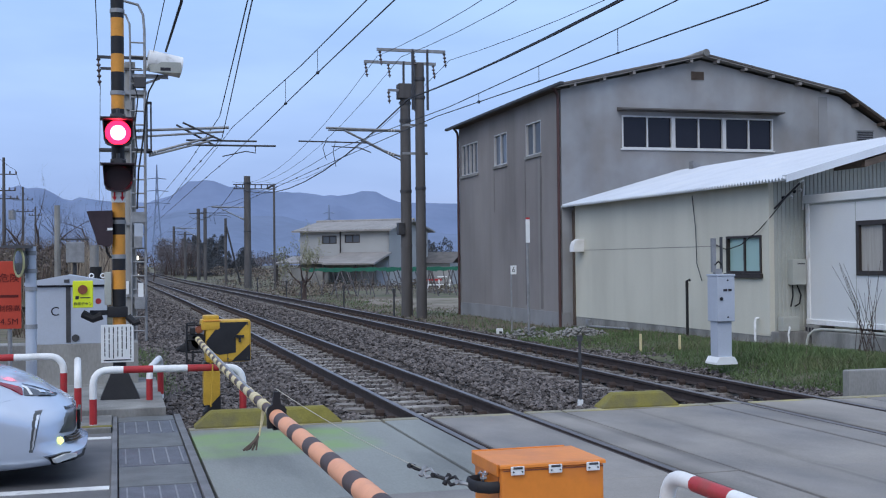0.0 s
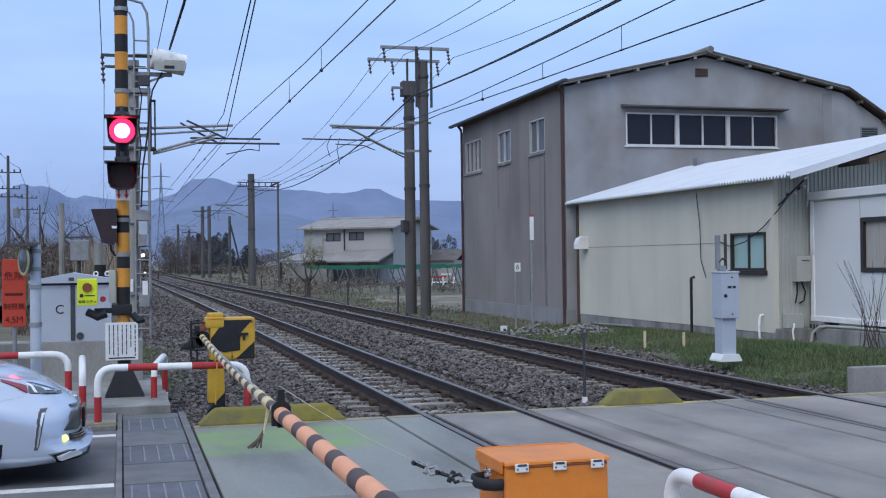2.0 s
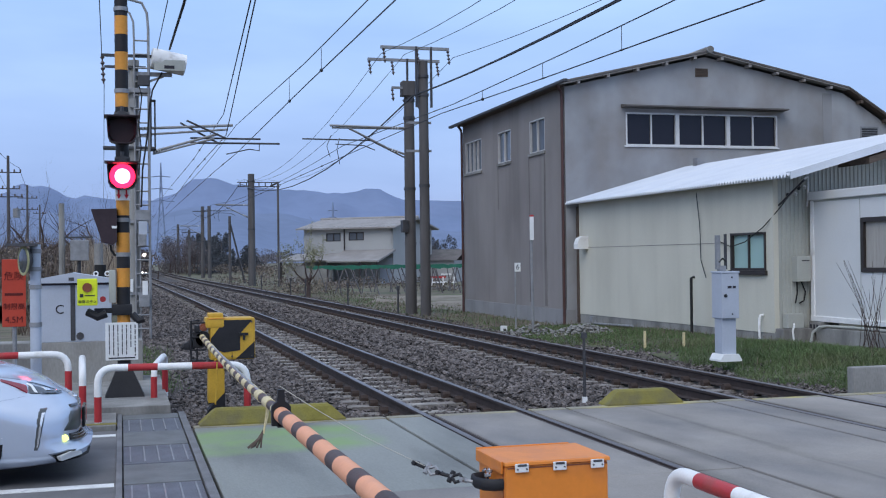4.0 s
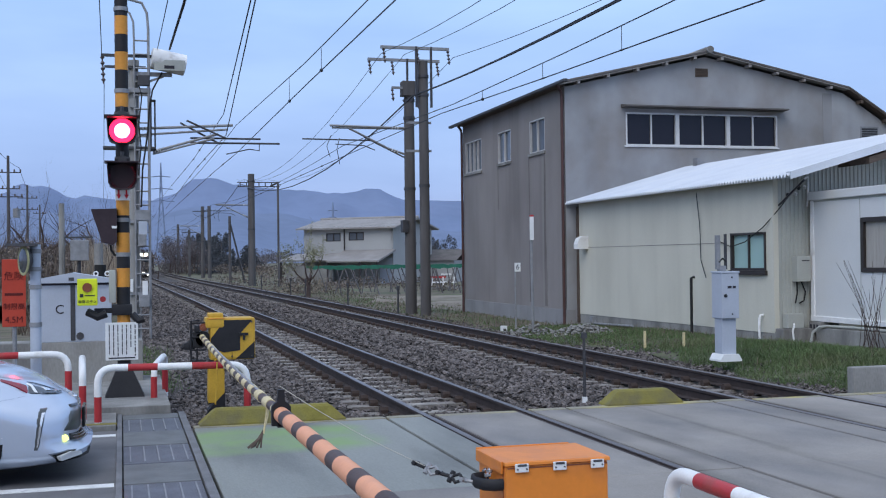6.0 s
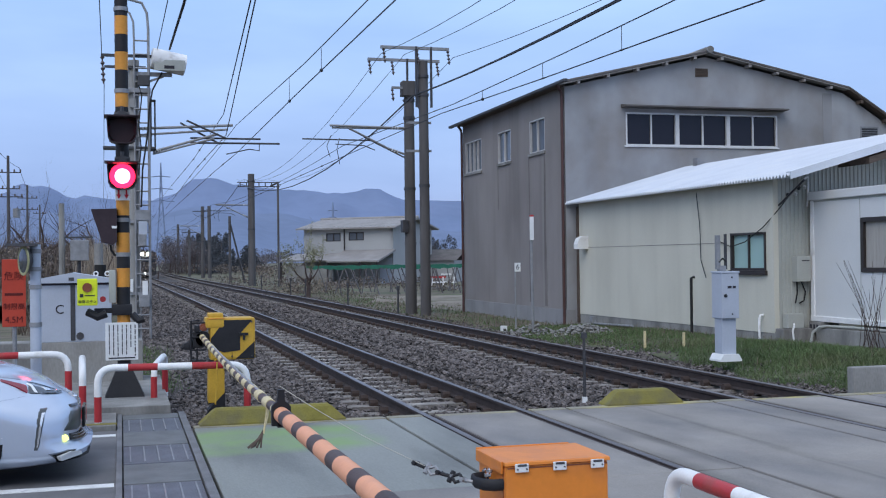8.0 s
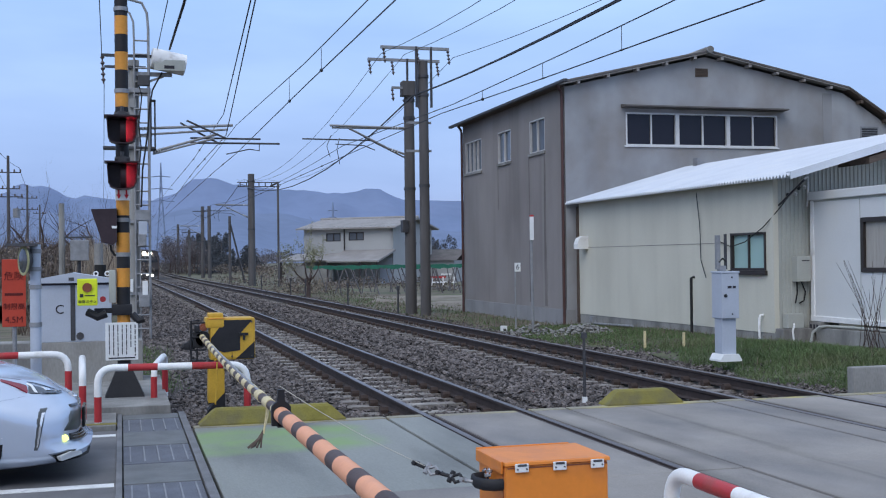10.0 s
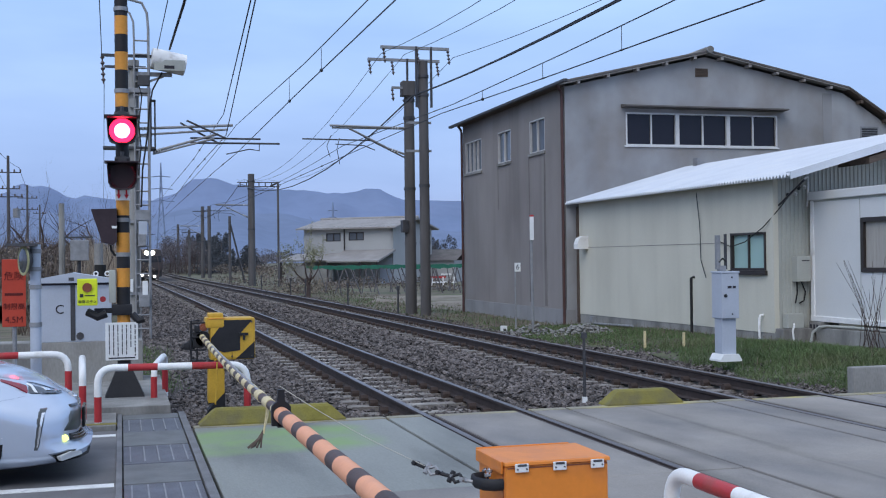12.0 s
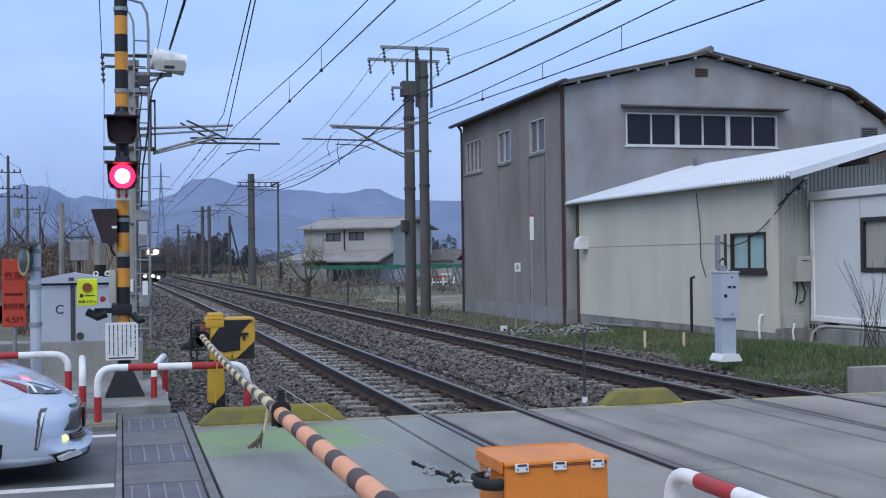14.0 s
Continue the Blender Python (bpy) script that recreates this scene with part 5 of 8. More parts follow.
    part("button", Shape().disc((-0.415, -0.245, 1.415), (0, 1, 0), 0.055, 0.03, 20), M["rust_button"], e, "round rust-red button", smooth=True)
    part("caption", writing("非常ボタン", 0.043), None, e, at=pose(-0.415, -0.2425, 1.245)).data.materials.append(M["ink"])
    part("small_print", Shape().box(-0.50, -0.46, -0.243, -0.24, 1.30, 1.34).box(-0.445, -0.33, -0.243, -0.24, 1.312, 1.325), M["ink"], e)
    part("bracket", Shape().box(-0.34, -0.06, -0.1, -0.04, 1.10, 1.16).tube([(-0.42, -0.08, 1.12), (-0.3, -0.12, 1.06), (-0.2, -0.12, 1.10)], 0.05, 8), M["black"], b, smooth=True)
    part("pole_clamp", Shape().box(-0.14, 0.10, -0.12, 0.1, 1.07, 1.20, c=0.02).tube([(0.1, -0.08, 1.08), (0.17, -0.1, 1.0), (0.24, -0.1, 1.02)], 0.045, 8), M["black"], b, smooth=True)
    part("side_box", Shape().box(-0.17, -0.09, -0.08, 0.06, 1.22, 1.62, c=0.012), M["sheet_grey"], b)
    part("red_lamp", Shape().disc((-0.24, -0.10, 1.27), (0, 1, 0), 0.035, 0.05, 14), M["red"], b, smooth=True)
    # notice board
    n = part("notice_board", Shape().box(-0.215, 0.165, -0.125, -0.11, 0.53, 0.985, c=0.006), M["sign_white"], b, "white notice board with columns of small print")
    rnd = random.Random(6)
    for k in range(7):
        x = -0.17 + k * 0.05
        z = 0.955
        while z > 0.60:
            h = rnd.uniform(0.02, 0.09)
            part("print_line", Shape().box(x - 0.006, x + 0.006, -0.1275, -0.1255, max(0.58, z - h), z), M["ink"], n)
            z -= h + 0.012
            if rnd.random() < 0.12 and z < 0.75:
                break
    part("print_line", Shape().box(-0.18, 0.13, -0.1275, -0.1255, 0.55, 0.565), M["ink"], n)


def guard(name, pts, at, marks, label):
    """A bent tube barrier in red and white lengths."""
    b = thing(name, at, label, "guard rail", "guard rails")
    pts = [Vector(p) for p in pts]
    path = [pts[0]]
    for i in range(1, len(pts) - 1):
        a, c, d = pts[i - 1], pts[i], pts[i + 1]
        r = min(0.17, (a - c).length * 0.45, (d - c).length * 0.45)
        p, q = c + (a - c).normalized() * r, c + (d - c).normalized() * r
        path += [(1 - t) ** 2 * p + 2 * t * (1 - t) * c + t * t * q for t in [k / 6 for k in range(7)]]
    path.append(pts[-1])
    lens = [0]
    for p, q in zip(path, path[1:]):
        lens.append(lens[-1] + (q - p).length)
    def at_len(s):
        for k in range(len(path) - 1):
            if s <= lens[k + 1] + 1e-9:
                return path[k].lerp(path[k + 1], (s - lens[k]) / max(1e-9, lens[k + 1] - lens[k]))
        return path[-1]
    edges = [0.0] + [m * lens[-1] for m in marks] + [lens[-1]]
    for k in range(len(edges) - 1):
        a, c = edges[k], edges[k + 1]
        mid = [at_len(a)] + [p for p, l in zip(path, lens) if a + 1e-4 < l < c - 1e-4] + [at_len(c)]
        part("tube_length", Shape().tube(mid, 0.038, 14), M["white"] if k % 2 == 0 else M["red"], b, "red band" if k % 2 else "", smooth=True)
    return b


def guards():
    guard("guard_rail", [(0, 0, 0), (0, 0, 0.612), (1.54, 0.02, 0.595), (1.54, 0.02, 0)], (-0.25, 12.45, 0), (0.02, 0.12, 0.325, 0.44, 0.575, 0.70, 0.86, 0.97), "red and white bent-tube guard rail before the signal")
    guard("guard_rail", [(0, 0, 0), (0, 0, 0.70), (-3.0, 0, 0.70), (-3.0, 0, 0)], (-0.58, 13.4, 0.0), (0.02, 0.12, 0.27, 0.35, 0.5, 0.62, 0.75, 0.9), "red and white bent-tube guard rail beside the road")
    guard("guard_rail", [(0, 0, 0), (0, 0, 0.61), (-0.042, 1.3, 0.61), (-0.042, 1.3, 0)], (-0.41, 12.75, 0.0), (0.02, 0.17, 0.80, 0.98), "red and white guard rail set end-on to the road")
    guard("guard_rail", [(0, 0, 0), (0, 0, 0.46), (0.16, 0.9, 0.53), (0.16, 0.9, 0)], (0.36, 14.15, 0.0), (0.01, 0.19, 0.80, 0.97), "short red and white guard rail by the signal")
    guard("guard_rail", [(0, 0, 0), (0, 0, 0.665), (0.01, -2.2, 0.665), (0.01, -2.2, 0)], (2.55, 5.06, 0.0), (0.260, 0.360, 0.50, 0.62, 0.75, 0.9), "red and white guard rail at the near edge of the crossing")


def barrier_machine(at, rz, label):
    b = thing("barrier_machine", at, label, "barrier machine", "barrier machines", rz=rz)
    s = Shape().box(-0.08, 0.10, -0.10, 0.10, 0.18, 0.60, c=0.01)
    part("post", s, M["yellow"], b, "yellow post")
    part("post_band", Shape().prism([(-0.084, 0.0), (-0.084, 0.10), (0.104, 0.30), (0.104, 0.0)], -0.104, 0.104), M["black"], b, "black slanting foot")
    part("collar", Shape().box(-0.075, 0.095, -0.095, 0.095, 0.595, 0.67, c=0.01), M["steel_dark"], b)
    h = part("housing", Shape().box(-0.06, 0.44, -0.16, 0.16, 0.66, 1.13, c=0.03), M["yellow"], b, "yellow and black drive housing")
    part("black_stripe", Shape().prism([(-0.055, 0.80), (-0.055, 0.90), (0.04, 1.02), (0.09, 1.105), (0.41, 1.105), (0.27, 0.95), (0.27, 0.765), (0.09, 0.745)], -0.1645, -0.1605), M["black"], h)
    part("black_stripe", Shape().prism([(0.22, 0.67), (0.43, 0.86), (0.43, 0.67)], -0.1645, -0.1605), M["black"], h)
    part("latch", Shape().box(0.26, 0.36, -0.18, -0.16, 0.93, 0.96).box(0.30, 0.325, -0.185, -0.16, 0.88, 0.96), M["black"], h)
    part("top_motor", Shape().box(-0.11, 0.10, -0.17, 0.10, 1.02, 1.14, c=0.025).box(-0.08, 0.09, -0.15, 0.08, 1.13, 1.185, c=0.02), M["yellow"], h, "yellow drive cover", smooth=True)
    part("cover_rim", Shape().box(-0.085, 0.105, -0.178, 0.085, 1.118, 1.132, c=0.004), M["orange_band"], h)
    part("drive_drum", Shape().tube([(-0.13, -0.15, 1.03), (-0.13, 0.02, 1.03)], 0.042, 14).tube([(-0.13, -0.165, 1.03), (-0.13, -0.15, 1.03)], 0.02, 10), M["rust_button"], h, smooth=True)
    for x, z in ((0.02, 0.70), (0.18, 0.70), (0.40, 1.08), (0.40, 0.70)):
        part("bolt", Shape().disc((x, -0.163, z), (0, 1, 0), 0.010, 0.012, 6), M["steel_dark"], h)
    part("door_seam", Shape().box(0.177, 0.183, -0.1625, -0.1595, 0.67, 0.78), M["black"], h)
    g = Shape().tube([(-0.13, -0.12, 0.90), (-0.13, 0.12, 0.90)], 0.085, 12)
    for z in (0.66, 0.78, 0.92, 1.08):
        g.tube([(-0.26, -0.12, z), (-0.10, -0.12, z)], 0.011, 6)
    g.tube([(-0.26, -0.12, 0.63), (-0.27, -0.12, 0.80), (-0.26, -0.12, 1.10), (-0.17, -0.12, 1.11)], 0.012, 6).tube([(-0.20, -0.13, 0.63), (-0.20, -0.13, 0.80)], 0.010, 6)
    g.box(-0.25, -0.12, -0.12, -0.03, 0.80, 0.98, c=0.02).tube([(-0.37, -0.08, 0.80), (-0.27, -0.06, 0.86), (-0.16, -0.05, 0.92)], [0.02, 0.03, 0.03], 8)
    g.box(-0.34, -0.22, -0.10, -0.04, 0.78, 0.86, c=0.015).box(-0.23, -0.17, -0.14, -0.06, 0.98, 1.05, c=0.01).tube([(-0.26, -0.12, 0.64), (-0.02, -0.12, 0.63)], 0.010, 6)
    part("arm_hub", g, M["black"], b, "black arm hub with guards", smooth=True)
    return b


def barriers():
    far_machine = barrier_machine((1.0, 13.15, -0.055), 0, "yellow and black barrier machine on its post, its arm lowered")
    near_machine = barrier_machine((0.70, 0.35, 0.0), 180, "yellow and black barrier machine with a stout lowered arm")
    # slender far boom, wound with cream and black tape
    p, q = Vector((0.855, 13.0, 0.87)), Vector((0.85, 6.25, 0.85))
    far = part("arm", Shape().tube([(0, 0, 0), q - p], 0.012, 8), M["steel"], far_machine, "slender arm wound in cream and black bands", at=Matrix.Translation(p - Vector((1.0, 13.15, -0.055))))
    n = 32
    rnd = random.Random(9)
    for k in range(n):
        a, c = (q - p) * (k / n), (q - p) * ((k + 1) / n)
        dip = lambda t: Vector((0, 0, -0.03 * 4 * t * (1 - t)))
        r = 0.026 + 0.003 * k / n + (0.004 if k % 2 == 0 else 0) + rnd.uniform(0, 0.003)
        s = Shape().tube([a + dip(k / n), c + dip((k + 1) / n)], r, 12)
        part("band", s, M["cream"] if k % 2 == 0 else M["black_brown"], far, smooth=True)
    # loose strap ends and a worn tassel
    part("strap", Shape().tube([(0, -5.95, 0.0), (-0.015, -5.95, -0.12), (-0.03, -5.96, -0.22)], 0.006, 5).tube([(0.015, -5.9, 0.0), (0.0, -5.9, -0.13), (-0.03, -5.92, -0.22)], 0.006, 5), M["cream"], far)
    t = Shape()
    for k in range(14):
        dx, dy = rnd.uniform(-0.035, 0.02), rnd.uniform(-0.03, 0.03)
        t.tube([(-0.03, -5.95, -0.20), (-0.05 + dx * 0.4, -5.95 + dy, -0.25), (-0.075 + dx * 1.6, -5.95 + dy * 1.4, -0.30)], 0.005, 5)
    part("tassel", t, M["wood_dark"], far, "frayed dark tassel")
    # stout near boom
    p, q = Vector((0.825, 6.22, 0.87)), Vector((0.88, 0.45, 0.90))
    near = part("arm", Shape().tube([(0, 0, 0), q - p], 0.02, 8), M["steel"], near_machine, "stout arm in faded orange and brown bands", at=pose(0.70, 0.35, 0, 0, 0, 180).inverted() @ Matrix.Translation(p))
    pos, k = 0.0, 0
    total = (q - p).length
    while pos < total - 0.01:
        step = 0.29 if k % 2 == 0 else 0.165
        if k == 0:
            step = 0.16
        e = min(total, pos + step)
        d = (q - p).normalized()
        part("band", Shape().tube([d * pos, d * e], 0.0425, 20), M["peach"] if k % 2 == 0 else M["black_brown"], near, smooth=True)
        pos, k = e, k + 1
    cl = Shape()
    cl.prism([(-0.052, -0.06), (-0.052, 0.04), (-0.042, 0.056), (-0.022, 0.07), (-0.016, 0.135), (0.016, 0.135), (0.022, 0.07), (0.042, 0.056), (0.052, 0.04), (0.052, -0.06)], 0.0, 0.035)
    cl.tube([(0, -0.02, 0), (0, 0.16, 0)], 0.040, 16).box(-0.02, 0.02, 0.0, 0.12, -0.07, -0.03)
    part("end_clamp", cl, M["black"], near, "black end clamp", smooth=True)
    # light rope from the clamp to the orange box
    a, c = Vector((0.825, 6.25, 1.02)), Vector((1.28, 4.91, 0.79))
    s = Shape().tube([v - a for v in sag(a, c, 0.02)], 0.002, 5)
    single("tether_rope", s, M["cord"], "thin pale rope tied between the barrier arm and the orange box", "rope", at=Matrix.Translation(a))


def yellow_cord():
    a, c = Vector((0.967, 12.40, 0.637)), Vector((0.945, 12.40, 0.189))
    s = Shape().tube([v - a for v in (a, a.lerp(c, 0.5) + Vector((0.004, 0, 0)), c)], 0.008, 6).tube([(-0.02, 0.04, 0.01), (0.0, -0.005, 0.03), (0.02, 0.04, 0.01)], 0.008, 6)
    single("cord", s, M["yellow"], "thin yellow cord hanging from the guard rail", "cord", at=Matrix.Translation(a))


def orange_box():
    b = thing("orange_box", (1.77, 4.79, -0.014), "orange steel equipment box with white hinges on a post", "equipment box")
    body = part("body", Shape().box(-0.218, 0.250, -0.192, 0.19, 0.42, 0.836, c=0.012), M["orange"], b)
    lid = Shape().prism([(-0.200, 0.838), (-0.198, 0.849), (-0.190, 0.853), (0.196, 0.853), (0.198, 0.849), (0.198, 0.838)], -0.224, 0.256, "x")
    part("lid", lid, M["orange"], b, "flat overhanging lid")
    part("lid_lip", Shape().box(-0.228, 0.222, 0.192, 0.202, 0.80, 0.858, c=0.004), M["orange"], b, "raised back edge")
    part("lid_flange", Shape().box(-0.232, -0.222, -0.17, 0.19, 0.80, 0.853, c=0.004), M["orange"], b, "folded side edge")
    part("seam", Shape().box(-0.21, 0.245, -0.1945, -0.1915, 0.824, 0.829), M["rust_button"], body)
    part("seam", Shape().box(-0.2205, -0.2175, -0.16, 0.15, 0.55, 0.556).box(-0.2205, -0.2175, -0.162, -0.156, 0.45, 0.80), M["rust_button"], body)
    for x in (-0.150, 0.021, 0.194):
        h = part("hinge", Shape().box(x - 0.030, x + 0.030, -0.209, -0.199, 0.810, 0.846, c=0.003), M["sign_white"], b, "white hinge plate")
        part("knuckle", Shape().tube([(x - 0.020, -0.209, 0.840), (x + 0.020, -0.209, 0.840)], 0.005, 8), M["steel_dark"], h)
        for dx in (-0.02, 0.02):
            part("screw", Shape().disc((x + dx, -0.211, 0.824), (0, 1, 0), 0.0035, 0.006, 8), M["steel_dark"], h)
    k = Shape().tube([(-0.21, -0.16, 0.755), (-0.26, -0.16, 0.755), (-0.30, -0.13, 0.755), (-0.315, -0.07, 0.755), (-0.305, 0.0, 0.755), (-0.21, 0.04, 0.755)], 0.011, 8)
    k.v = [(x, y, 0.755 + (z - 0.755) * 2.3) for x, y, z in k.v]
    part("bracket", k, M["black"], b, "bent black strap", smooth=True)
    for x, y, z in ((-0.25, -0.07, 0.80), (-0.25, -0.01, 0.79), (-0.27, -0.11, 0.79)):
        part("bolt", Shape().tube([(x, y, z - 0.05), (x, y, z + 0.012)], 0.008, 8).disc((x, y, z), (0, 0, 1), 0.016, 0.012, 6), M["chrome"], b)
    prev = Vector((-0.31, -0.06, 0.752))
    for i in range(5):
        nxt = prev + Vector((-0.040, 0.052, 0.004 + 0.003 * i))
        mid = (prev + nxt) / 2
        side = Vector((0.012, 0.008, 0.016 if i % 2 else -0.004))
        part("shackle", Shape().tube([prev, mid + side, nxt], 0.008, 6).tube([prev, mid - side, nxt], 0.008, 6).tube([nxt - side * 1.2, nxt + side * 1.2], 0.012, 6), M["black"] if i % 3 else M["steel"], b, smooth=True)
        part("nut", Shape().disc(nxt, (0.3, -1, 0.2), 0.012, 0.02, 6), M["steel"], b)
        prev = nxt
    part("post", Shape().tube([(0, 0, 0.0), (0, 0, 0.42)], 0.05, 12).box(-0.12, 0.12, -0.12, 0.12, -0.002, 0.015), M["orange"], b, "orange support post")


def kerb_block(x0, x1):
    """A yellow concrete wheel stop with sloping ends."""
    w = x1 - x0
    s = Shape()
    vs = []
    for z, a, y0, y1 in ((0.0, 0.0, -0.13, 0.13), (0.02, 0.01, -0.13, 0.13), (0.15, 0.15, -0.075, 0.075), (0.17, 0.18, -0.05, 0.05)):
        vs += [(a, y0, z), (w - a, y0, z), (w - a, y1, z), (a, y1, z)]
    fs = [(3, 2, 1, 0), (12, 13, 14, 15)]
    for k in range(3):
        fs += [(k * 4 + i, k * 4 + (i + 1) % 4, k * 4 + 4 + (i + 1) % 4, k * 4 + 4 + i) for i in range(4)]
    s.add(vs, fs)
    single("kerb_block", s, M["yellow_kerb"], "worn yellow-painted concrete kerb block at the deck's edge", "kerb block", "kerb blocks", at=pose(x0, 12.22, 0.002))


def relay_cabinet():
    s = Shape().box(-12, 0.27, 16.3, 16.9, -0.3, 0.64, c=0.01)
    single("retaining_wall", s, M["concrete"], "low stained concrete wall behind the signal", "wall", kind="structure")
    b = thing("relay_cabinet", (-0.64, 16.6, 0.64), "pale blue-grey relay cabinet with a sloping roof on the concrete wall", "relay cabinet")
    part("body", Shape().box(-0.50, 0.50, -0.28, 0.35, 0.0, 0.82, c=0.01), M["cabinet"], b)
    part("roof", Shape().prism([(-0.56, 0.80), (-0.56, 0.84), (0.0, 0.94), (0.56, 0.84), (0.56, 0.80)], -0.34, 0.4), M["cabinet"], b, "low ridged roof")
    # ink strip paints the shade below the roof's edge
    part("painted_eave_shadow", Shape().box(-0.505, 0.505, -0.285, -0.279, 0.77, 0.80), M["ink"], b)
    part("door_gap", Shape().box(-0.03, 0.03, -0.288, -0.279, 0.02, 0.77), M["steel_dark"], b)
    part("maker_plate", Shape().box(-0.05, 0.02, -0.35, -0.34, 0.83, 0.875), M["steel_dark"], b)
    part("lock", Shape().disc((0.09, -0.285, 0.08), (0, 1, 0), 0.05, 0.02, 16), M["steel_dark"], b)
    part("letter", writing("C", 0.17), None, b, at=pose(-0.17, -0.2835, 0.44)).data.materials.append(M["ink"])
    for x in (-0.52, 0.30, 0.45):
        part("lifting_ring", Shape().tube([(x + 0.03 * math.cos(a), -0.2, 0.92 + 0.03 * math.sin(a)) for a in [k * math.pi / 4 for k in range(9)]], 0.009, 6), M["white"], b)


def road_signs():
    b = thing("mirror_post", (-0.93, 13.6, 0.0), "galvanised post with a round traffic mirror seen edge-on", "traffic mirror")
    part("post", Shape().tube([(0, 0, 0), (0.0, 0, 1.92)], 0.06, 14), M["cabinet"], b, smooth=True)
    for z in (1.0, 1.42, 1.62, 1.82):
        part("clamp", Shape().tube([(0, 0, z), (0, 0, z + 0.05)], 0.068, 14), M["steel"], b, smooth=True)
    m = part("mirror_shell", Shape().tube([(-0.03, -0.06, 1.74), (-0.075, -0.080, 1.74), (-0.11, -0.096, 1.74)], [0.04, 0.13, 0.16], 20), M["steel_dark"], b, "dark mirror shell", smooth=True)
    part("mirror_rim", Shape().tube([(-0.11, -0.096, 1.74), (-0.122, -0.1015, 1.74)], [0.165, 0.165], 20), M["leaf_pale"], m, smooth=True)
    # dark face colour stands for the dark surroundings the mirror reflects
    part("mirror_face", Shape().tube([(-0.1225, -0.1017, 1.74), (-0.126, -0.1032, 1.74)], [0.135, 0.12], 20), M["lens"], m, smooth=True)
    part("hood", Shape().prism([(-0.30, 1.90), (-0.28, 1.93), (0.03, 1.93), (0.03, 1.90)], -0.25, 0.08), M["steel_dark"], b)
    r = thing("warning_banner", (-1.20, 14.1, 0.0), "upright red-orange height warning banner on a post", "warning sign")
    part("post", Shape().tube([(-0.0, 0.05, 0), (0.0, 0.05, 1.75)], 0.025, 8), M["steel"], r, smooth=True)
    p = part("panel", Shape().box(-0.13, 0.13, 0.0, 0.02, 0.98, 1.76, c=0.006), M["sign_red"], r, "red-orange panel with dark writing")
    for txt, z, size in (("危険", 1.56, 0.11), ("制限高", 1.21, 0.08), ("4.5M", 1.06, 0.10)):
        part("writing", writing(txt, size), None, p, at=pose(0, -0.0025, z)).data.materials.append(M["ink_red"])
    part("small_print", Shape().box(-0.1, 0.1, -0.003, 0.0, 1.34, 1.37), M["ink_red"], p)


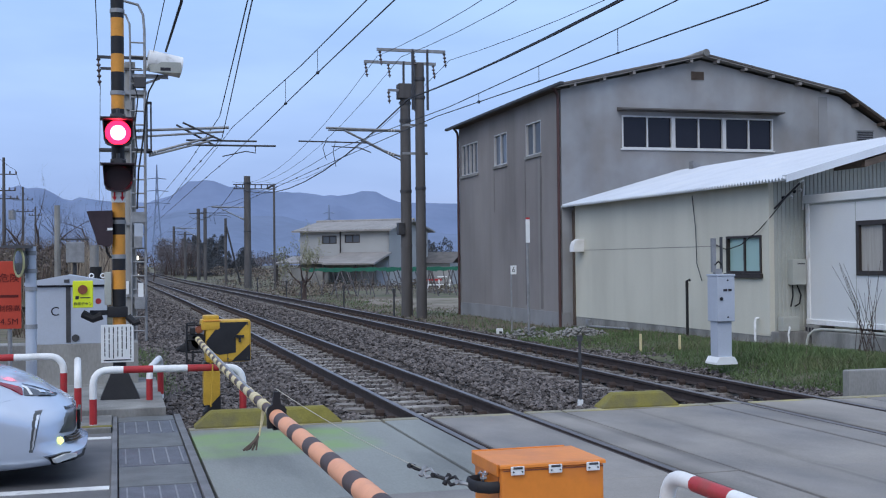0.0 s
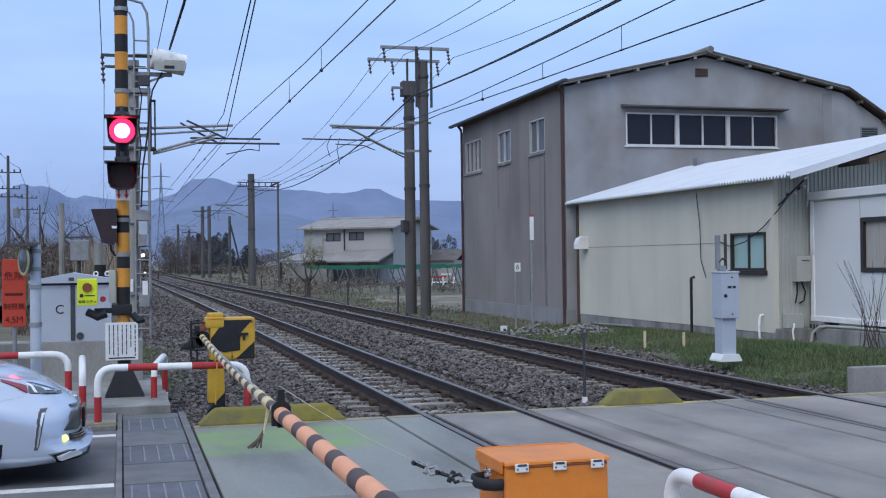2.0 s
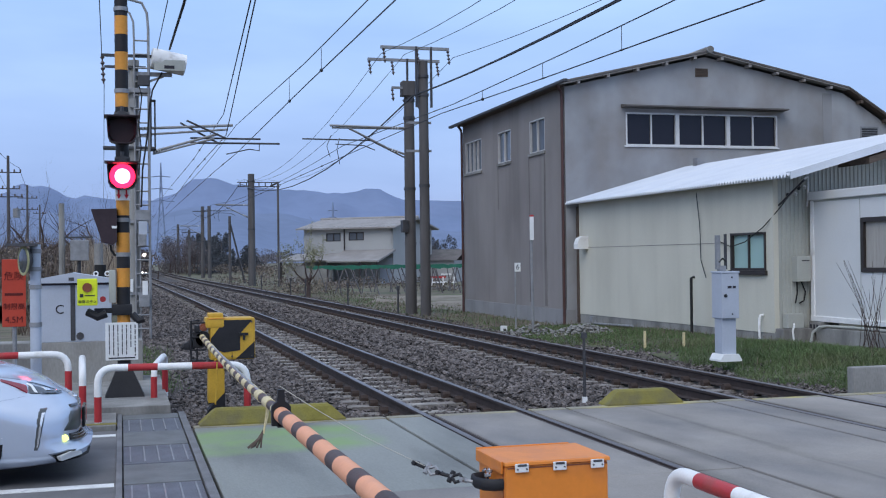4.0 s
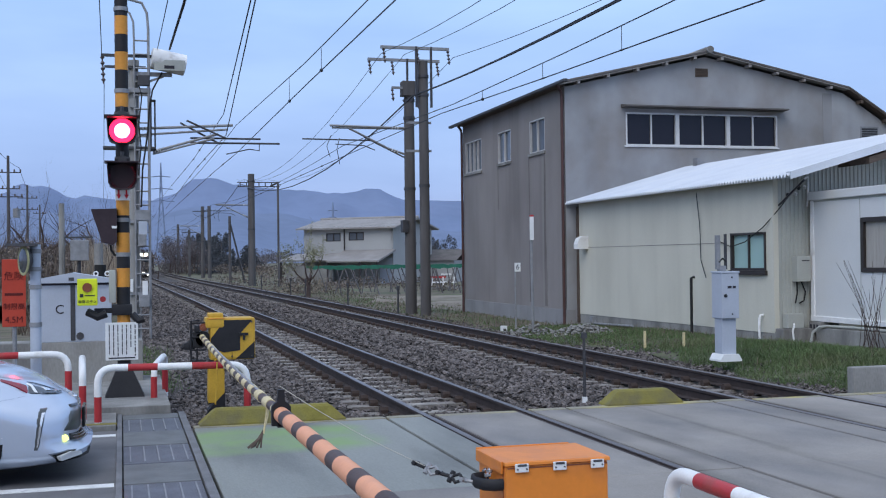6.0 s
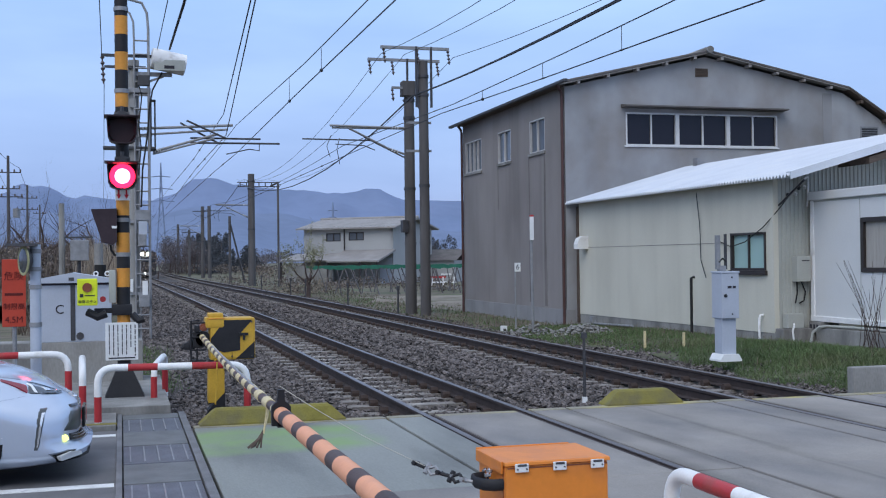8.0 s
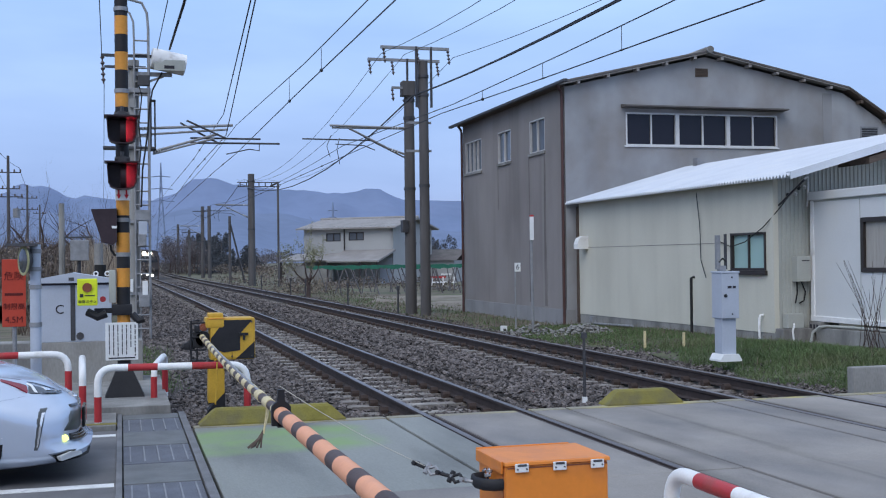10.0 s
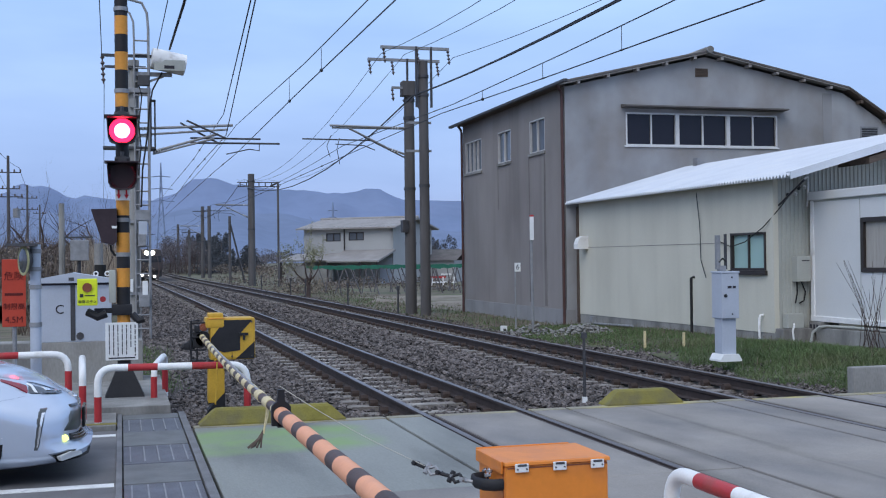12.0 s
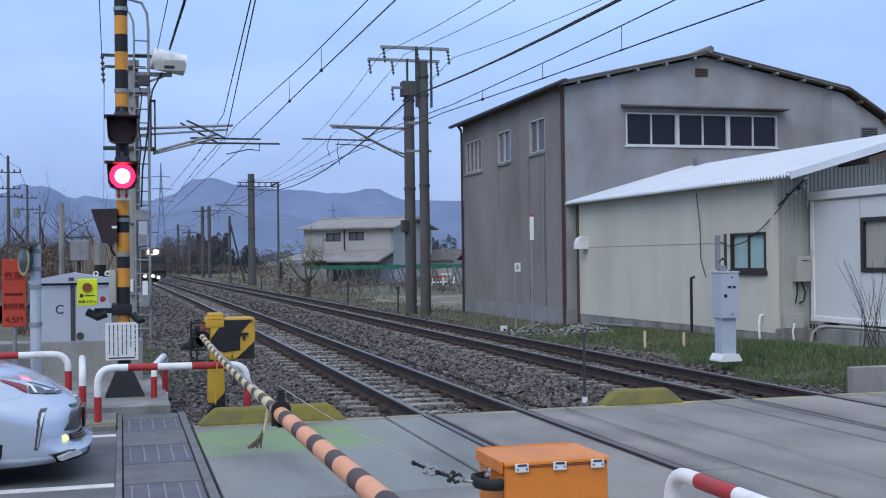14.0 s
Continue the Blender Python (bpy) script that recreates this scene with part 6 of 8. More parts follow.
def lineside():
    """Small posts, cabinets and marks along the second track."""
    b = thing("signal_cabinet", (9.535, 16.9, -0.02), "pale blue-grey lineside cabinet on a pedestal", "lineside cabinet")
    part("foot", Shape().prism([(-0.19, 0.0), (-0.19, 0.03), (-0.135, 0.12), (0.135, 0.12), (0.19, 0.03), (0.19, 0.0)], -0.19, 0.19), M["sign_white"], b, "pale concrete foot")
    part("pedestal", Shape().box(-0.13, 0.13, -0.12, 0.12, 0.10, 0.72, c=0.012), M["cabinet"], b)
    part("body", Shape().box(-0.158, 0.158, -0.18, 0.15, 0.70, 1.44, c=0.012), M["cabinet"], b)
    part("top_rim", Shape().box(-0.168, 0.168, -0.19, 0.16, 1.44, 1.47, c=0.006), M["cabinet"], b)
    part("handle", Shape().tube([(-0.09, -0.2, 1.07), (-0.09, -0.18, 1.07)], 0.028, 10), M["black"], b)
    part("lettering", Shape().box(-0.05, 0.02, -0.184, -0.18, 1.19, 1.23).box(0.04, 0.10, -0.184, -0.18, 1.19, 1.23), M["ink"], b)
    part("keyhole", Shape().disc((0.03, -0.182, 1.37), (0, 1, 0), 0.016, 0.008, 8).disc((0.03, -0.182, 0.77), (0, 1, 0), 0.014, 0.008, 8), M["ink"], b)
    part("aerial", Shape().box(-0.14, -0.07, 0.0, 0.06, 1.5, 2.06), M["steel"], b)
    part("aerial", Shape().box(0.02, 0.05, 0.0, 0.05, 1.5, 2.08), M["steel_dark"], b)
    part("bracket", Shape().box(-0.1, 0.02, -0.02, 0.06, 1.47, 1.56), M["steel"], b)
    part("cable", Shape().tube([(-0.1, 0.0, 1.62), (-0.02, 0.02, 1.68), (0.03, 0.0, 1.62)], 0.014, 6), M["rubber"], b)
    s = Shape().tube([(0, 0, -0.3), (0, 0, 0.72)], 0.020, 8).box(-0.032, 0.032, -0.02, 0.02, 0.68, 0.75).box(-0.03, 0.03, -0.02, 0.02, -0.25, -0.06, slot=1)
    single("marker_post", s, [M["steel_dark"], M["white"]], "thin dark marker post in the ballast", "marker post", "marker posts", at=pose(5.62, 13.5, 0))
    for x, y in ((9.38, 39.4), (8.97, 46.6), (9.25, 59.7), (8.95, 76.7), (8.8, 62.0)):
        s = Shape().tube([(0, 0, -0.3), (0, 0, 0.72)], 0.034, 8).box(-0.055, 0.055, -0.04, 0.04, 0.62, 0.78, c=0.01)
        single("marker_post", s, M["steel_dark"], "thin dark marker post in the ballast", "marker post", "marker posts", at=pose(x, y, 0))
    b = thing("number_post", (10.3, 29.5, -0.1), "thin post with a small white number plate", "track sign")
    part("post", Shape().tube([(0, 0, -0.2), (0, 0, 1.45)], 0.025, 8), M["steel"], b, smooth=True)
    p = part("plate", Shape().box(-0.03, 0.14, -0.045, -0.03, 1.44, 1.68, c=0.005), M["sign_white"], b)
    part("numeral", writing("6", 0.20), None, p, at=pose(0.055, -0.0475, 1.56)).data.materials.append(M["ink"])
    b = thing("kilometre_post", (10.0, 27.4, -0.2), "grey post with a red-topped white plate", "track sign")
    part("post", Shape().tube([(0.03, 0, -0.2), (0, 0, 2.95)], 0.036, 10), M["steel"], b, smooth=True)
    part("plate", Shape().box(-0.05, 0.06, -0.06, -0.047, 2.36, 2.95, c=0.005), M["sign_white"], b, "white plate")
    part("plate_tip", Shape().box(-0.05, 0.06, -0.062, -0.048, 2.955, 3.0), M["red"], b, "red tip")
    s = Shape().tube([(0, 0, -0.3), (0, 0, 1.12), (0.08, 0, 1.14)], 0.035, 8)
    single("black_pipe", s, M["rubber"], "upright black pipe before the workshop wall", "pipe", at=pose(12.65, 23.95, 0.08))
    for x, y in ((10.1, 21.1), (10.6, 20.4)):
        s = Shape().box(-0.022, 0.022, -0.022, 0.022, -0.4, 0.21, c=0.006)
        single("wooden_stake", s, M["cream"], "short pale wooden survey stake in the grass", "stake", "survey stakes", at=pose(x, y, 0.0))
    s = Shape().box(-0.09, 0.09, -0.03, 0.03, 0.0, 0.16, c=0.01).box(-0.02, 0.06, -0.034, -0.03, 0.0, 0.08, slot=1)
    single("ground_marker", s, [M["sign_white"], M["ink"]], "small white marker stone in the verge", "marker", at=pose(9.85, 29.2, -0.26))
    s = Shape().box(0, 1.6, 0, 0.14, -0.5, 0.27, c=0.02)
    single("concrete_block", s, M["concrete"], "square stained concrete block at the deck's edge", "concrete block", at=pose(8.77, 12.4, 0.02))
    s = Shape().tube([(0, 0, 0.0), (0.0, -2.6, 0.06)], 0.03, 8).box(-0.06, 0.06, -0.1, 0.1, 0, 0.2, c=0.02)
    single("fallen_pipe", s, M["steel"], "grey pipe lying in the grass along the workshop", "pipe", at=pose(12.6, 29.6, -0.13))
    rnd = random.Random(12)
    for cx, cy, n in ((10.1, 27.6, 16), (11.0, 26.3, 40)):
        s = Shape()
        for k in range(n * 12):
            x, y, r = rnd.gauss(0, 0.36), rnd.gauss(0, 0.60), rnd.uniform(0.02, 0.065)
            z = max(0.0, 0.30 - 0.34 * math.hypot(x, y * 0.6)) * rnd.random()
            j = lambda: rnd.uniform(0.6, 1.3) * r
            s.add([(x + j(), y, z), (x - j(), y, z), (x, y + j(), z), (x, y - j(), z), (x, y, z + j() * 0.8), (x, y, z - j())], [(0, 2, 4), (2, 1, 4), (1, 3, 4), (3, 0, 4), (2, 0, 5), (1, 2, 5), (3, 1, 5), (0, 3, 5)])
        tagged(single("rubble_heap", s, M["concrete"], "small heap of pale broken stone in the grass", "rubble", at=pose(cx, cy, lift(cx, cy) - 0.02)), kind="stuff")


# ---------------------------------------------------------------- car
M["car_silver"] = mat("silver_car_paint", (0.50, 0.56, 0.66), 0.16, metal=0.35, spec=0.9, var=0.03, scale=2, fine=200, bump=0.0)
M["car_dark"] = mat("dark_grey_plastic", (0.07, 0.078, 0.082), 0.3, var=0.1, bump=0.0)
M["car_glass"] = glass("car_glass", (0.02, 0.025, 0.03), 0.03)
M["lens"] = glass("smoked_lamp_lens", (0.06, 0.065, 0.075), 0.06)
M["reflector"] = mat("lamp_reflector", (0.75, 0.77, 0.80), 0.15, metal=0.7, var=0.05, bump=0)
M["reflect_red"] = glass("dark_red_reflection", (0.22, 0.016, 0.03), 0.15)
M["car_black"] = mat("gloss_black_plastic", (0.012, 0.012, 0.014), 0.2, var=0.1, bump=0.0)

# height, nose, tail, half width
CAR = [(0.13, -0.30, -4.25, 0.78), (0.16, -0.07, -4.35, 0.83), (0.20, 0.015, -4.42, 0.855), (0.24, 0.02, -4.45, 0.865), (0.29, -0.05, -4.46, 0.872), (0.36, -0.08, -4.48, 0.878), (0.46, -0.072, -4.50, 0.88),
       (0.53, -0.078, -4.50, 0.88), (0.57, -0.105, -4.50, 0.88), (0.60, -0.145, -4.49, 0.88), (0.64, -0.20, -4.49, 0.878), (0.69, -0.275, -4.47, 0.872), (0.735, -0.335, -4.45, 0.862), (0.78, -0.42, -4.44, 0.85), (0.835, -0.54, -4.42, 0.835), (0.90, -0.75, -4.40, 0.81),
       (0.96, -1.05, -4.36, 0.78), (1.02, -1.28, -4.30, 0.755), (1.18, -1.80, -4.10, 0.70), (1.35, -2.22, -3.75, 0.62), (1.43, -2.55, -3.40, 0.56), (1.47, -2.85, -3.10, 0.45)]


def car_row(z):
    for a, b in zip(CAR, CAR[1:]):
        if a[0] <= z <= b[0]:
            t = (z - a[0]) / (b[0] - a[0])
            return [p + (q - p) * t for p, q in zip(a, b)]
    return list(CAR[-1])


def car_skin(z, s, off=0.0):
    """Point of the right flank and nose: s 0 at the middle of the nose, 1 where the corner ends, above 1 along the side."""
    _, xf, xr, w = car_row(z)
    k = min(1.0, max(0.0, (z - 0.45) / 0.25))
    k = k * k * (3 - 2 * k)
    turn, n = 0.46 + 0.44 * k, 3.2 - 0.9 * k
    if s <= 1:
        a = s * math.pi / 2
        x = xf - turn + turn * max(0.0, math.cos(a)) ** (2 / n) + off * math.cos(a)
        y = -w * math.sin(a) ** (2 / n) - off * math.sin(a)
    else:
        x, y = xf - turn - (s - 1), -w - off
    return Vector((x, y, z))


def car_patch(zs_of_s, s0, s1, off, n=14, m=5):
    """A piece laid over the skin, between two heights that change along it, with a rim to the skin."""
    s = Shape()
    g = []
    for i in range(n + 1):
        q = s0 + (s1 - s0) * i / n
        lo, hi = zs_of_s((i / n))
        for j in range(m + 1):
            edge = i in (0, n) or j in (0, m)
            g.append(car_skin(lo + (hi - lo) * j / m, q, -0.01 if edge else off))
    s.add(g, [(i * (m + 1) + j, (i + 1) * (m + 1) + j, (i + 1) * (m + 1) + j + 1, i * (m + 1) + j + 1) for i in range(n) for j in range(m)])
    return s


def car_quad(a, c, d, e, off, n=16, m=6):
    """A four-cornered piece on the skin: each corner is (height, place along the skin)."""
    s = Shape()
    g = []
    for i in range(n + 1):
        for j in range(m + 1):
            u, v = i / n, j / m
            z, q = [(a[k] * (1 - u) + c[k] * u) * (1 - v) + (e[k] * (1 - u) + d[k] * u) * v for k in (0, 1)]
            g.append(car_skin(z, q, -0.01 if i in (0, n) or j in (0, m) else off))
    s.add(g, [(i * (m + 1) + j, (i + 1) * (m + 1) + j, (i + 1) * (m + 1) + j + 1, i * (m + 1) + j + 1) for i in range(n) for j in range(m)])
    return s


def car_strip(rows, off, m=6):
    """A band on the skin, from row to row: height, and the two places along the skin between which it lies."""
    s = Shape()
    rows = [tuple(p + (q - p) * k / 4 for p, q in zip(u, v)) for u, v in zip(rows, rows[1:]) for k in range(4)] + [rows[-1]]
    n = len(rows) - 1
    g = []
    for i, (z, a, c) in enumerate(rows):
        for j in range(m + 1):
            g.append(car_skin(z, a + (c - a) * j / m, -0.006 if i in (0, n) or j in (0, m) else off))
    s.add(g, [(i * (m + 1) + j, (i + 1) * (m + 1) + j, (i + 1) * (m + 1) + j + 1, i * (m + 1) + j + 1) for i in range(n) for j in range(m)])
    return s


def car():
    b = thing("car", (-0.27, 10.16, 0.0), "silver hatchback waiting before the crossing with a lit fog lamp", "car")
    s = Shape()
    ring_n = None
    for z, xf, xr, w in CAR:
        half = [car_skin(z, k / 14) for k in range(15)]
        tail = [Vector((xr + 0.35 - 0.35 * math.cos(a), -w * math.cos(math.pi / 2 - a) ** 0.6 if a > 0 else 0, z)) for a in [math.pi / 2 * (1 - k / 6) for k in range(7)]]
        line = half + tail[:-1]
        line[-1] = Vector((xr, -w * 0.2, z))
        right = line
        leftside = [Vector((p.x, -p.y, p.z)) for p in right[1:][::-1]]
        ring = right + leftside
        ring_n = len(ring)
        s.v += [tuple(p) for p in ring]
    for j in range(len(CAR) - 1):
        glassy = 1.0 < CAR[j][0] and CAR[j + 1][0] < 1.40
        for k in range(ring_n):
            s.f.append((j * ring_n + k, j * ring_n + (k + 1) % ring_n, (j + 1) * ring_n + (k + 1) % ring_n, (j + 1) * ring_n + k))
            s.m.append(1 if glassy else 0)
    s.f += [tuple(range(ring_n))[::-1], tuple((len(CAR) - 1) * ring_n + k for k in range(ring_n))]
    s.m += [0, 0]
    part("body", s, [M["car_silver"], M["car_glass"]], b, "silver body", smooth=True)
    hl = part("headlamp", car_quad((0.652, 0.24), (0.674, 0.46), (0.758, 0.325), (0.636, 0.08), 0.010), M["lens"], b, "swept clear headlamp", smooth=True)
    # dark red piece paints a reflection on the rear of the lens
    part("lamp_red_reflection", car_quad((0.674, 0.45), (0.792, 0.475), (0.808, 0.43), (0.750, 0.345), 0.013), M["reflect_red"], hl, "dark red reflection laid on the rear of the lamp", smooth=True)
    part("lamp_chrome", car_quad((0.750, 0.300), (0.676, 0.36), (0.680, 0.40), (0.758, 0.325), 0.020, 10, 3), M["sign_white"], hl, "bright lamp band", smooth=True)
    part("lamp_chrome", car_quad((0.652, 0.20), (0.672, 0.36), (0.680, 0.35), (0.660, 0.19), 0.020, 12, 2), M["chrome"], hl, smooth=True)
    part("lamp_rim", car_quad((0.640, 0.075), (0.762, 0.30), (0.770, 0.29), (0.646, 0.07), 0.012, 16, 2), M["car_black"], hl, "thin black lamp edge", smooth=True)
    part("reflector", car_quad((0.672, 0.21), (0.684, 0.275), (0.722, 0.255), (0.700, 0.19), 0.018, 6, 6), M["reflector"], hl, smooth=True)
    part("reflector", car_quad((0.656, 0.13), (0.664, 0.17), (0.682, 0.14), (0.668, 0.11), 0.018, 4, 3), M["reflector"], hl, smooth=True)
    # bonnet shut line, fender crease and the sharp line under the lamp
    part("bonnet_gap", car_quad((0.772, 0.29), (0.905, 0.64), (0.909, 0.635), (0.776, 0.285), 0.004, 16, 2), M["car_black"], b)
    part("bumper_gap", car_quad((0.672, 0.46), (0.645, 0.80), (0.649, 0.80), (0.676, 0.46), 0.004, 12, 2), M["car_black"], b)
    part("front_fascia", car_quad((0.335, 0.0), (0.385, 0.575), (0.552, 0.315), (0.525, 0.0), 0.008), M["car_dark"], b, "dark grey nose panel", smooth=True)
    g = part("grille", car_quad((0.262, 0.0), (0.315, 0.46), (0.366, 0.43), (0.340, 0.0), 0.016), M["car_black"], b, "black lower grille", smooth=True)
    for z in (0.285, 0.305, 0.325):
        part("grille_slat", car_quad((z - 0.008, 0.0), (z + 0.028, 0.42), (z + 0.036, 0.42), (z, 0.0), 0.024, 10, 2), M["steel"], g)
    part("upper_slot", car_quad((0.532, 0.0), (0.552, 0.30), (0.576, 0.275), (0.552, 0.0), 0.012), M["car_black"], b, "black upper slot", smooth=True)
    part("slot_trim", car_quad((0.541, 0.0), (0.562, 0.28), (0.566, 0.28), (0.545, 0.0), 0.018, 10, 2), M["chrome"], b, smooth=True)
    part("badge_base", Shape().box(-0.125, -0.095, -0.06, 0.06, 0.555, 0.60, c=0.008), M["chrome"], b)
    part("number_plate", Shape().box(-0.06, -0.035, -0.17, 0.17, 0.345, 0.51, c=0.004), M["car_black"], b, "number plate seen edge-on")
    part("air_slot", car_strip([(0.272, 0.948, 0.916), (0.3, 0.916, 0.876), (0.33, 0.9, 0.848), (0.37, 0.88, 0.824), (0.41, 0.88, 0.816), (0.45, 0.88, 0.812), (0.48, 0.86, 0.788), (0.51, 0.812, 0.736), (0.535, 0.756, 0.684), (0.56, 0.684, 0.6), (0.585, 0.6, 0.508)], 0.004), M["car_dark"], b, "dark upright air slot", smooth=True)
    part("air_slot_blade", car_strip([(0.29, 0.908, 0.896), (0.33, 0.88, 0.86), (0.37, 0.86, 0.836), (0.41, 0.86, 0.832), (0.45, 0.856, 0.828), (0.48, 0.836, 0.804), (0.51, 0.788, 0.752), (0.535, 0.728, 0.696), (0.558, 0.66, 0.616)], 0.010), M["reflector"], b, "pale blade in the slot", smooth=True)
    part("fog_lamp", car_quad((0.306, 0.555), (0.318, 0.475), (0.366, 0.475), (0.366, 0.555), 0.020, 5, 4), M["fog_lamp"], b, "lit yellow-green fog lamp", smooth=True)
    # black splitter at the bumper's corner with a bright wedge in it
    rim = [(-0.248, -0.900, 0.241), (-0.117, -0.800, 0.258), (0.015, -0.420, 0.224), (-0.000, -0.420, 0.169), (-0.061, -0.640, 0.170), (-0.205, -0.800, 0.165)]
    lip = Shape().add(rim + [(x - 0.14, y + 0.16, z) for x, y, z in rim], [(0, 1, 2, 3, 4, 5), (11, 10, 9, 8, 7, 6)] + [(k, k + 6, (k + 1) % 6 + 6, (k + 1) % 6) for k in range(6)])
    lip = part("splitter", lip, M["car_black"], b, "black lip corner")
    rim = [(-0.201, -0.880, 0.221), (-0.116, -0.820, 0.248), (-0.046, -0.700, 0.231), (-0.041, -0.690, 0.205), (-0.182, -0.840, 0.182)]
    # plain white stands for the sky that this chrome trim reflects
    part("lower_chrome_shine", Shape().add(rim + [(x - 0.04, y + 0.03, z) for x, y, z in rim], [(0, 1, 2, 3, 4), (9, 8, 7, 6, 5)] + [(k, k + 5, (k + 1) % 5 + 5, (k + 1) % 5) for k in range(5)]), M["sign_white"], lip, "lower chrome trim, white for reflected sky")
    # white strip paints the highlight along the flank's crease
    part("crease_highlight", car_patch(lambda t: (0.384, 0.390), 0.97, 2.4, 0.006, 8, 2), M["sign_white"], b)
    part("sill_lip", car_quad((0.140, 1.0), (0.150, 1.7), (0.168, 1.7), (0.158, 1.0), 0.008, 8, 2), M["car_dark"], b)
    for x in (-0.98, -3.68):
        for y in (-0.80, 0.80):
            sg = -1 if y < 0 else 1
            w = part("wheel", Shape().tube([(x, y - 0.10 * sg, 0.31), (x, y + 0.085 * sg, 0.31)], 0.31, 28), M["rubber"], b, "black tyre on an alloy rim", smooth=True)
            part("rim", Shape().tube([(x, y + 0.07 * sg, 0.31), (x, y + 0.092 * sg, 0.31)], 0.21, 24), M["chrome"], w, smooth=True)
            part("arch", Shape().tube([(x, y - 0.1 * sg, 0.33), (x, y + 0.076 * sg, 0.33)], 0.37, 28), M["car_black"], b, smooth=True)
    for sg in (-1, 1):
        part("door_mirror", Shape().box(-1.75, -1.58, sg * 0.98 - 0.08, sg * 0.98 + 0.08, 0.93, 1.05, c=0.03).box(-1.68, -1.62, min(sg * 0.75, sg * 0.95), max(sg * 0.75, sg * 0.95), 0.94, 0.97), M["car_silver"], b, smooth=True)


# ---------------------------------------------------------------- train
M["train_red"] = mat("dark_red_train_paint", (0.055, 0.048, 0.050), 0.5, var=0.15, scale=1, fine=20, bump=0)
M["train_grey"] = mat("train_underframe", (0.05, 0.048, 0.05), 0.7, var=0.2, bump=0)


def locomotive():
    b = thing("locomotive", (NEAR, 200, 0), "dark red locomotive approaching with its headlamps lit", "train")
    s = Shape().prism([(-1.3, 0.9), (-1.33, 1.2), (-1.33, 2.3), (-1.15, 3.0), (-0.7, 3.12), (0.7, 3.12), (1.15, 3.0), (1.33, 2.3), (1.33, 1.2), (1.3, 0.9)], 0.2, 17.0)
    part("body", s, M["train_red"], b, "dark red body")
    part("nose", Shape().prism([(-1.29, 0.9), (-1.31, 1.7), (1.31, 1.7), (1.29, 0.9)], 0.0, 0.25), M["train_red"], b)
    for x0, x1 in ((-1.15, -0.06), (0.06, 1.15)):
        part("windscreen", Shape().box(x0, x1, 0.16, 0.22, 1.75, 2.42, c=0.02), M["car_glass"], b, "dark windscreen")
    part("number_band", Shape().box(-0.35, 0.35, 0.15, 0.2, 2.46, 2.56), M["sign_white"], b)
    part("underframe", Shape().box(-1.25, 1.25, 0.3, 16.8, 0.25, 0.9).box(-1.1, 1.1, -0.1, 0.3, 0.15, 0.55), M["train_grey"], b)
    for x in (-0.32, 0.32):
        h = part("headlamp", Shape().disc((x, 0.1, 2.76), (0, 1, 0), 0.19, 0.12, 16), M["headlamp"], b, "lit round headlamp", smooth=True)
        part("bezel", Shape().tube([(x, 0.12, 2.76), (x, 0.3, 2.76)], 0.23, 16), M["train_grey"], h)
    for x in (-0.75, 0.0, 0.52):
        part("marker_lamp", Shape().disc((x, -0.14, 0.28 + (0.14 if x < 0.3 else 0)), (0, 1, 0), 0.12, 0.08, 14), M["taillamp"], b, "lit lower lamp", smooth=True)
    for y in (2.5, 4.8, 8.0, 10.3, 13.0, 15.0):
        for x in (-HALF, HALF):
            part("wheel", Shape().disc((x, y, 0.43), (1, 0, 0), 0.43, 0.12, 18), M["train_grey"], b, smooth=True)
    part("pantograph", Shape().tube([(0, 8, 3.2), (0, 7, 4.0), (0, 8, 4.85)], 0.04, 6).tube([(-0.8, 8, 4.87), (0.8, 8, 4.87)], 0.04, 6), M["steel_dark"], b)
    return b


# ---------------------------------------------------------------- surroundings
def blades(s, rng, x0, x1, y0, y1, count, h0, h1, base, lean=0.35, wide=0.006):
    """Thin upright blades, each a narrow triangle pair."""
    for _ in range(count):
        x, y = rng.uniform(x0, x1), rng.uniform(y0, y1)
        z = base(x, y)
        if z is None:
            continue
        h, a = rng.uniform(h0, h1), rng.uniform(0, 6.28)
        dx, dy = math.cos(a) * wide, math.sin(a) * wide
        lx, ly = rng.uniform(-lean, lean) * h, rng.uniform(-lean, lean) * h
        s.add([(x - dx, y - dy, z - 0.02), (x + dx, y + dy, z - 0.02), (x + lx * 0.5 + dx * 0.7, y + ly * 0.5 + dy * 0.7, z + h * 0.6), (x + lx * 0.5 - dx * 0.7, y + ly * 0.5 - dy * 0.7, z + h * 0.6), (x + lx, y + ly, z + h)], [(0, 1, 2, 3), (3, 2, 4)])


def quick(name, s, material, label, category, kind="stuff"):
    me = bpy.data.meshes.new(name)
    me.from_pydata(s.v, [], s.f)
    me.materials.append(material)
    return tagged(new(name, me), label, category, kind=kind)


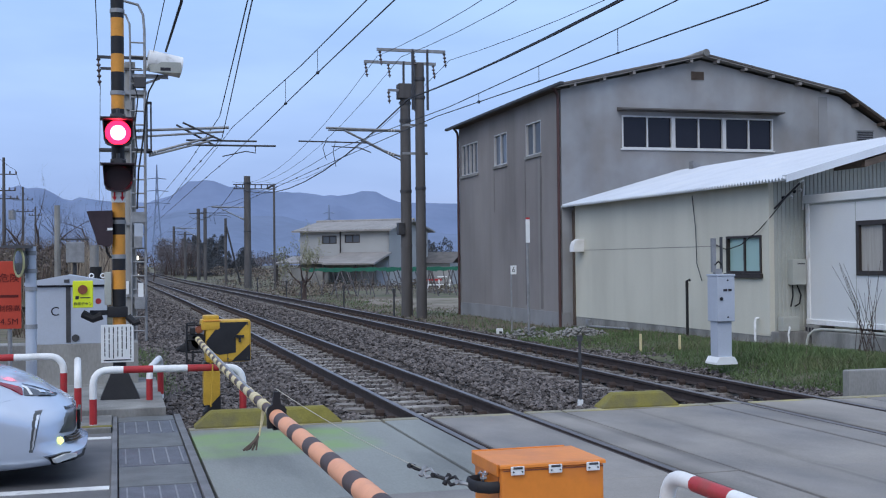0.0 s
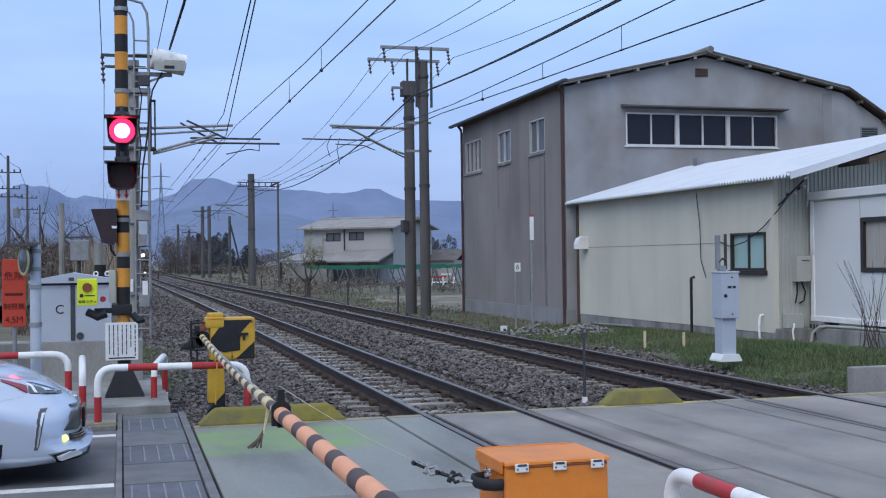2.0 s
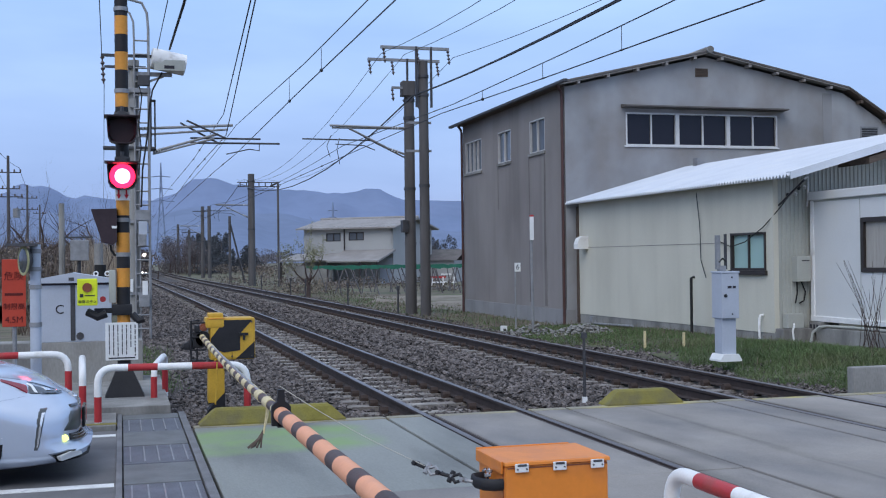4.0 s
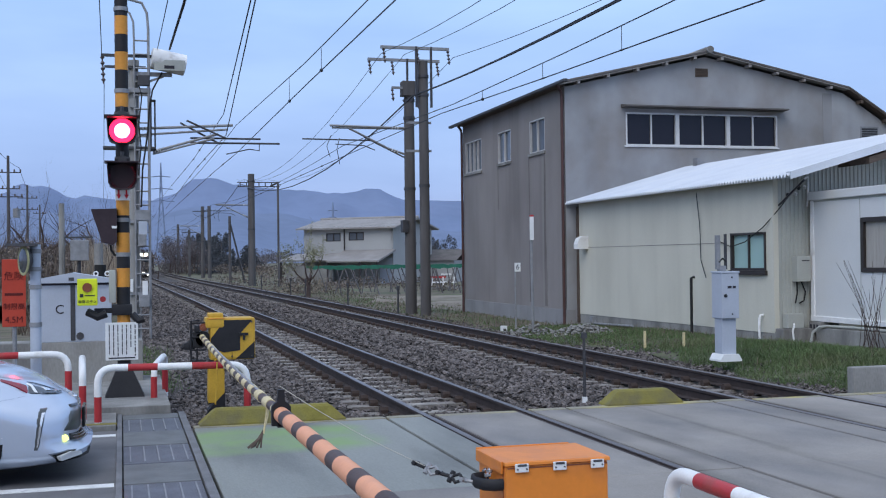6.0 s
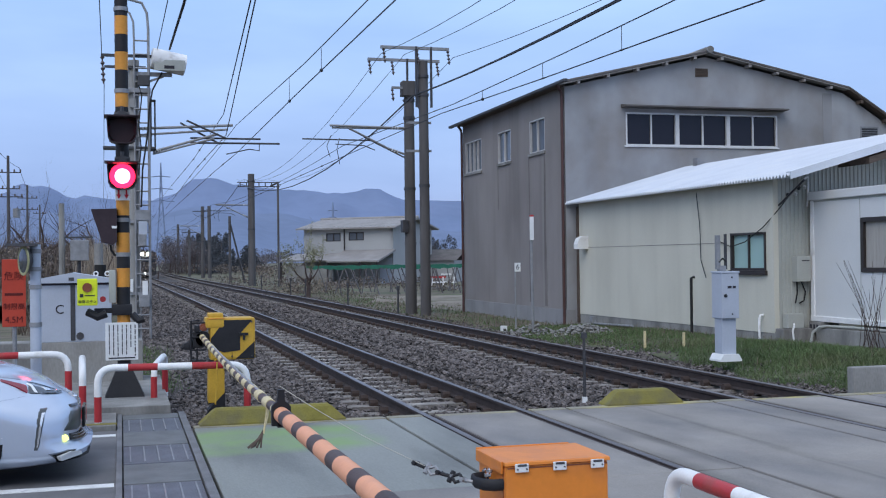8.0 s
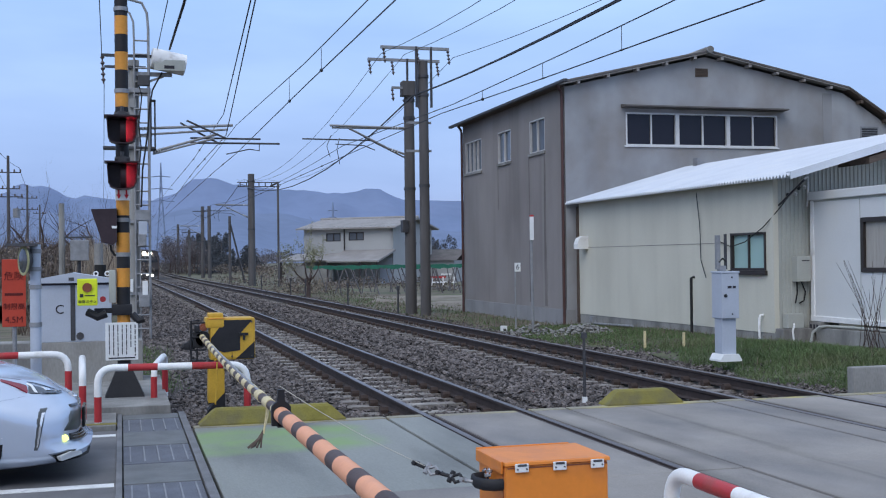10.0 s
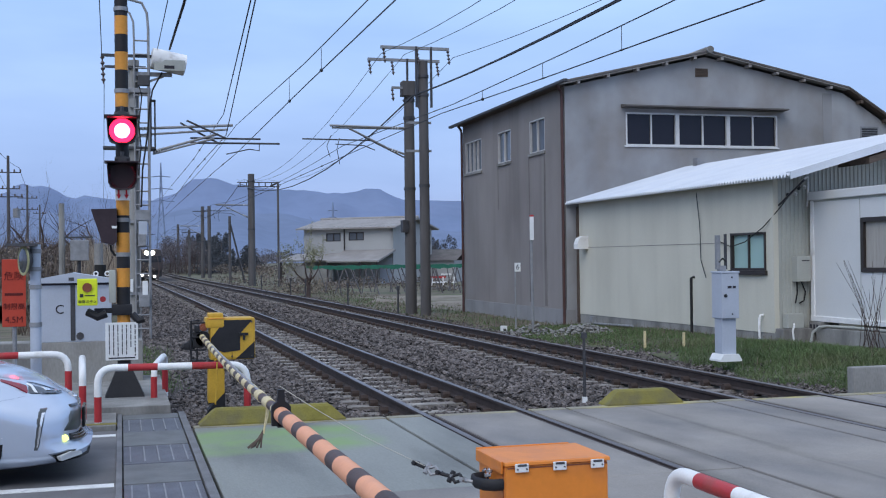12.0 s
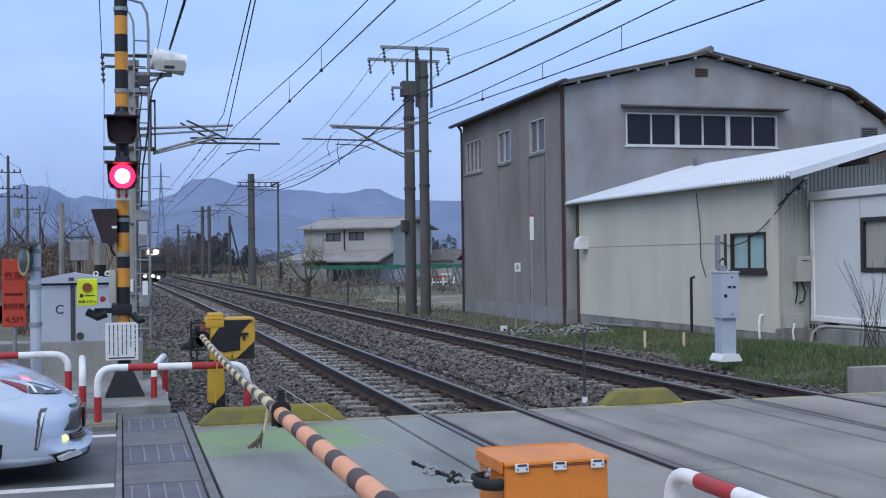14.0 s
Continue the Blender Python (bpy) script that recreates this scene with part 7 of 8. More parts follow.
def verge():
    rng = random.Random(21)
    s = Shape()
    def base(x, y):
        edge = 9.65 + 0.25 * math.sin(y * 0.7) + 0.15 * math.sin(y * 2.3)
        if x < edge or (x > 13.1 and 19 < y) or (x > 12.5 and y > 31.3 and y < 42.5):
            return None
        if noise.noise(Vector((x * 0.5, y * 0.5, 0))) < -0.55:
            return None
        return lift(x, y)
    blades(s, rng, 9.3, 13.2, 13.4, 20, 46000, 0.03, 0.10, base, 0.9, 0.006)
    blades(s, rng, 9.3, 13.2, 20, 31, 34000, 0.02, 0.09, base, 0.9, 0.008)
    blades(s, rng, 13.2, 13.86, 13.4, 20.6, 5000, 0.02, 0.07, base, 0.9, 0.007)
    blades(s, rng, 13.86, 17, 13.0, 15.5, 8000, 0.04, 0.14, base, 0.9, 0.007)
    for k in range(150):
        cx, cy = rng.uniform(10.1, 12.3), rng.uniform(13.6, 19)
        blades(s, rng, cx - 0.16, cx + 0.16, cy - 0.25, cy + 0.25, 50, 0.07, 0.18, base, 0.8, 0.006)
    blades(s, rng, 9.6, 13, 31, 60, 1500, 0.04, 0.12, base, 0.8, 0.012)
    blades(s, rng, 10, 30, 42, 75, 2200, 0.05, 0.14, base, 0.8, 0.016)
    quick("verge_grass", s, M["grass"], "uneven fresh green grass on the verge", "grass")
    t = Shape()
    xs, ys = [9.75 + 0.25 * k for k in range(17)], [13.3 + 0.5 * k for k in range(36)]
    t.v = [(x + 0.2 * math.sin(y * 1.7 + x), y, lift(x, y) + 0.012 + 0.03 * noise.noise(Vector((x * 1.4, y * 1.4, 2)))) for y in ys for x in xs]
    n = len(xs)
    t.f = [(j * n + i, j * n + i + 1, (j + 1) * n + i + 1, (j + 1) * n + i) for j in range(len(ys) - 1) for i in range(n - 1)]
    t.m = [0] * len(t.f)
    d = Shape()
    xs, ys = [12.0 + 0.5 * k for k in range(19)], [42.5 + 0.8 * k for k in range(24)]
    d.v = [(x + 0.5 * math.sin(y * 0.9), y, -0.285 + max(0.0, 0.34 * noise.noise(Vector((x * 0.4, y * 0.25, 5)))) * (1 if 0 < i < 18 else 0) * (1 if 0 < j < 23 else 0)) for j, y in enumerate(ys) for i, x in enumerate(xs)]
    n = len(xs)
    d.f = [(j * n + i, j * n + i + 1, (j + 1) * n + i + 1, (j + 1) * n + i) for j in range(len(ys) - 1) for i in range(n - 1)]
    d.m = [0] * len(d.f)
    single("sandy_soil", d, M["sand"], "bare pale soil beside the orchard", "soil", kind="structure", smooth=True)
    single("verge_turf", t, M["turf"], "damp green turf between the track and the workshop", "turf", kind="structure", smooth=True)
    s = Shape()
    blades(s, rng, 9.4, 13, 13.4, 32, 1800, 0.08, 0.22, base, 0.7, 0.005)
    blades(s, rng, 9.4, 14, 32, 90, 6000, 0.06, 0.17, lambda x, y: lift(x, y) - 0.02, 0.9, 0.010)
    quick("dry_grass", s, M["dry_grass"], "thin dry grass along the line", "grass")
    s = Shape()
    blades(s, rng, 0.35, 1.0, 17.5, 27, 1500, 0.06, 0.22, lambda x, y: -0.33, 0.4, 0.008)
    quick("trackside_weeds", s, M["grass"], "tufts of green weed beside the signal mast", "weeds")


def twig(s, rnd, p, d, length, r, depth, bend=0.35):
    """A branch that forks into thinner ones."""
    pts, rs = [p], [r]
    q = p
    for k in range(3):
        d = (d + Vector((rnd.uniform(-bend, bend), rnd.uniform(-bend, bend), rnd.uniform(-bend * 0.5, bend)))).normalized()
        q = q + d * length / 3
        pts.append(q)
        rs.append(r * (1 - 0.22 * (k + 1)))
    s.tube(pts, rs, 5 if depth > 1 else 3, caps=False)
    if depth > 0:
        for k in range(rnd.choice((2, 3, 3))):
            a = pts[rnd.choice((1, 2, 3, 3))]
            nd = (d + Vector((rnd.uniform(-0.9, 0.9), rnd.uniform(-0.9, 0.9), rnd.uniform(-0.2, 0.7)))).normalized()
            twig(s, rnd, a, nd, length * rnd.uniform(0.55, 0.8), rs[-1] * 0.75, depth - 1, bend)
    return pts[-1]


def bare_tree(at, height, seed, label, leaves=None, spread=0.5, r=0.09):
    rnd = random.Random(seed)
    b = thing("tree", at, label, "tree", "trees")
    t = Shape().tube([(0, 0, -0.2), (0.03, 0, height * 0.18), (-0.02, 0.03, height * 0.36)], [r * 1.3, r, r * 0.85], 8)
    part("trunk", t, M["branch"], b, smooth=True)
    c = Shape()
    for k in range(6):
        a = k * 1.05 + rnd.uniform(-0.3, 0.3)
        twig(c, rnd, Vector((-0.02, 0.03, height * (0.2 + 0.16 * rnd.random()))), Vector((math.cos(a) * spread * 1.5, math.sin(a) * spread * 1.5, 0.6)).normalized(), height * 0.38, r * 0.55, 4)
    part("crown", c, M["branch"], b)
    if leaves:
        f = Shape()
        for v in c.v[::3]:
            if rnd.random() < 0.9:
                p = Vector(v) + Vector((rnd.uniform(-0.1, 0.1), rnd.uniform(-0.1, 0.1), rnd.uniform(-0.05, 0.1)))
                u = Vector((rnd.uniform(-1, 1), rnd.uniform(-1, 1), rnd.uniform(-1, 1))).normalized() * 0.032
                w = u.cross(Vector((0.3, 0.5, 0.8))).normalized() * 0.03
                f.add([p - u, p + w, p + u, p - w], [(0, 1, 2, 3)])
        tagged(part("young_leaves", f, leaves, b), kind="stuff")
    return b


def clump(s, rnd, c, rx, rz, count, size):
    """Leaf tufts scattered through an uneven crown."""
    for _ in range(count):
        d = Vector((rnd.gauss(0, 1), rnd.gauss(0, 1), rnd.gauss(0, 1))).normalized() * rnd.uniform(0.35, 1.0) ** 0.6
        p = Vector(c) + Vector((d.x * rx, d.y * rx, d.z * rz))
        u = Vector((rnd.uniform(-1, 1), rnd.uniform(-1, 1), rnd.uniform(-0.6, 1))).normalized() * size * rnd.uniform(0.5, 1.3)
        w = u.cross(Vector((rnd.uniform(-1, 1), rnd.uniform(-1, 1), rnd.uniform(-1, 1)))).normalized() * size * 0.7
        s.add([p - u, p + w, p + u, p - w], [(0, 1, 2, 3)])


def woods():
    rnd = random.Random(31)
    s, t = Shape(), Shape()
    def tree(x, y, h, w, n=90):
        t.tube([(x, y, -0.5), (x, y, h * 0.8)], [0.14, 0.05], 5)
        for k in range(7):
            z = h * (0.08 + 0.14 * k)
            clump(s, rnd, (x + rnd.uniform(-0.6, 0.6), y + rnd.uniform(-0.6, 0.6), z), w * (1.05 - 0.12 * k) * rnd.uniform(0.55, 1.25), h * 0.13, int(n * 1.7), 0.13)
    for k in range(34):
        tree(rnd.uniform(12.0, 17.8), rnd.uniform(185, 225), rnd.uniform(4.4, 6.9), rnd.uniform(0.9, 1.7))
    for k in range(16):
        tree(rnd.uniform(17.5, 25), rnd.uniform(200, 240), rnd.uniform(2.2, 4.6), rnd.uniform(1.0, 1.9))
    for k in range(30):
        tree(rnd.uniform(40, 62), rnd.uniform(190, 240), rnd.uniform(4.5, 7.0), rnd.uniform(1.2, 2.2), 70)
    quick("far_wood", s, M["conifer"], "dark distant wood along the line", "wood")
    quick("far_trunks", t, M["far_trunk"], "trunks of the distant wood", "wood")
    # pale scrub and hedges between the wood and the houses
    s = Shape()
    for k in range(70):
        x, y = rnd.uniform(11, 62), rnd.uniform(120, 190)
        clump(s, rnd, (x, y, rnd.uniform(0.1, 0.9)), rnd.uniform(1.5, 3.5), rnd.uniform(0.4, 1.1), 130, 0.13)
    quick("scrub", s, M["brush"], "brown scrub and hedges in the fields", "scrub")
    # brown thicket on the near side of the line
    s = Shape()
    blades(s, rnd, -12, -1.6, 42, 70, 2500, 0.8, 2.9, lambda x, y: 0.2 + (y - 42) * 0.015, 0.35, 0.018)
    blades(s, rnd, -25, 0.0, 90, 170, 6000, 1.0, 4.5, lambda x, y: -0.3, 0.3, 0.05)
    blades(s, rnd, -3.0, -0.4, 34, 60, 2500, 0.3, 1.2, lambda x, y: -0.3, 0.4, 0.015)
    g = Shape()
    for k in range(80):
        clump(g, rnd, (rnd.uniform(-13, -1.2), rnd.uniform(45, 78), rnd.uniform(0.4, 2.0)), rnd.uniform(0.8, 1.8), rnd.uniform(0.6, 1.3), 220, 0.07)
    for k in range(40):
        clump(g, rnd, (rnd.uniform(-16, 3.0), rnd.uniform(120, 175), rnd.uniform(0.4, 2.8)), rnd.uniform(1.2, 2.6), rnd.uniform(0.8, 1.6), 200, 0.14)
    for k in range(90):
        clump(g, rnd, (rnd.uniform(9.8, 26), rnd.uniform(68, 135), rnd.uniform(-0.3, 0.1)), rnd.uniform(0.9, 2.2), rnd.uniform(0.25, 0.6), 90, 0.08)
    quick("brown_bushes", g, M["brush"], "brown twiggy bushes on the bank behind the signal", "bushes")
    r = Shape()
    blades(r, rnd, -1.7, 0.15, 44, 62, 900, 1.3, 3.3, lambda x, y: -0.1, 0.16, 0.016)
    quick("pale_reeds", r, M["reed"], "tall pale dry reeds behind the signal", "reeds")
    quick("dry_thicket", s, M["dry_grass"], "tall brown thicket of dry reeds and brush", "thicket")
    s = Shape()
    for k in range(130):
        twig(s, rnd, Vector((rnd.uniform(-12, -0.9), rnd.uniform(45, 75), 0.2)), Vector((rnd.uniform(-0.3, 0.3), 0, 1)), rnd.uniform(1.4, 2.6), 0.045, 3, 0.5)
    for k in range(36):
        twig(s, rnd, Vector((rnd.uniform(-10, 4.0), rnd.uniform(120, 190), 0)), Vector((rnd.uniform(-0.2, 0.2), 0, 1)), rnd.uniform(2.0, 3.2), 0.07, 3, 0.5)
    for k in range(46):
        twig(s, rnd, Vector((rnd.uniform(7.2, 13.5), rnd.uniform(175, 215), 0)), Vector((rnd.uniform(-0.15, 0.15), 0, 1)), rnd.uniform(2.6, 4.0), 0.06, 3, 0.4)
    quick("bare_brush", s, M["branch"], "bare tangled brush behind the signal", "brush")
    s = Shape()
    for k in range(34):
        x = rnd.uniform(-14, 3.2)
        clump(s, rnd, (x, rnd.uniform(170, 230), rnd.uniform(0.5, 3.2)), rnd.uniform(1.8, 3.2), rnd.uniform(1.2, 2.6), 260, 0.20)
    for k in range(90):
        clump(s, rnd, (rnd.uniform(7.2, 12.8), rnd.uniform(185, 235), rnd.uniform(0.2, 5.2)), rnd.uniform(0.7, 1.5), rnd.uniform(0.8, 1.6), 300, 0.09)
    for k in range(80):
        clump(s, rnd, (rnd.uniform(18, 62), rnd.uniform(200, 300), rnd.uniform(0.2, 3.2)), rnd.uniform(1.6, 3.2), rnd.uniform(0.8, 1.6), 340, 0.12)
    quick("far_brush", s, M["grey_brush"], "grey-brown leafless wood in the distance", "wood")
    for x, y, h, sd in ((-3.4, 52, 5.0, 71), (-1.2, 58, 5.2, 72), (-6.0, 60, 4.6, 73), (1.2 - 1.9, 75, 6.0, 74)):
        bare_tree((x, y, 0.2), h, sd, "bare leafless tree behind the thicket", None, 0.7, 0.15)
    bank = Shape()
    xs = [-40, -20, -12, -8, -5, -3, -1.8]
    for i in range(len(xs) - 1):
        bank.add([(xs[i], 42, 0.3), (xs[i + 1], 42, 0.3 if xs[i + 1] < -2 else -0.35), (xs[i + 1], 80, 1.0 if xs[i + 1] < -2 else -0.35), (xs[i], 80, 1.0)], [(0, 1, 2, 3)])
    single("earth_bank", bank, M["earth"], "low earth bank under the thicket", "bank", kind="structure")


def orchard():
    """Trellis of slanting stakes under green netting."""
    b = thing("trellis", (10.9, 64, -0.3), "fruit trellis of slanting stakes under green netting", "trellis")
    rnd = random.Random(17)
    for k in range(34):
        x = 0.2 + k * 0.34 + rnd.uniform(-0.1, 0.1)
        y = rnd.uniform(0, 6)
        d = rnd.uniform(0.25, 0.75) * (1 if k % 3 else -1)
        part("stake", Shape().tube([(x, y, 1.62), (x + d, y - 0.2, -0.2)], 0.034, 6), M["far_trunk"], b)
    n = 40
    for j in range(3):
        y = j * 3.0
        g = Shape()
        for k in range(n):
            x0, x1 = k * 12.0 / n, (k + 1) * 12.0 / n
            z0, z1 = 1.62 + 0.05 * math.sin(k * 1.3 + j), 1.62 + 0.05 * math.sin((k + 1) * 1.3 + j)
            t = 0.04 + 0.09 * abs(math.sin(k * 0.8 + j * 2))
            g.add([(x0, y, z0 - t), (x1, y, z1 - t), (x1, y, z1 + 0.05), (x0, y, z0 + 0.05), (x0, y + 0.4, z0 + 0.02), (x1, y + 0.4, z1 + 0.02)], [(0, 1, 2, 3), (3, 2, 5, 4)])
        part("netting", g, M["net"], b, "bunched green netting")
    for x, y, s in ((9.75, 62, 3),):
        bare_tree((x, y, -0.3), 3.0, s, "gnarled fruit tree with a haze of young leaves", M["leaf_pale"], 0.8, 0.11)
    f = thing("field_fence", (19.6, 75.0, -0.3), "low white and red fence at the orchard's edge", "fence")
    single("field_wall", Shape().box(0, 4.2, 0.0, 0.25, -0.3, 0.22, c=0.02), M["concrete"], "low concrete wall at the orchard's edge", "wall", kind="structure", at=pose(18.9, 72.0, -0.3))
    part("rail", Shape().box(0, 2.3, -0.03, 0.03, 0.40, 0.50), M["white"], f)
    for x in (0.1, 0.62, 1.4, 2.2):
        part("post", Shape().box(x - 0.045, x + 0.045, -0.04, 0.04, -0.1, 0.80, c=0.005), M["white"], f)
    part("red_board", Shape().box(0.1, 1.6, 0.05, 0.09, 0.72, 0.86), M["red"], f)
    part("upper_rail", Shape().box(1.3, 2.0, 0.05, 0.09, 0.95, 1.03), M["white"], f)


def farmhouse():
    b = thing("farmhouse", (22.0, 94.0, -0.4), "two-storey white farmhouse with a pale tiled roof and a porch", "house", rz=-39)
    L, D, h = 8.6, 8.0, 5.05
    hole = [(-6.4, -5.0, 3.75, 4.45), (-4.2, -2.75, 3.80, 4.50)]
    front = lambda u, w, d: (u, d, w)
    s = wall_with_holes(Shape(), -L, 0, 0, h, hole, front, 0.2)
    wall = part("wall", s, M["house_wall"], b, "white plaster wall")
    for q in hole:
        window(wall, *q, front, 2, M["bronze"], M["glass_dark"], 0.07, 0.1, 0.02)
    part("down_pipe", Shape().tube([(-4.6, -0.08, 2.6), (-4.6, -0.08, 5.0)], 0.06, 6), M["bronze"], b)
    g = Shape().prism([(0.0, 0.0), (D, 0.0), (D, h), (D / 2, h + 0.62), (0.0, h)], -0.2, -0.003, "x")
    part("gable_wall", g, M["house_wall"], b)
    part("gable_wall", Shape().prism([(0.2, 0.0), (D, 0.0), (D, h), (D / 2, h + 0.62), (0.2, h)], -L, -L + 0.2, "x").box(-L + 0.2, -0.2, D - 0.2, D, 0, h), M["house_wall"], b)
    for y0, y1 in ((-0.6, D / 2), (D + 0.6, D / 2)):
        z0 = h - 0.17
        r = Shape()
        n = 44
        r.v = [q for k in range(n + 1) for x, up in [(-L - 0.5 + (L + 1.0) * k / n, 0.05 * (k % 2))] for q in ((x, y0, z0 + up), (x, y1, h + 0.74 + up), (x, y0, z0 - 0.12), (x, y1, h + 0.56))]
        r.f = [tuple(4 * k + i for i in q) for k in range(n) for q in ((0, 1, 5, 4), (2, 6, 7, 3), (0, 4, 6, 2), (1, 3, 7, 5))] + [(0, 2, 3, 1), (4 * n, 4 * n + 1, 4 * n + 3, 4 * n + 2)]
        r.m = [0] * len(r.f)
        part("roof_slope", r, M["house_roof"], b, "pale grey tiled roof")
    part("ridge", Shape().tube([(-L - 0.55, D / 2, h + 0.77), (0.55, D / 2, h + 0.77)], 0.13, 8), M["house_roof"], b)
    p = part("porch_roof", Shape().prism([(-3.3, 1.95), (-3.3, 2.08), (0.0, 3.0), (0.0, 2.85)], -4.6, 0.25, "x").prism([(-3.0, 2.05), (-3.0, 2.17), (0.0, 2.72), (0.0, 2.60)], -9.3, -4.65, "x"), M["house_roof"], b, "pale porch roof")
    for x in (-9.1, -4.6, -1.6, 0.0):
        part("porch_post", Shape().box(x - 0.07, x + 0.07, -3.1, -2.96, 0, 2.0), M["bronze"], b)
    part("porch_wall", Shape().box(-8.9, -4.4, -2.6, -2.45, 0, 1.7), M["concrete"], b)
    part("shutter", Shape().box(-1.2, -0.1, -0.05, -0.004, 0.1, 2.3), M["cabinet"], b)
    part("side_wing", Shape().box(-1.0, 2.6, D - 1.0, D + 2.6, 0, 2.0), M["house_wall"], b)
    part("side_wing_roof", Shape().prism([(D - 1.4, 2.0), (D + 0.8, 3.0), (D + 3.0, 2.0), (D + 0.8, 2.85)], -1.2, 3.0, "x"), M["roof_tile"], b)


def utility_poles():
    for x, y, h, arms in ((-10.65, 120, 12.4, ((11.0, 1.2), (9.4, 1.1), (8.6, 1.3))), (-12.6, 170, 12.8, ((11.2, 1.3), (9.6, 1.4))), (-12.9, 200, 11.5, ((10.3, 1.0),))):
        b = thing("utility_pole", (x, y, -0.3), "distant concrete power pole with cross-arms", "utility pole", "power poles")
        part("pole", Shape().tube([(0, 0, -0.2), (0, 0, h + 0.3)], [0.2, 0.13], 8), M["pole_concrete"], b, smooth=True)
        for z, w in arms:
            part("cross_arm", Shape().box(-w, w, -0.05, 0.05, z, z + 0.1), M["steel_dark"], b)
            for k in (-1, -0.5, 0.5, 1):
                part("insulator", Shape().tube([(w * k * 0.95, 0, z + 0.1), (w * k * 0.95, 0, z + 0.35)], 0.08, 6), M["insulator"], b)
        if h == 12.4:
            part("transformer", Shape().tube([(0.75, 0, 6.6), (0.75, 0, 7.5)], 0.35, 10), M["steel"], b)
    wire(sag((-11.7, 120, 11.2), (-13.7, 170, 11.4), 1.0), 0.02, "thin power line between the poles", "power lines")
    wire(sag((-9.6, 120, 11.2), (-11.5, 170, 11.4), 1.0), 0.02, "thin power line between the poles", "power lines")
    wire(sag((-9.6, 120, 11.2), (-9.0, 60, 12.4), 1.0), 0.02, "thin power line between the poles", "power lines")
    wire(sag((-11.7, 120, 9.6), (-14, 60, 10.4), 0.8), 0.02, "thin power line between the poles", "power lines")
    b = thing("concrete_post", (-1.9, 40.0, -0.3), "weathered concrete post among dry reeds", "post")
    part("pole", Shape().tube([(0, 0, -0.2), (0, 0, 4.0)], [0.11, 0.09], 8), M["concrete"], b, smooth=True)
    part("cross_arm", Shape().box(0.1, 1.0, -0.1, 0.0, 2.84, 2.90), M["steel_dark"], b)
    part("control_box", Shape().box(0.28, 0.85, -0.35, 0.0, 2.1, 2.78, c=0.02), M["steel"], b, "grey control box")
    part("box_leg", Shape().tube([(0.55, -0.15, 0.0), (0.55, -0.15, 2.12)], 0.06, 8), M["steel_dark"], b)
    b = thing("short_post", (-0.33, 18.0, 0.0), "grey cable post with a black sleeve", "post")
    part("pole", Shape().tube([(0, 0, -0.2), (0, 0, 2.0)], 0.065, 10), M["concrete"], b, smooth=True)
    part("sleeve", Shape().tube([(0.02, -0.02, 1.30), (0.02, -0.02, 1.68)], 0.085, 10), M["rubber"], b, smooth=True)
    # far transmission towers
    for x, y, h in ((29.5, 900, 78), (-60, 1500, 60), (162, 900, 48)):
        b = thing("transmission_tower", (x, y, 0), "lattice transmission tower, coloured for haze, on the hillside", "pylon", "pylons")
        w = h * 0.055
        for sx in (-1, 1):
            for sy in (-1, 1):
                part("leg", Shape().tube([(sx * w, sy * w, 0), (sx * w * 0.25, sy * w * 0.25, h * 0.6), (0, 0, h)], 0.42, 4), M["haze_steel"], b)
        for k in range(7):
            z0, z1 = h * k / 9, h * (k + 1) / 9
            a, c = w * (1 - 1.25 * k / 9 * 0.9), w * (1 - 1.25 * (k + 1) / 9 * 0.9)
            part("brace", Shape().tube([(-a, -a, z0), (c, -c, z1)], 0.26, 4).tube([(a, -a, z0), (-c, -c, z1)], 0.2, 4), M["haze_steel"], b)
        for z, r in ((0.62, 0.13), (0.74, 0.11), (0.86, 0.09)):
            part("cross_arm", Shape().tube([(-h * r, 0, h * z), (0, 0, h * z + 0.8), (h * r, 0, h * z)], 0.34, 4), M["haze_steel"], b)


def ridge_line(name, y, pts, material, label, seed, rough):
    """A range of hills: the crest falls towards the viewer in folds."""
    rnd = random.Random(seed)
    n = 220
    x0, x1 = pts[0][0], pts[-1][0]
    s = Shape()
    rows = 9
    for i in range(n + 1):
        x = x0 + (x1 - x0) * i / n
        for a, b in zip(pts, pts[1:]):
            if a[0] <= x <= b[0]:
                t = (x - a[0]) / (b[0] - a[0])
                t = t * t * (3 - 2 * t)
                z = a[1] + (b[1] - a[1]) * t
        z += rough * noise.fractal(Vector((x * 0.02, seed, 0)), 1.0, 2.0, 4)
        for j in range(rows):
            f = j / (rows - 1)
            fold = 60 * noise.noise(Vector((x * 0.012, j * 0.6, seed)))
            s.v.append((x, y - f * 500 + fold * (0 < j), z * (1 - f) ** 1.1 - 6 * f))
    s.f = [(i * rows + j, (i + 1) * rows + j, (i + 1) * rows + j + 1, i * rows + j + 1) for i in range(n) for j in range(rows - 1)]
    s.m = [0] * len(s.f)
    single(name, s, material, label, "hills", kind="structure", smooth=True)


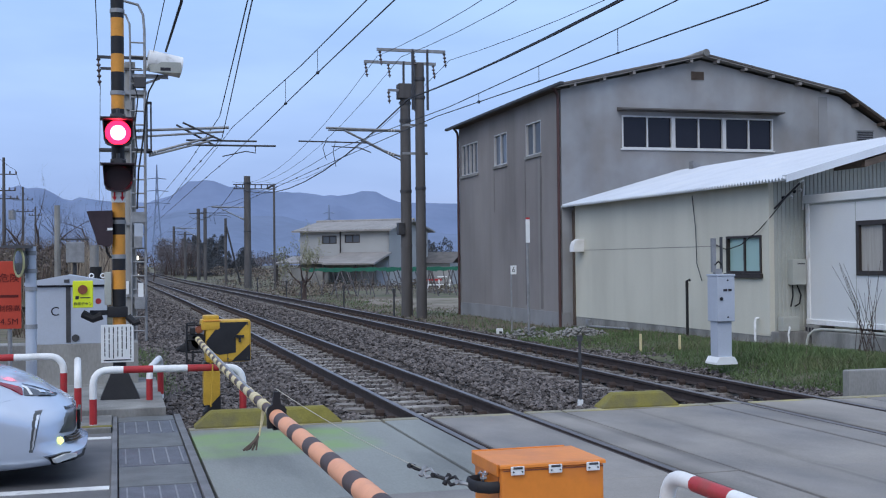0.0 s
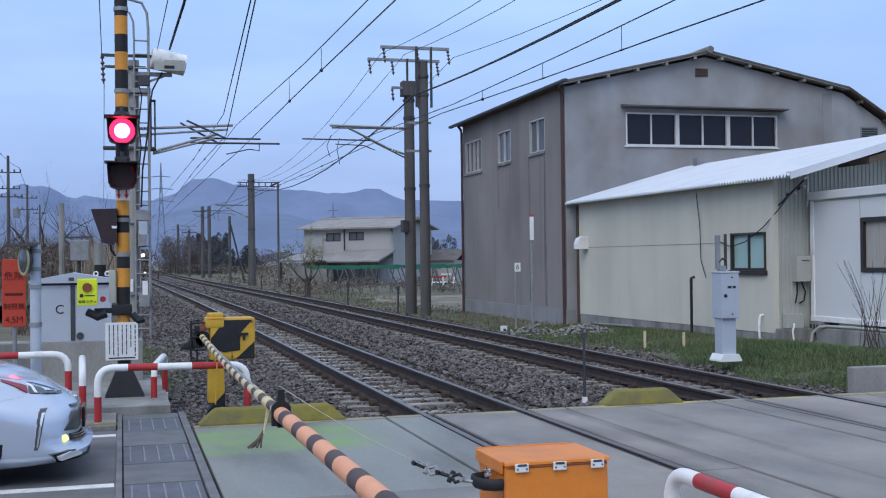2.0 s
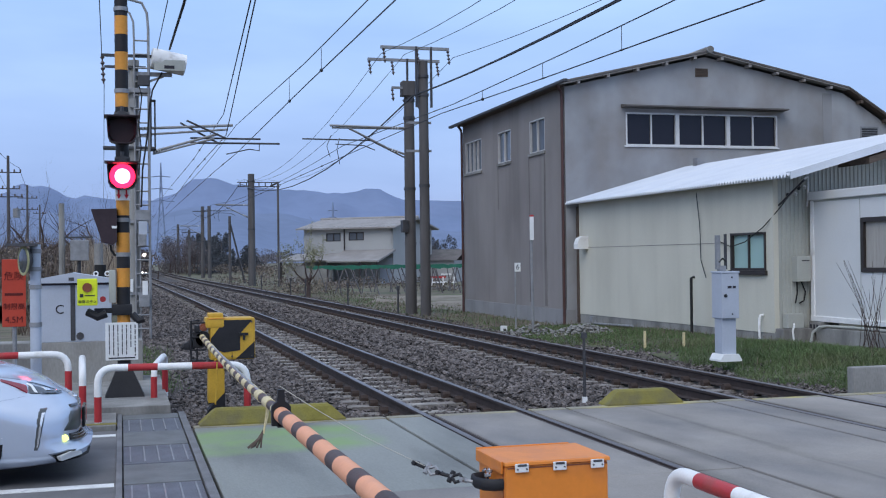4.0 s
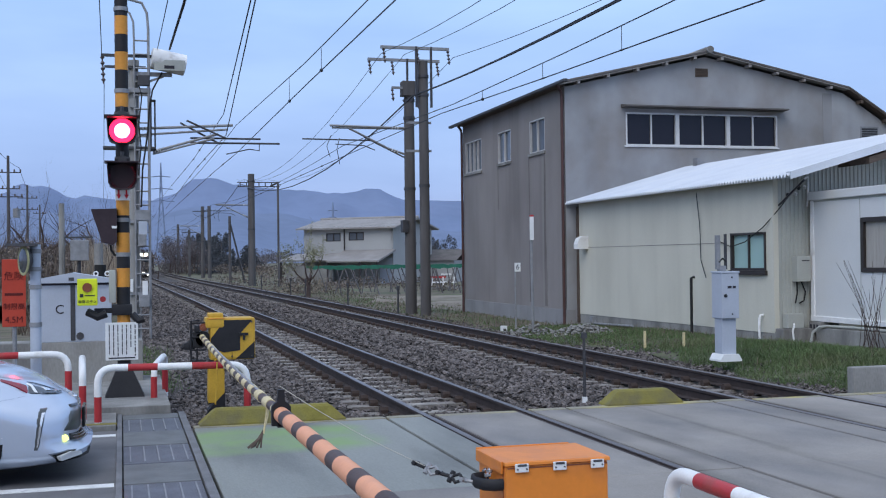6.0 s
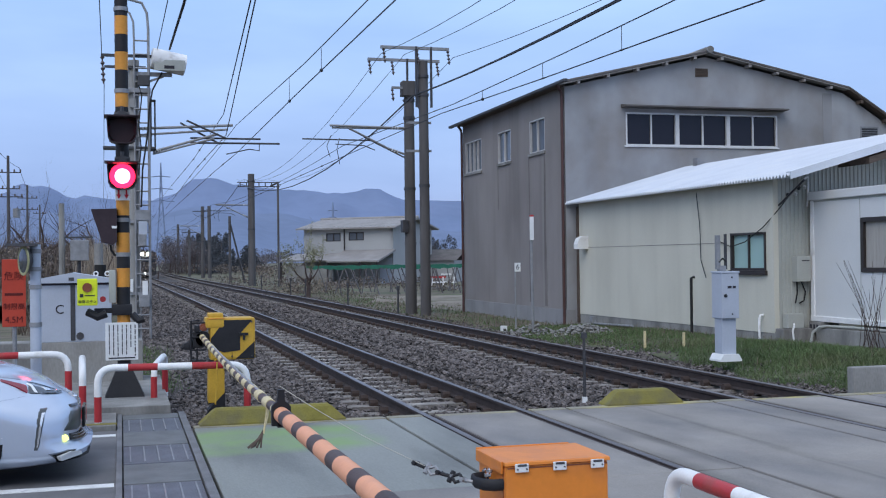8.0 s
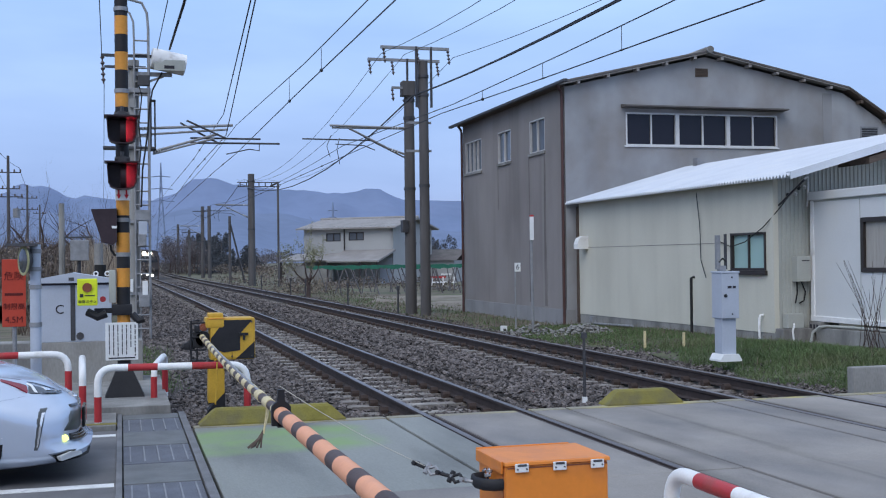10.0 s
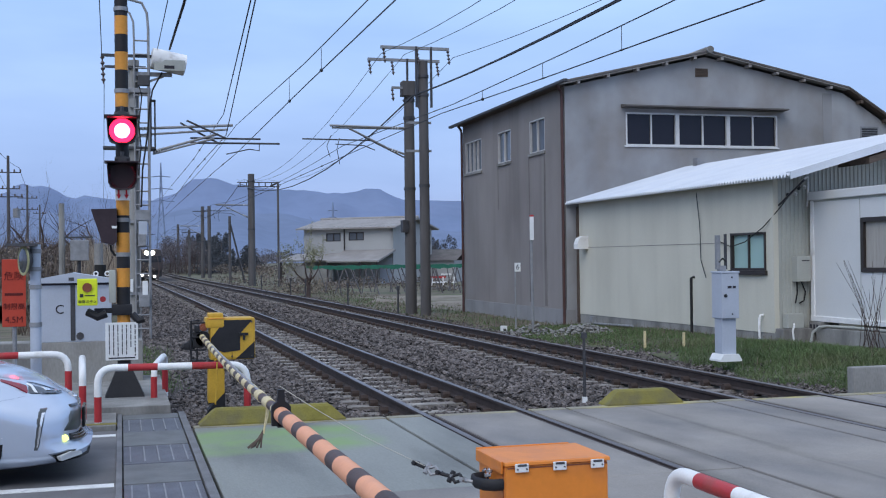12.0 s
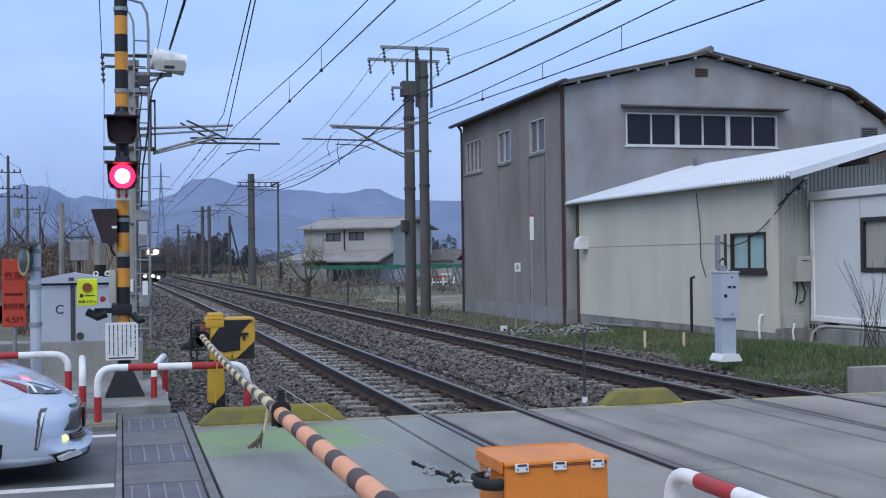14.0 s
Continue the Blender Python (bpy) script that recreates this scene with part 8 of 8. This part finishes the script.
def hills():
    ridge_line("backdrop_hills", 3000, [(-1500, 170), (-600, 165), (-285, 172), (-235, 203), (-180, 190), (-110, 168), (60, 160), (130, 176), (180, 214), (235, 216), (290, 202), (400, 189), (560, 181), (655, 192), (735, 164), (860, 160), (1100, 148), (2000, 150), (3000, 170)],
               M["hill"], "wooded mountains, coloured blue-grey for haze", 3, 7)
    ridge_line("backdrop_foothills", 1700, [(-900, 66), (-300, 60), (-160, 78), (0, 66), (120, 82), (230, 70), (330, 56), (480, 44), (700, 40), (1500, 45)], M["hill_near"], "lower wooded foothills, coloured blue-grey for haze", 5, 4)


def thorn_bush():
    rnd = random.Random(41)
    b = thing("bare_shrub", (13.37, 18.4, -0.06), "bare whippy shrub before the white cabin", "shrub")
    for k in range(18):
        s = Shape()
        a = rnd.uniform(-0.50, 0.30)
        h = rnd.uniform(0.7, 1.75)
        s.tube([(rnd.uniform(-0.15, 0.35), rnd.uniform(-0.2, 0.2), -0.1), (0.1 + a * h * 0.5, rnd.uniform(-0.1, 0.1), h * 0.55), (0.1 + a * h, rnd.uniform(-0.15, 0.15), h)], [0.007, 0.005, 0.003], 5)
        part("shoot", s, M["branch"], b)

# ---------------------------------------------------------------- build
ground()
track_bed()
road()
warehouse()
shed()
container()
hills()
farmhouse()
masts()
wires()
crossing_signal()
guards()
barriers()
yellow_cord()
orange_box()
kerb_block(0.76, 2.30)
kerb_block(5.31, 6.27)
relay_cabinet()
road_signs()
lineside()
car()
TRAIN = locomotive()
utility_poles()
orchard()
woods()
verge()
thorn_bush()
drain()
crossing_deck()
rails()


def motions():
    # the train comes round the slight bend towards the crossing
    rows = []
    for k in range(15):
        y = 178.0 - 4.5 * k
        turn = math.degrees(math.atan2(shift(y) - shift(y + 6), 6))
        rows.append((float(k), pose(NEAR + shift(y), y, 0, 0, 0, turn)))
    walk(TRAIN, rows)
    # added discs turn glowing and dark faces forward to make the lamps blink
    swap = [(0.135 + 1.2333 * k, "lower") for k in range(12)] + [(0.735 + 1.2333 * k, "upper") for k in range(11)]
    swap.sort()
    angle = {"upper": 1.0, "lower": 179.0}
    rows = {w: [(0.0, pose(0, -0.205, SWINGS[w][1], 0, 0, angle[w]))] for w in SWINGS}
    for t, lit in swap:
        for w in SWINGS:
            z = SWINGS[w][1]
            f = round(t * 30) / 30
            after = 180.0 - angle[w]
            for dt, a in ((-1 / 30, angle[w]), (0.0, 90.0), (1 / 30, after)):
                rows[w].append((f + dt, pose(0, -0.205, z, 0, 0, a)))
            angle[w] = after
    for w in SWINGS:
        turner, z = SWINGS[w]
        walk(turner, rows[w] + [(14.0, pose(0, -0.205, z, 0, 0, angle[w]))])


motions()
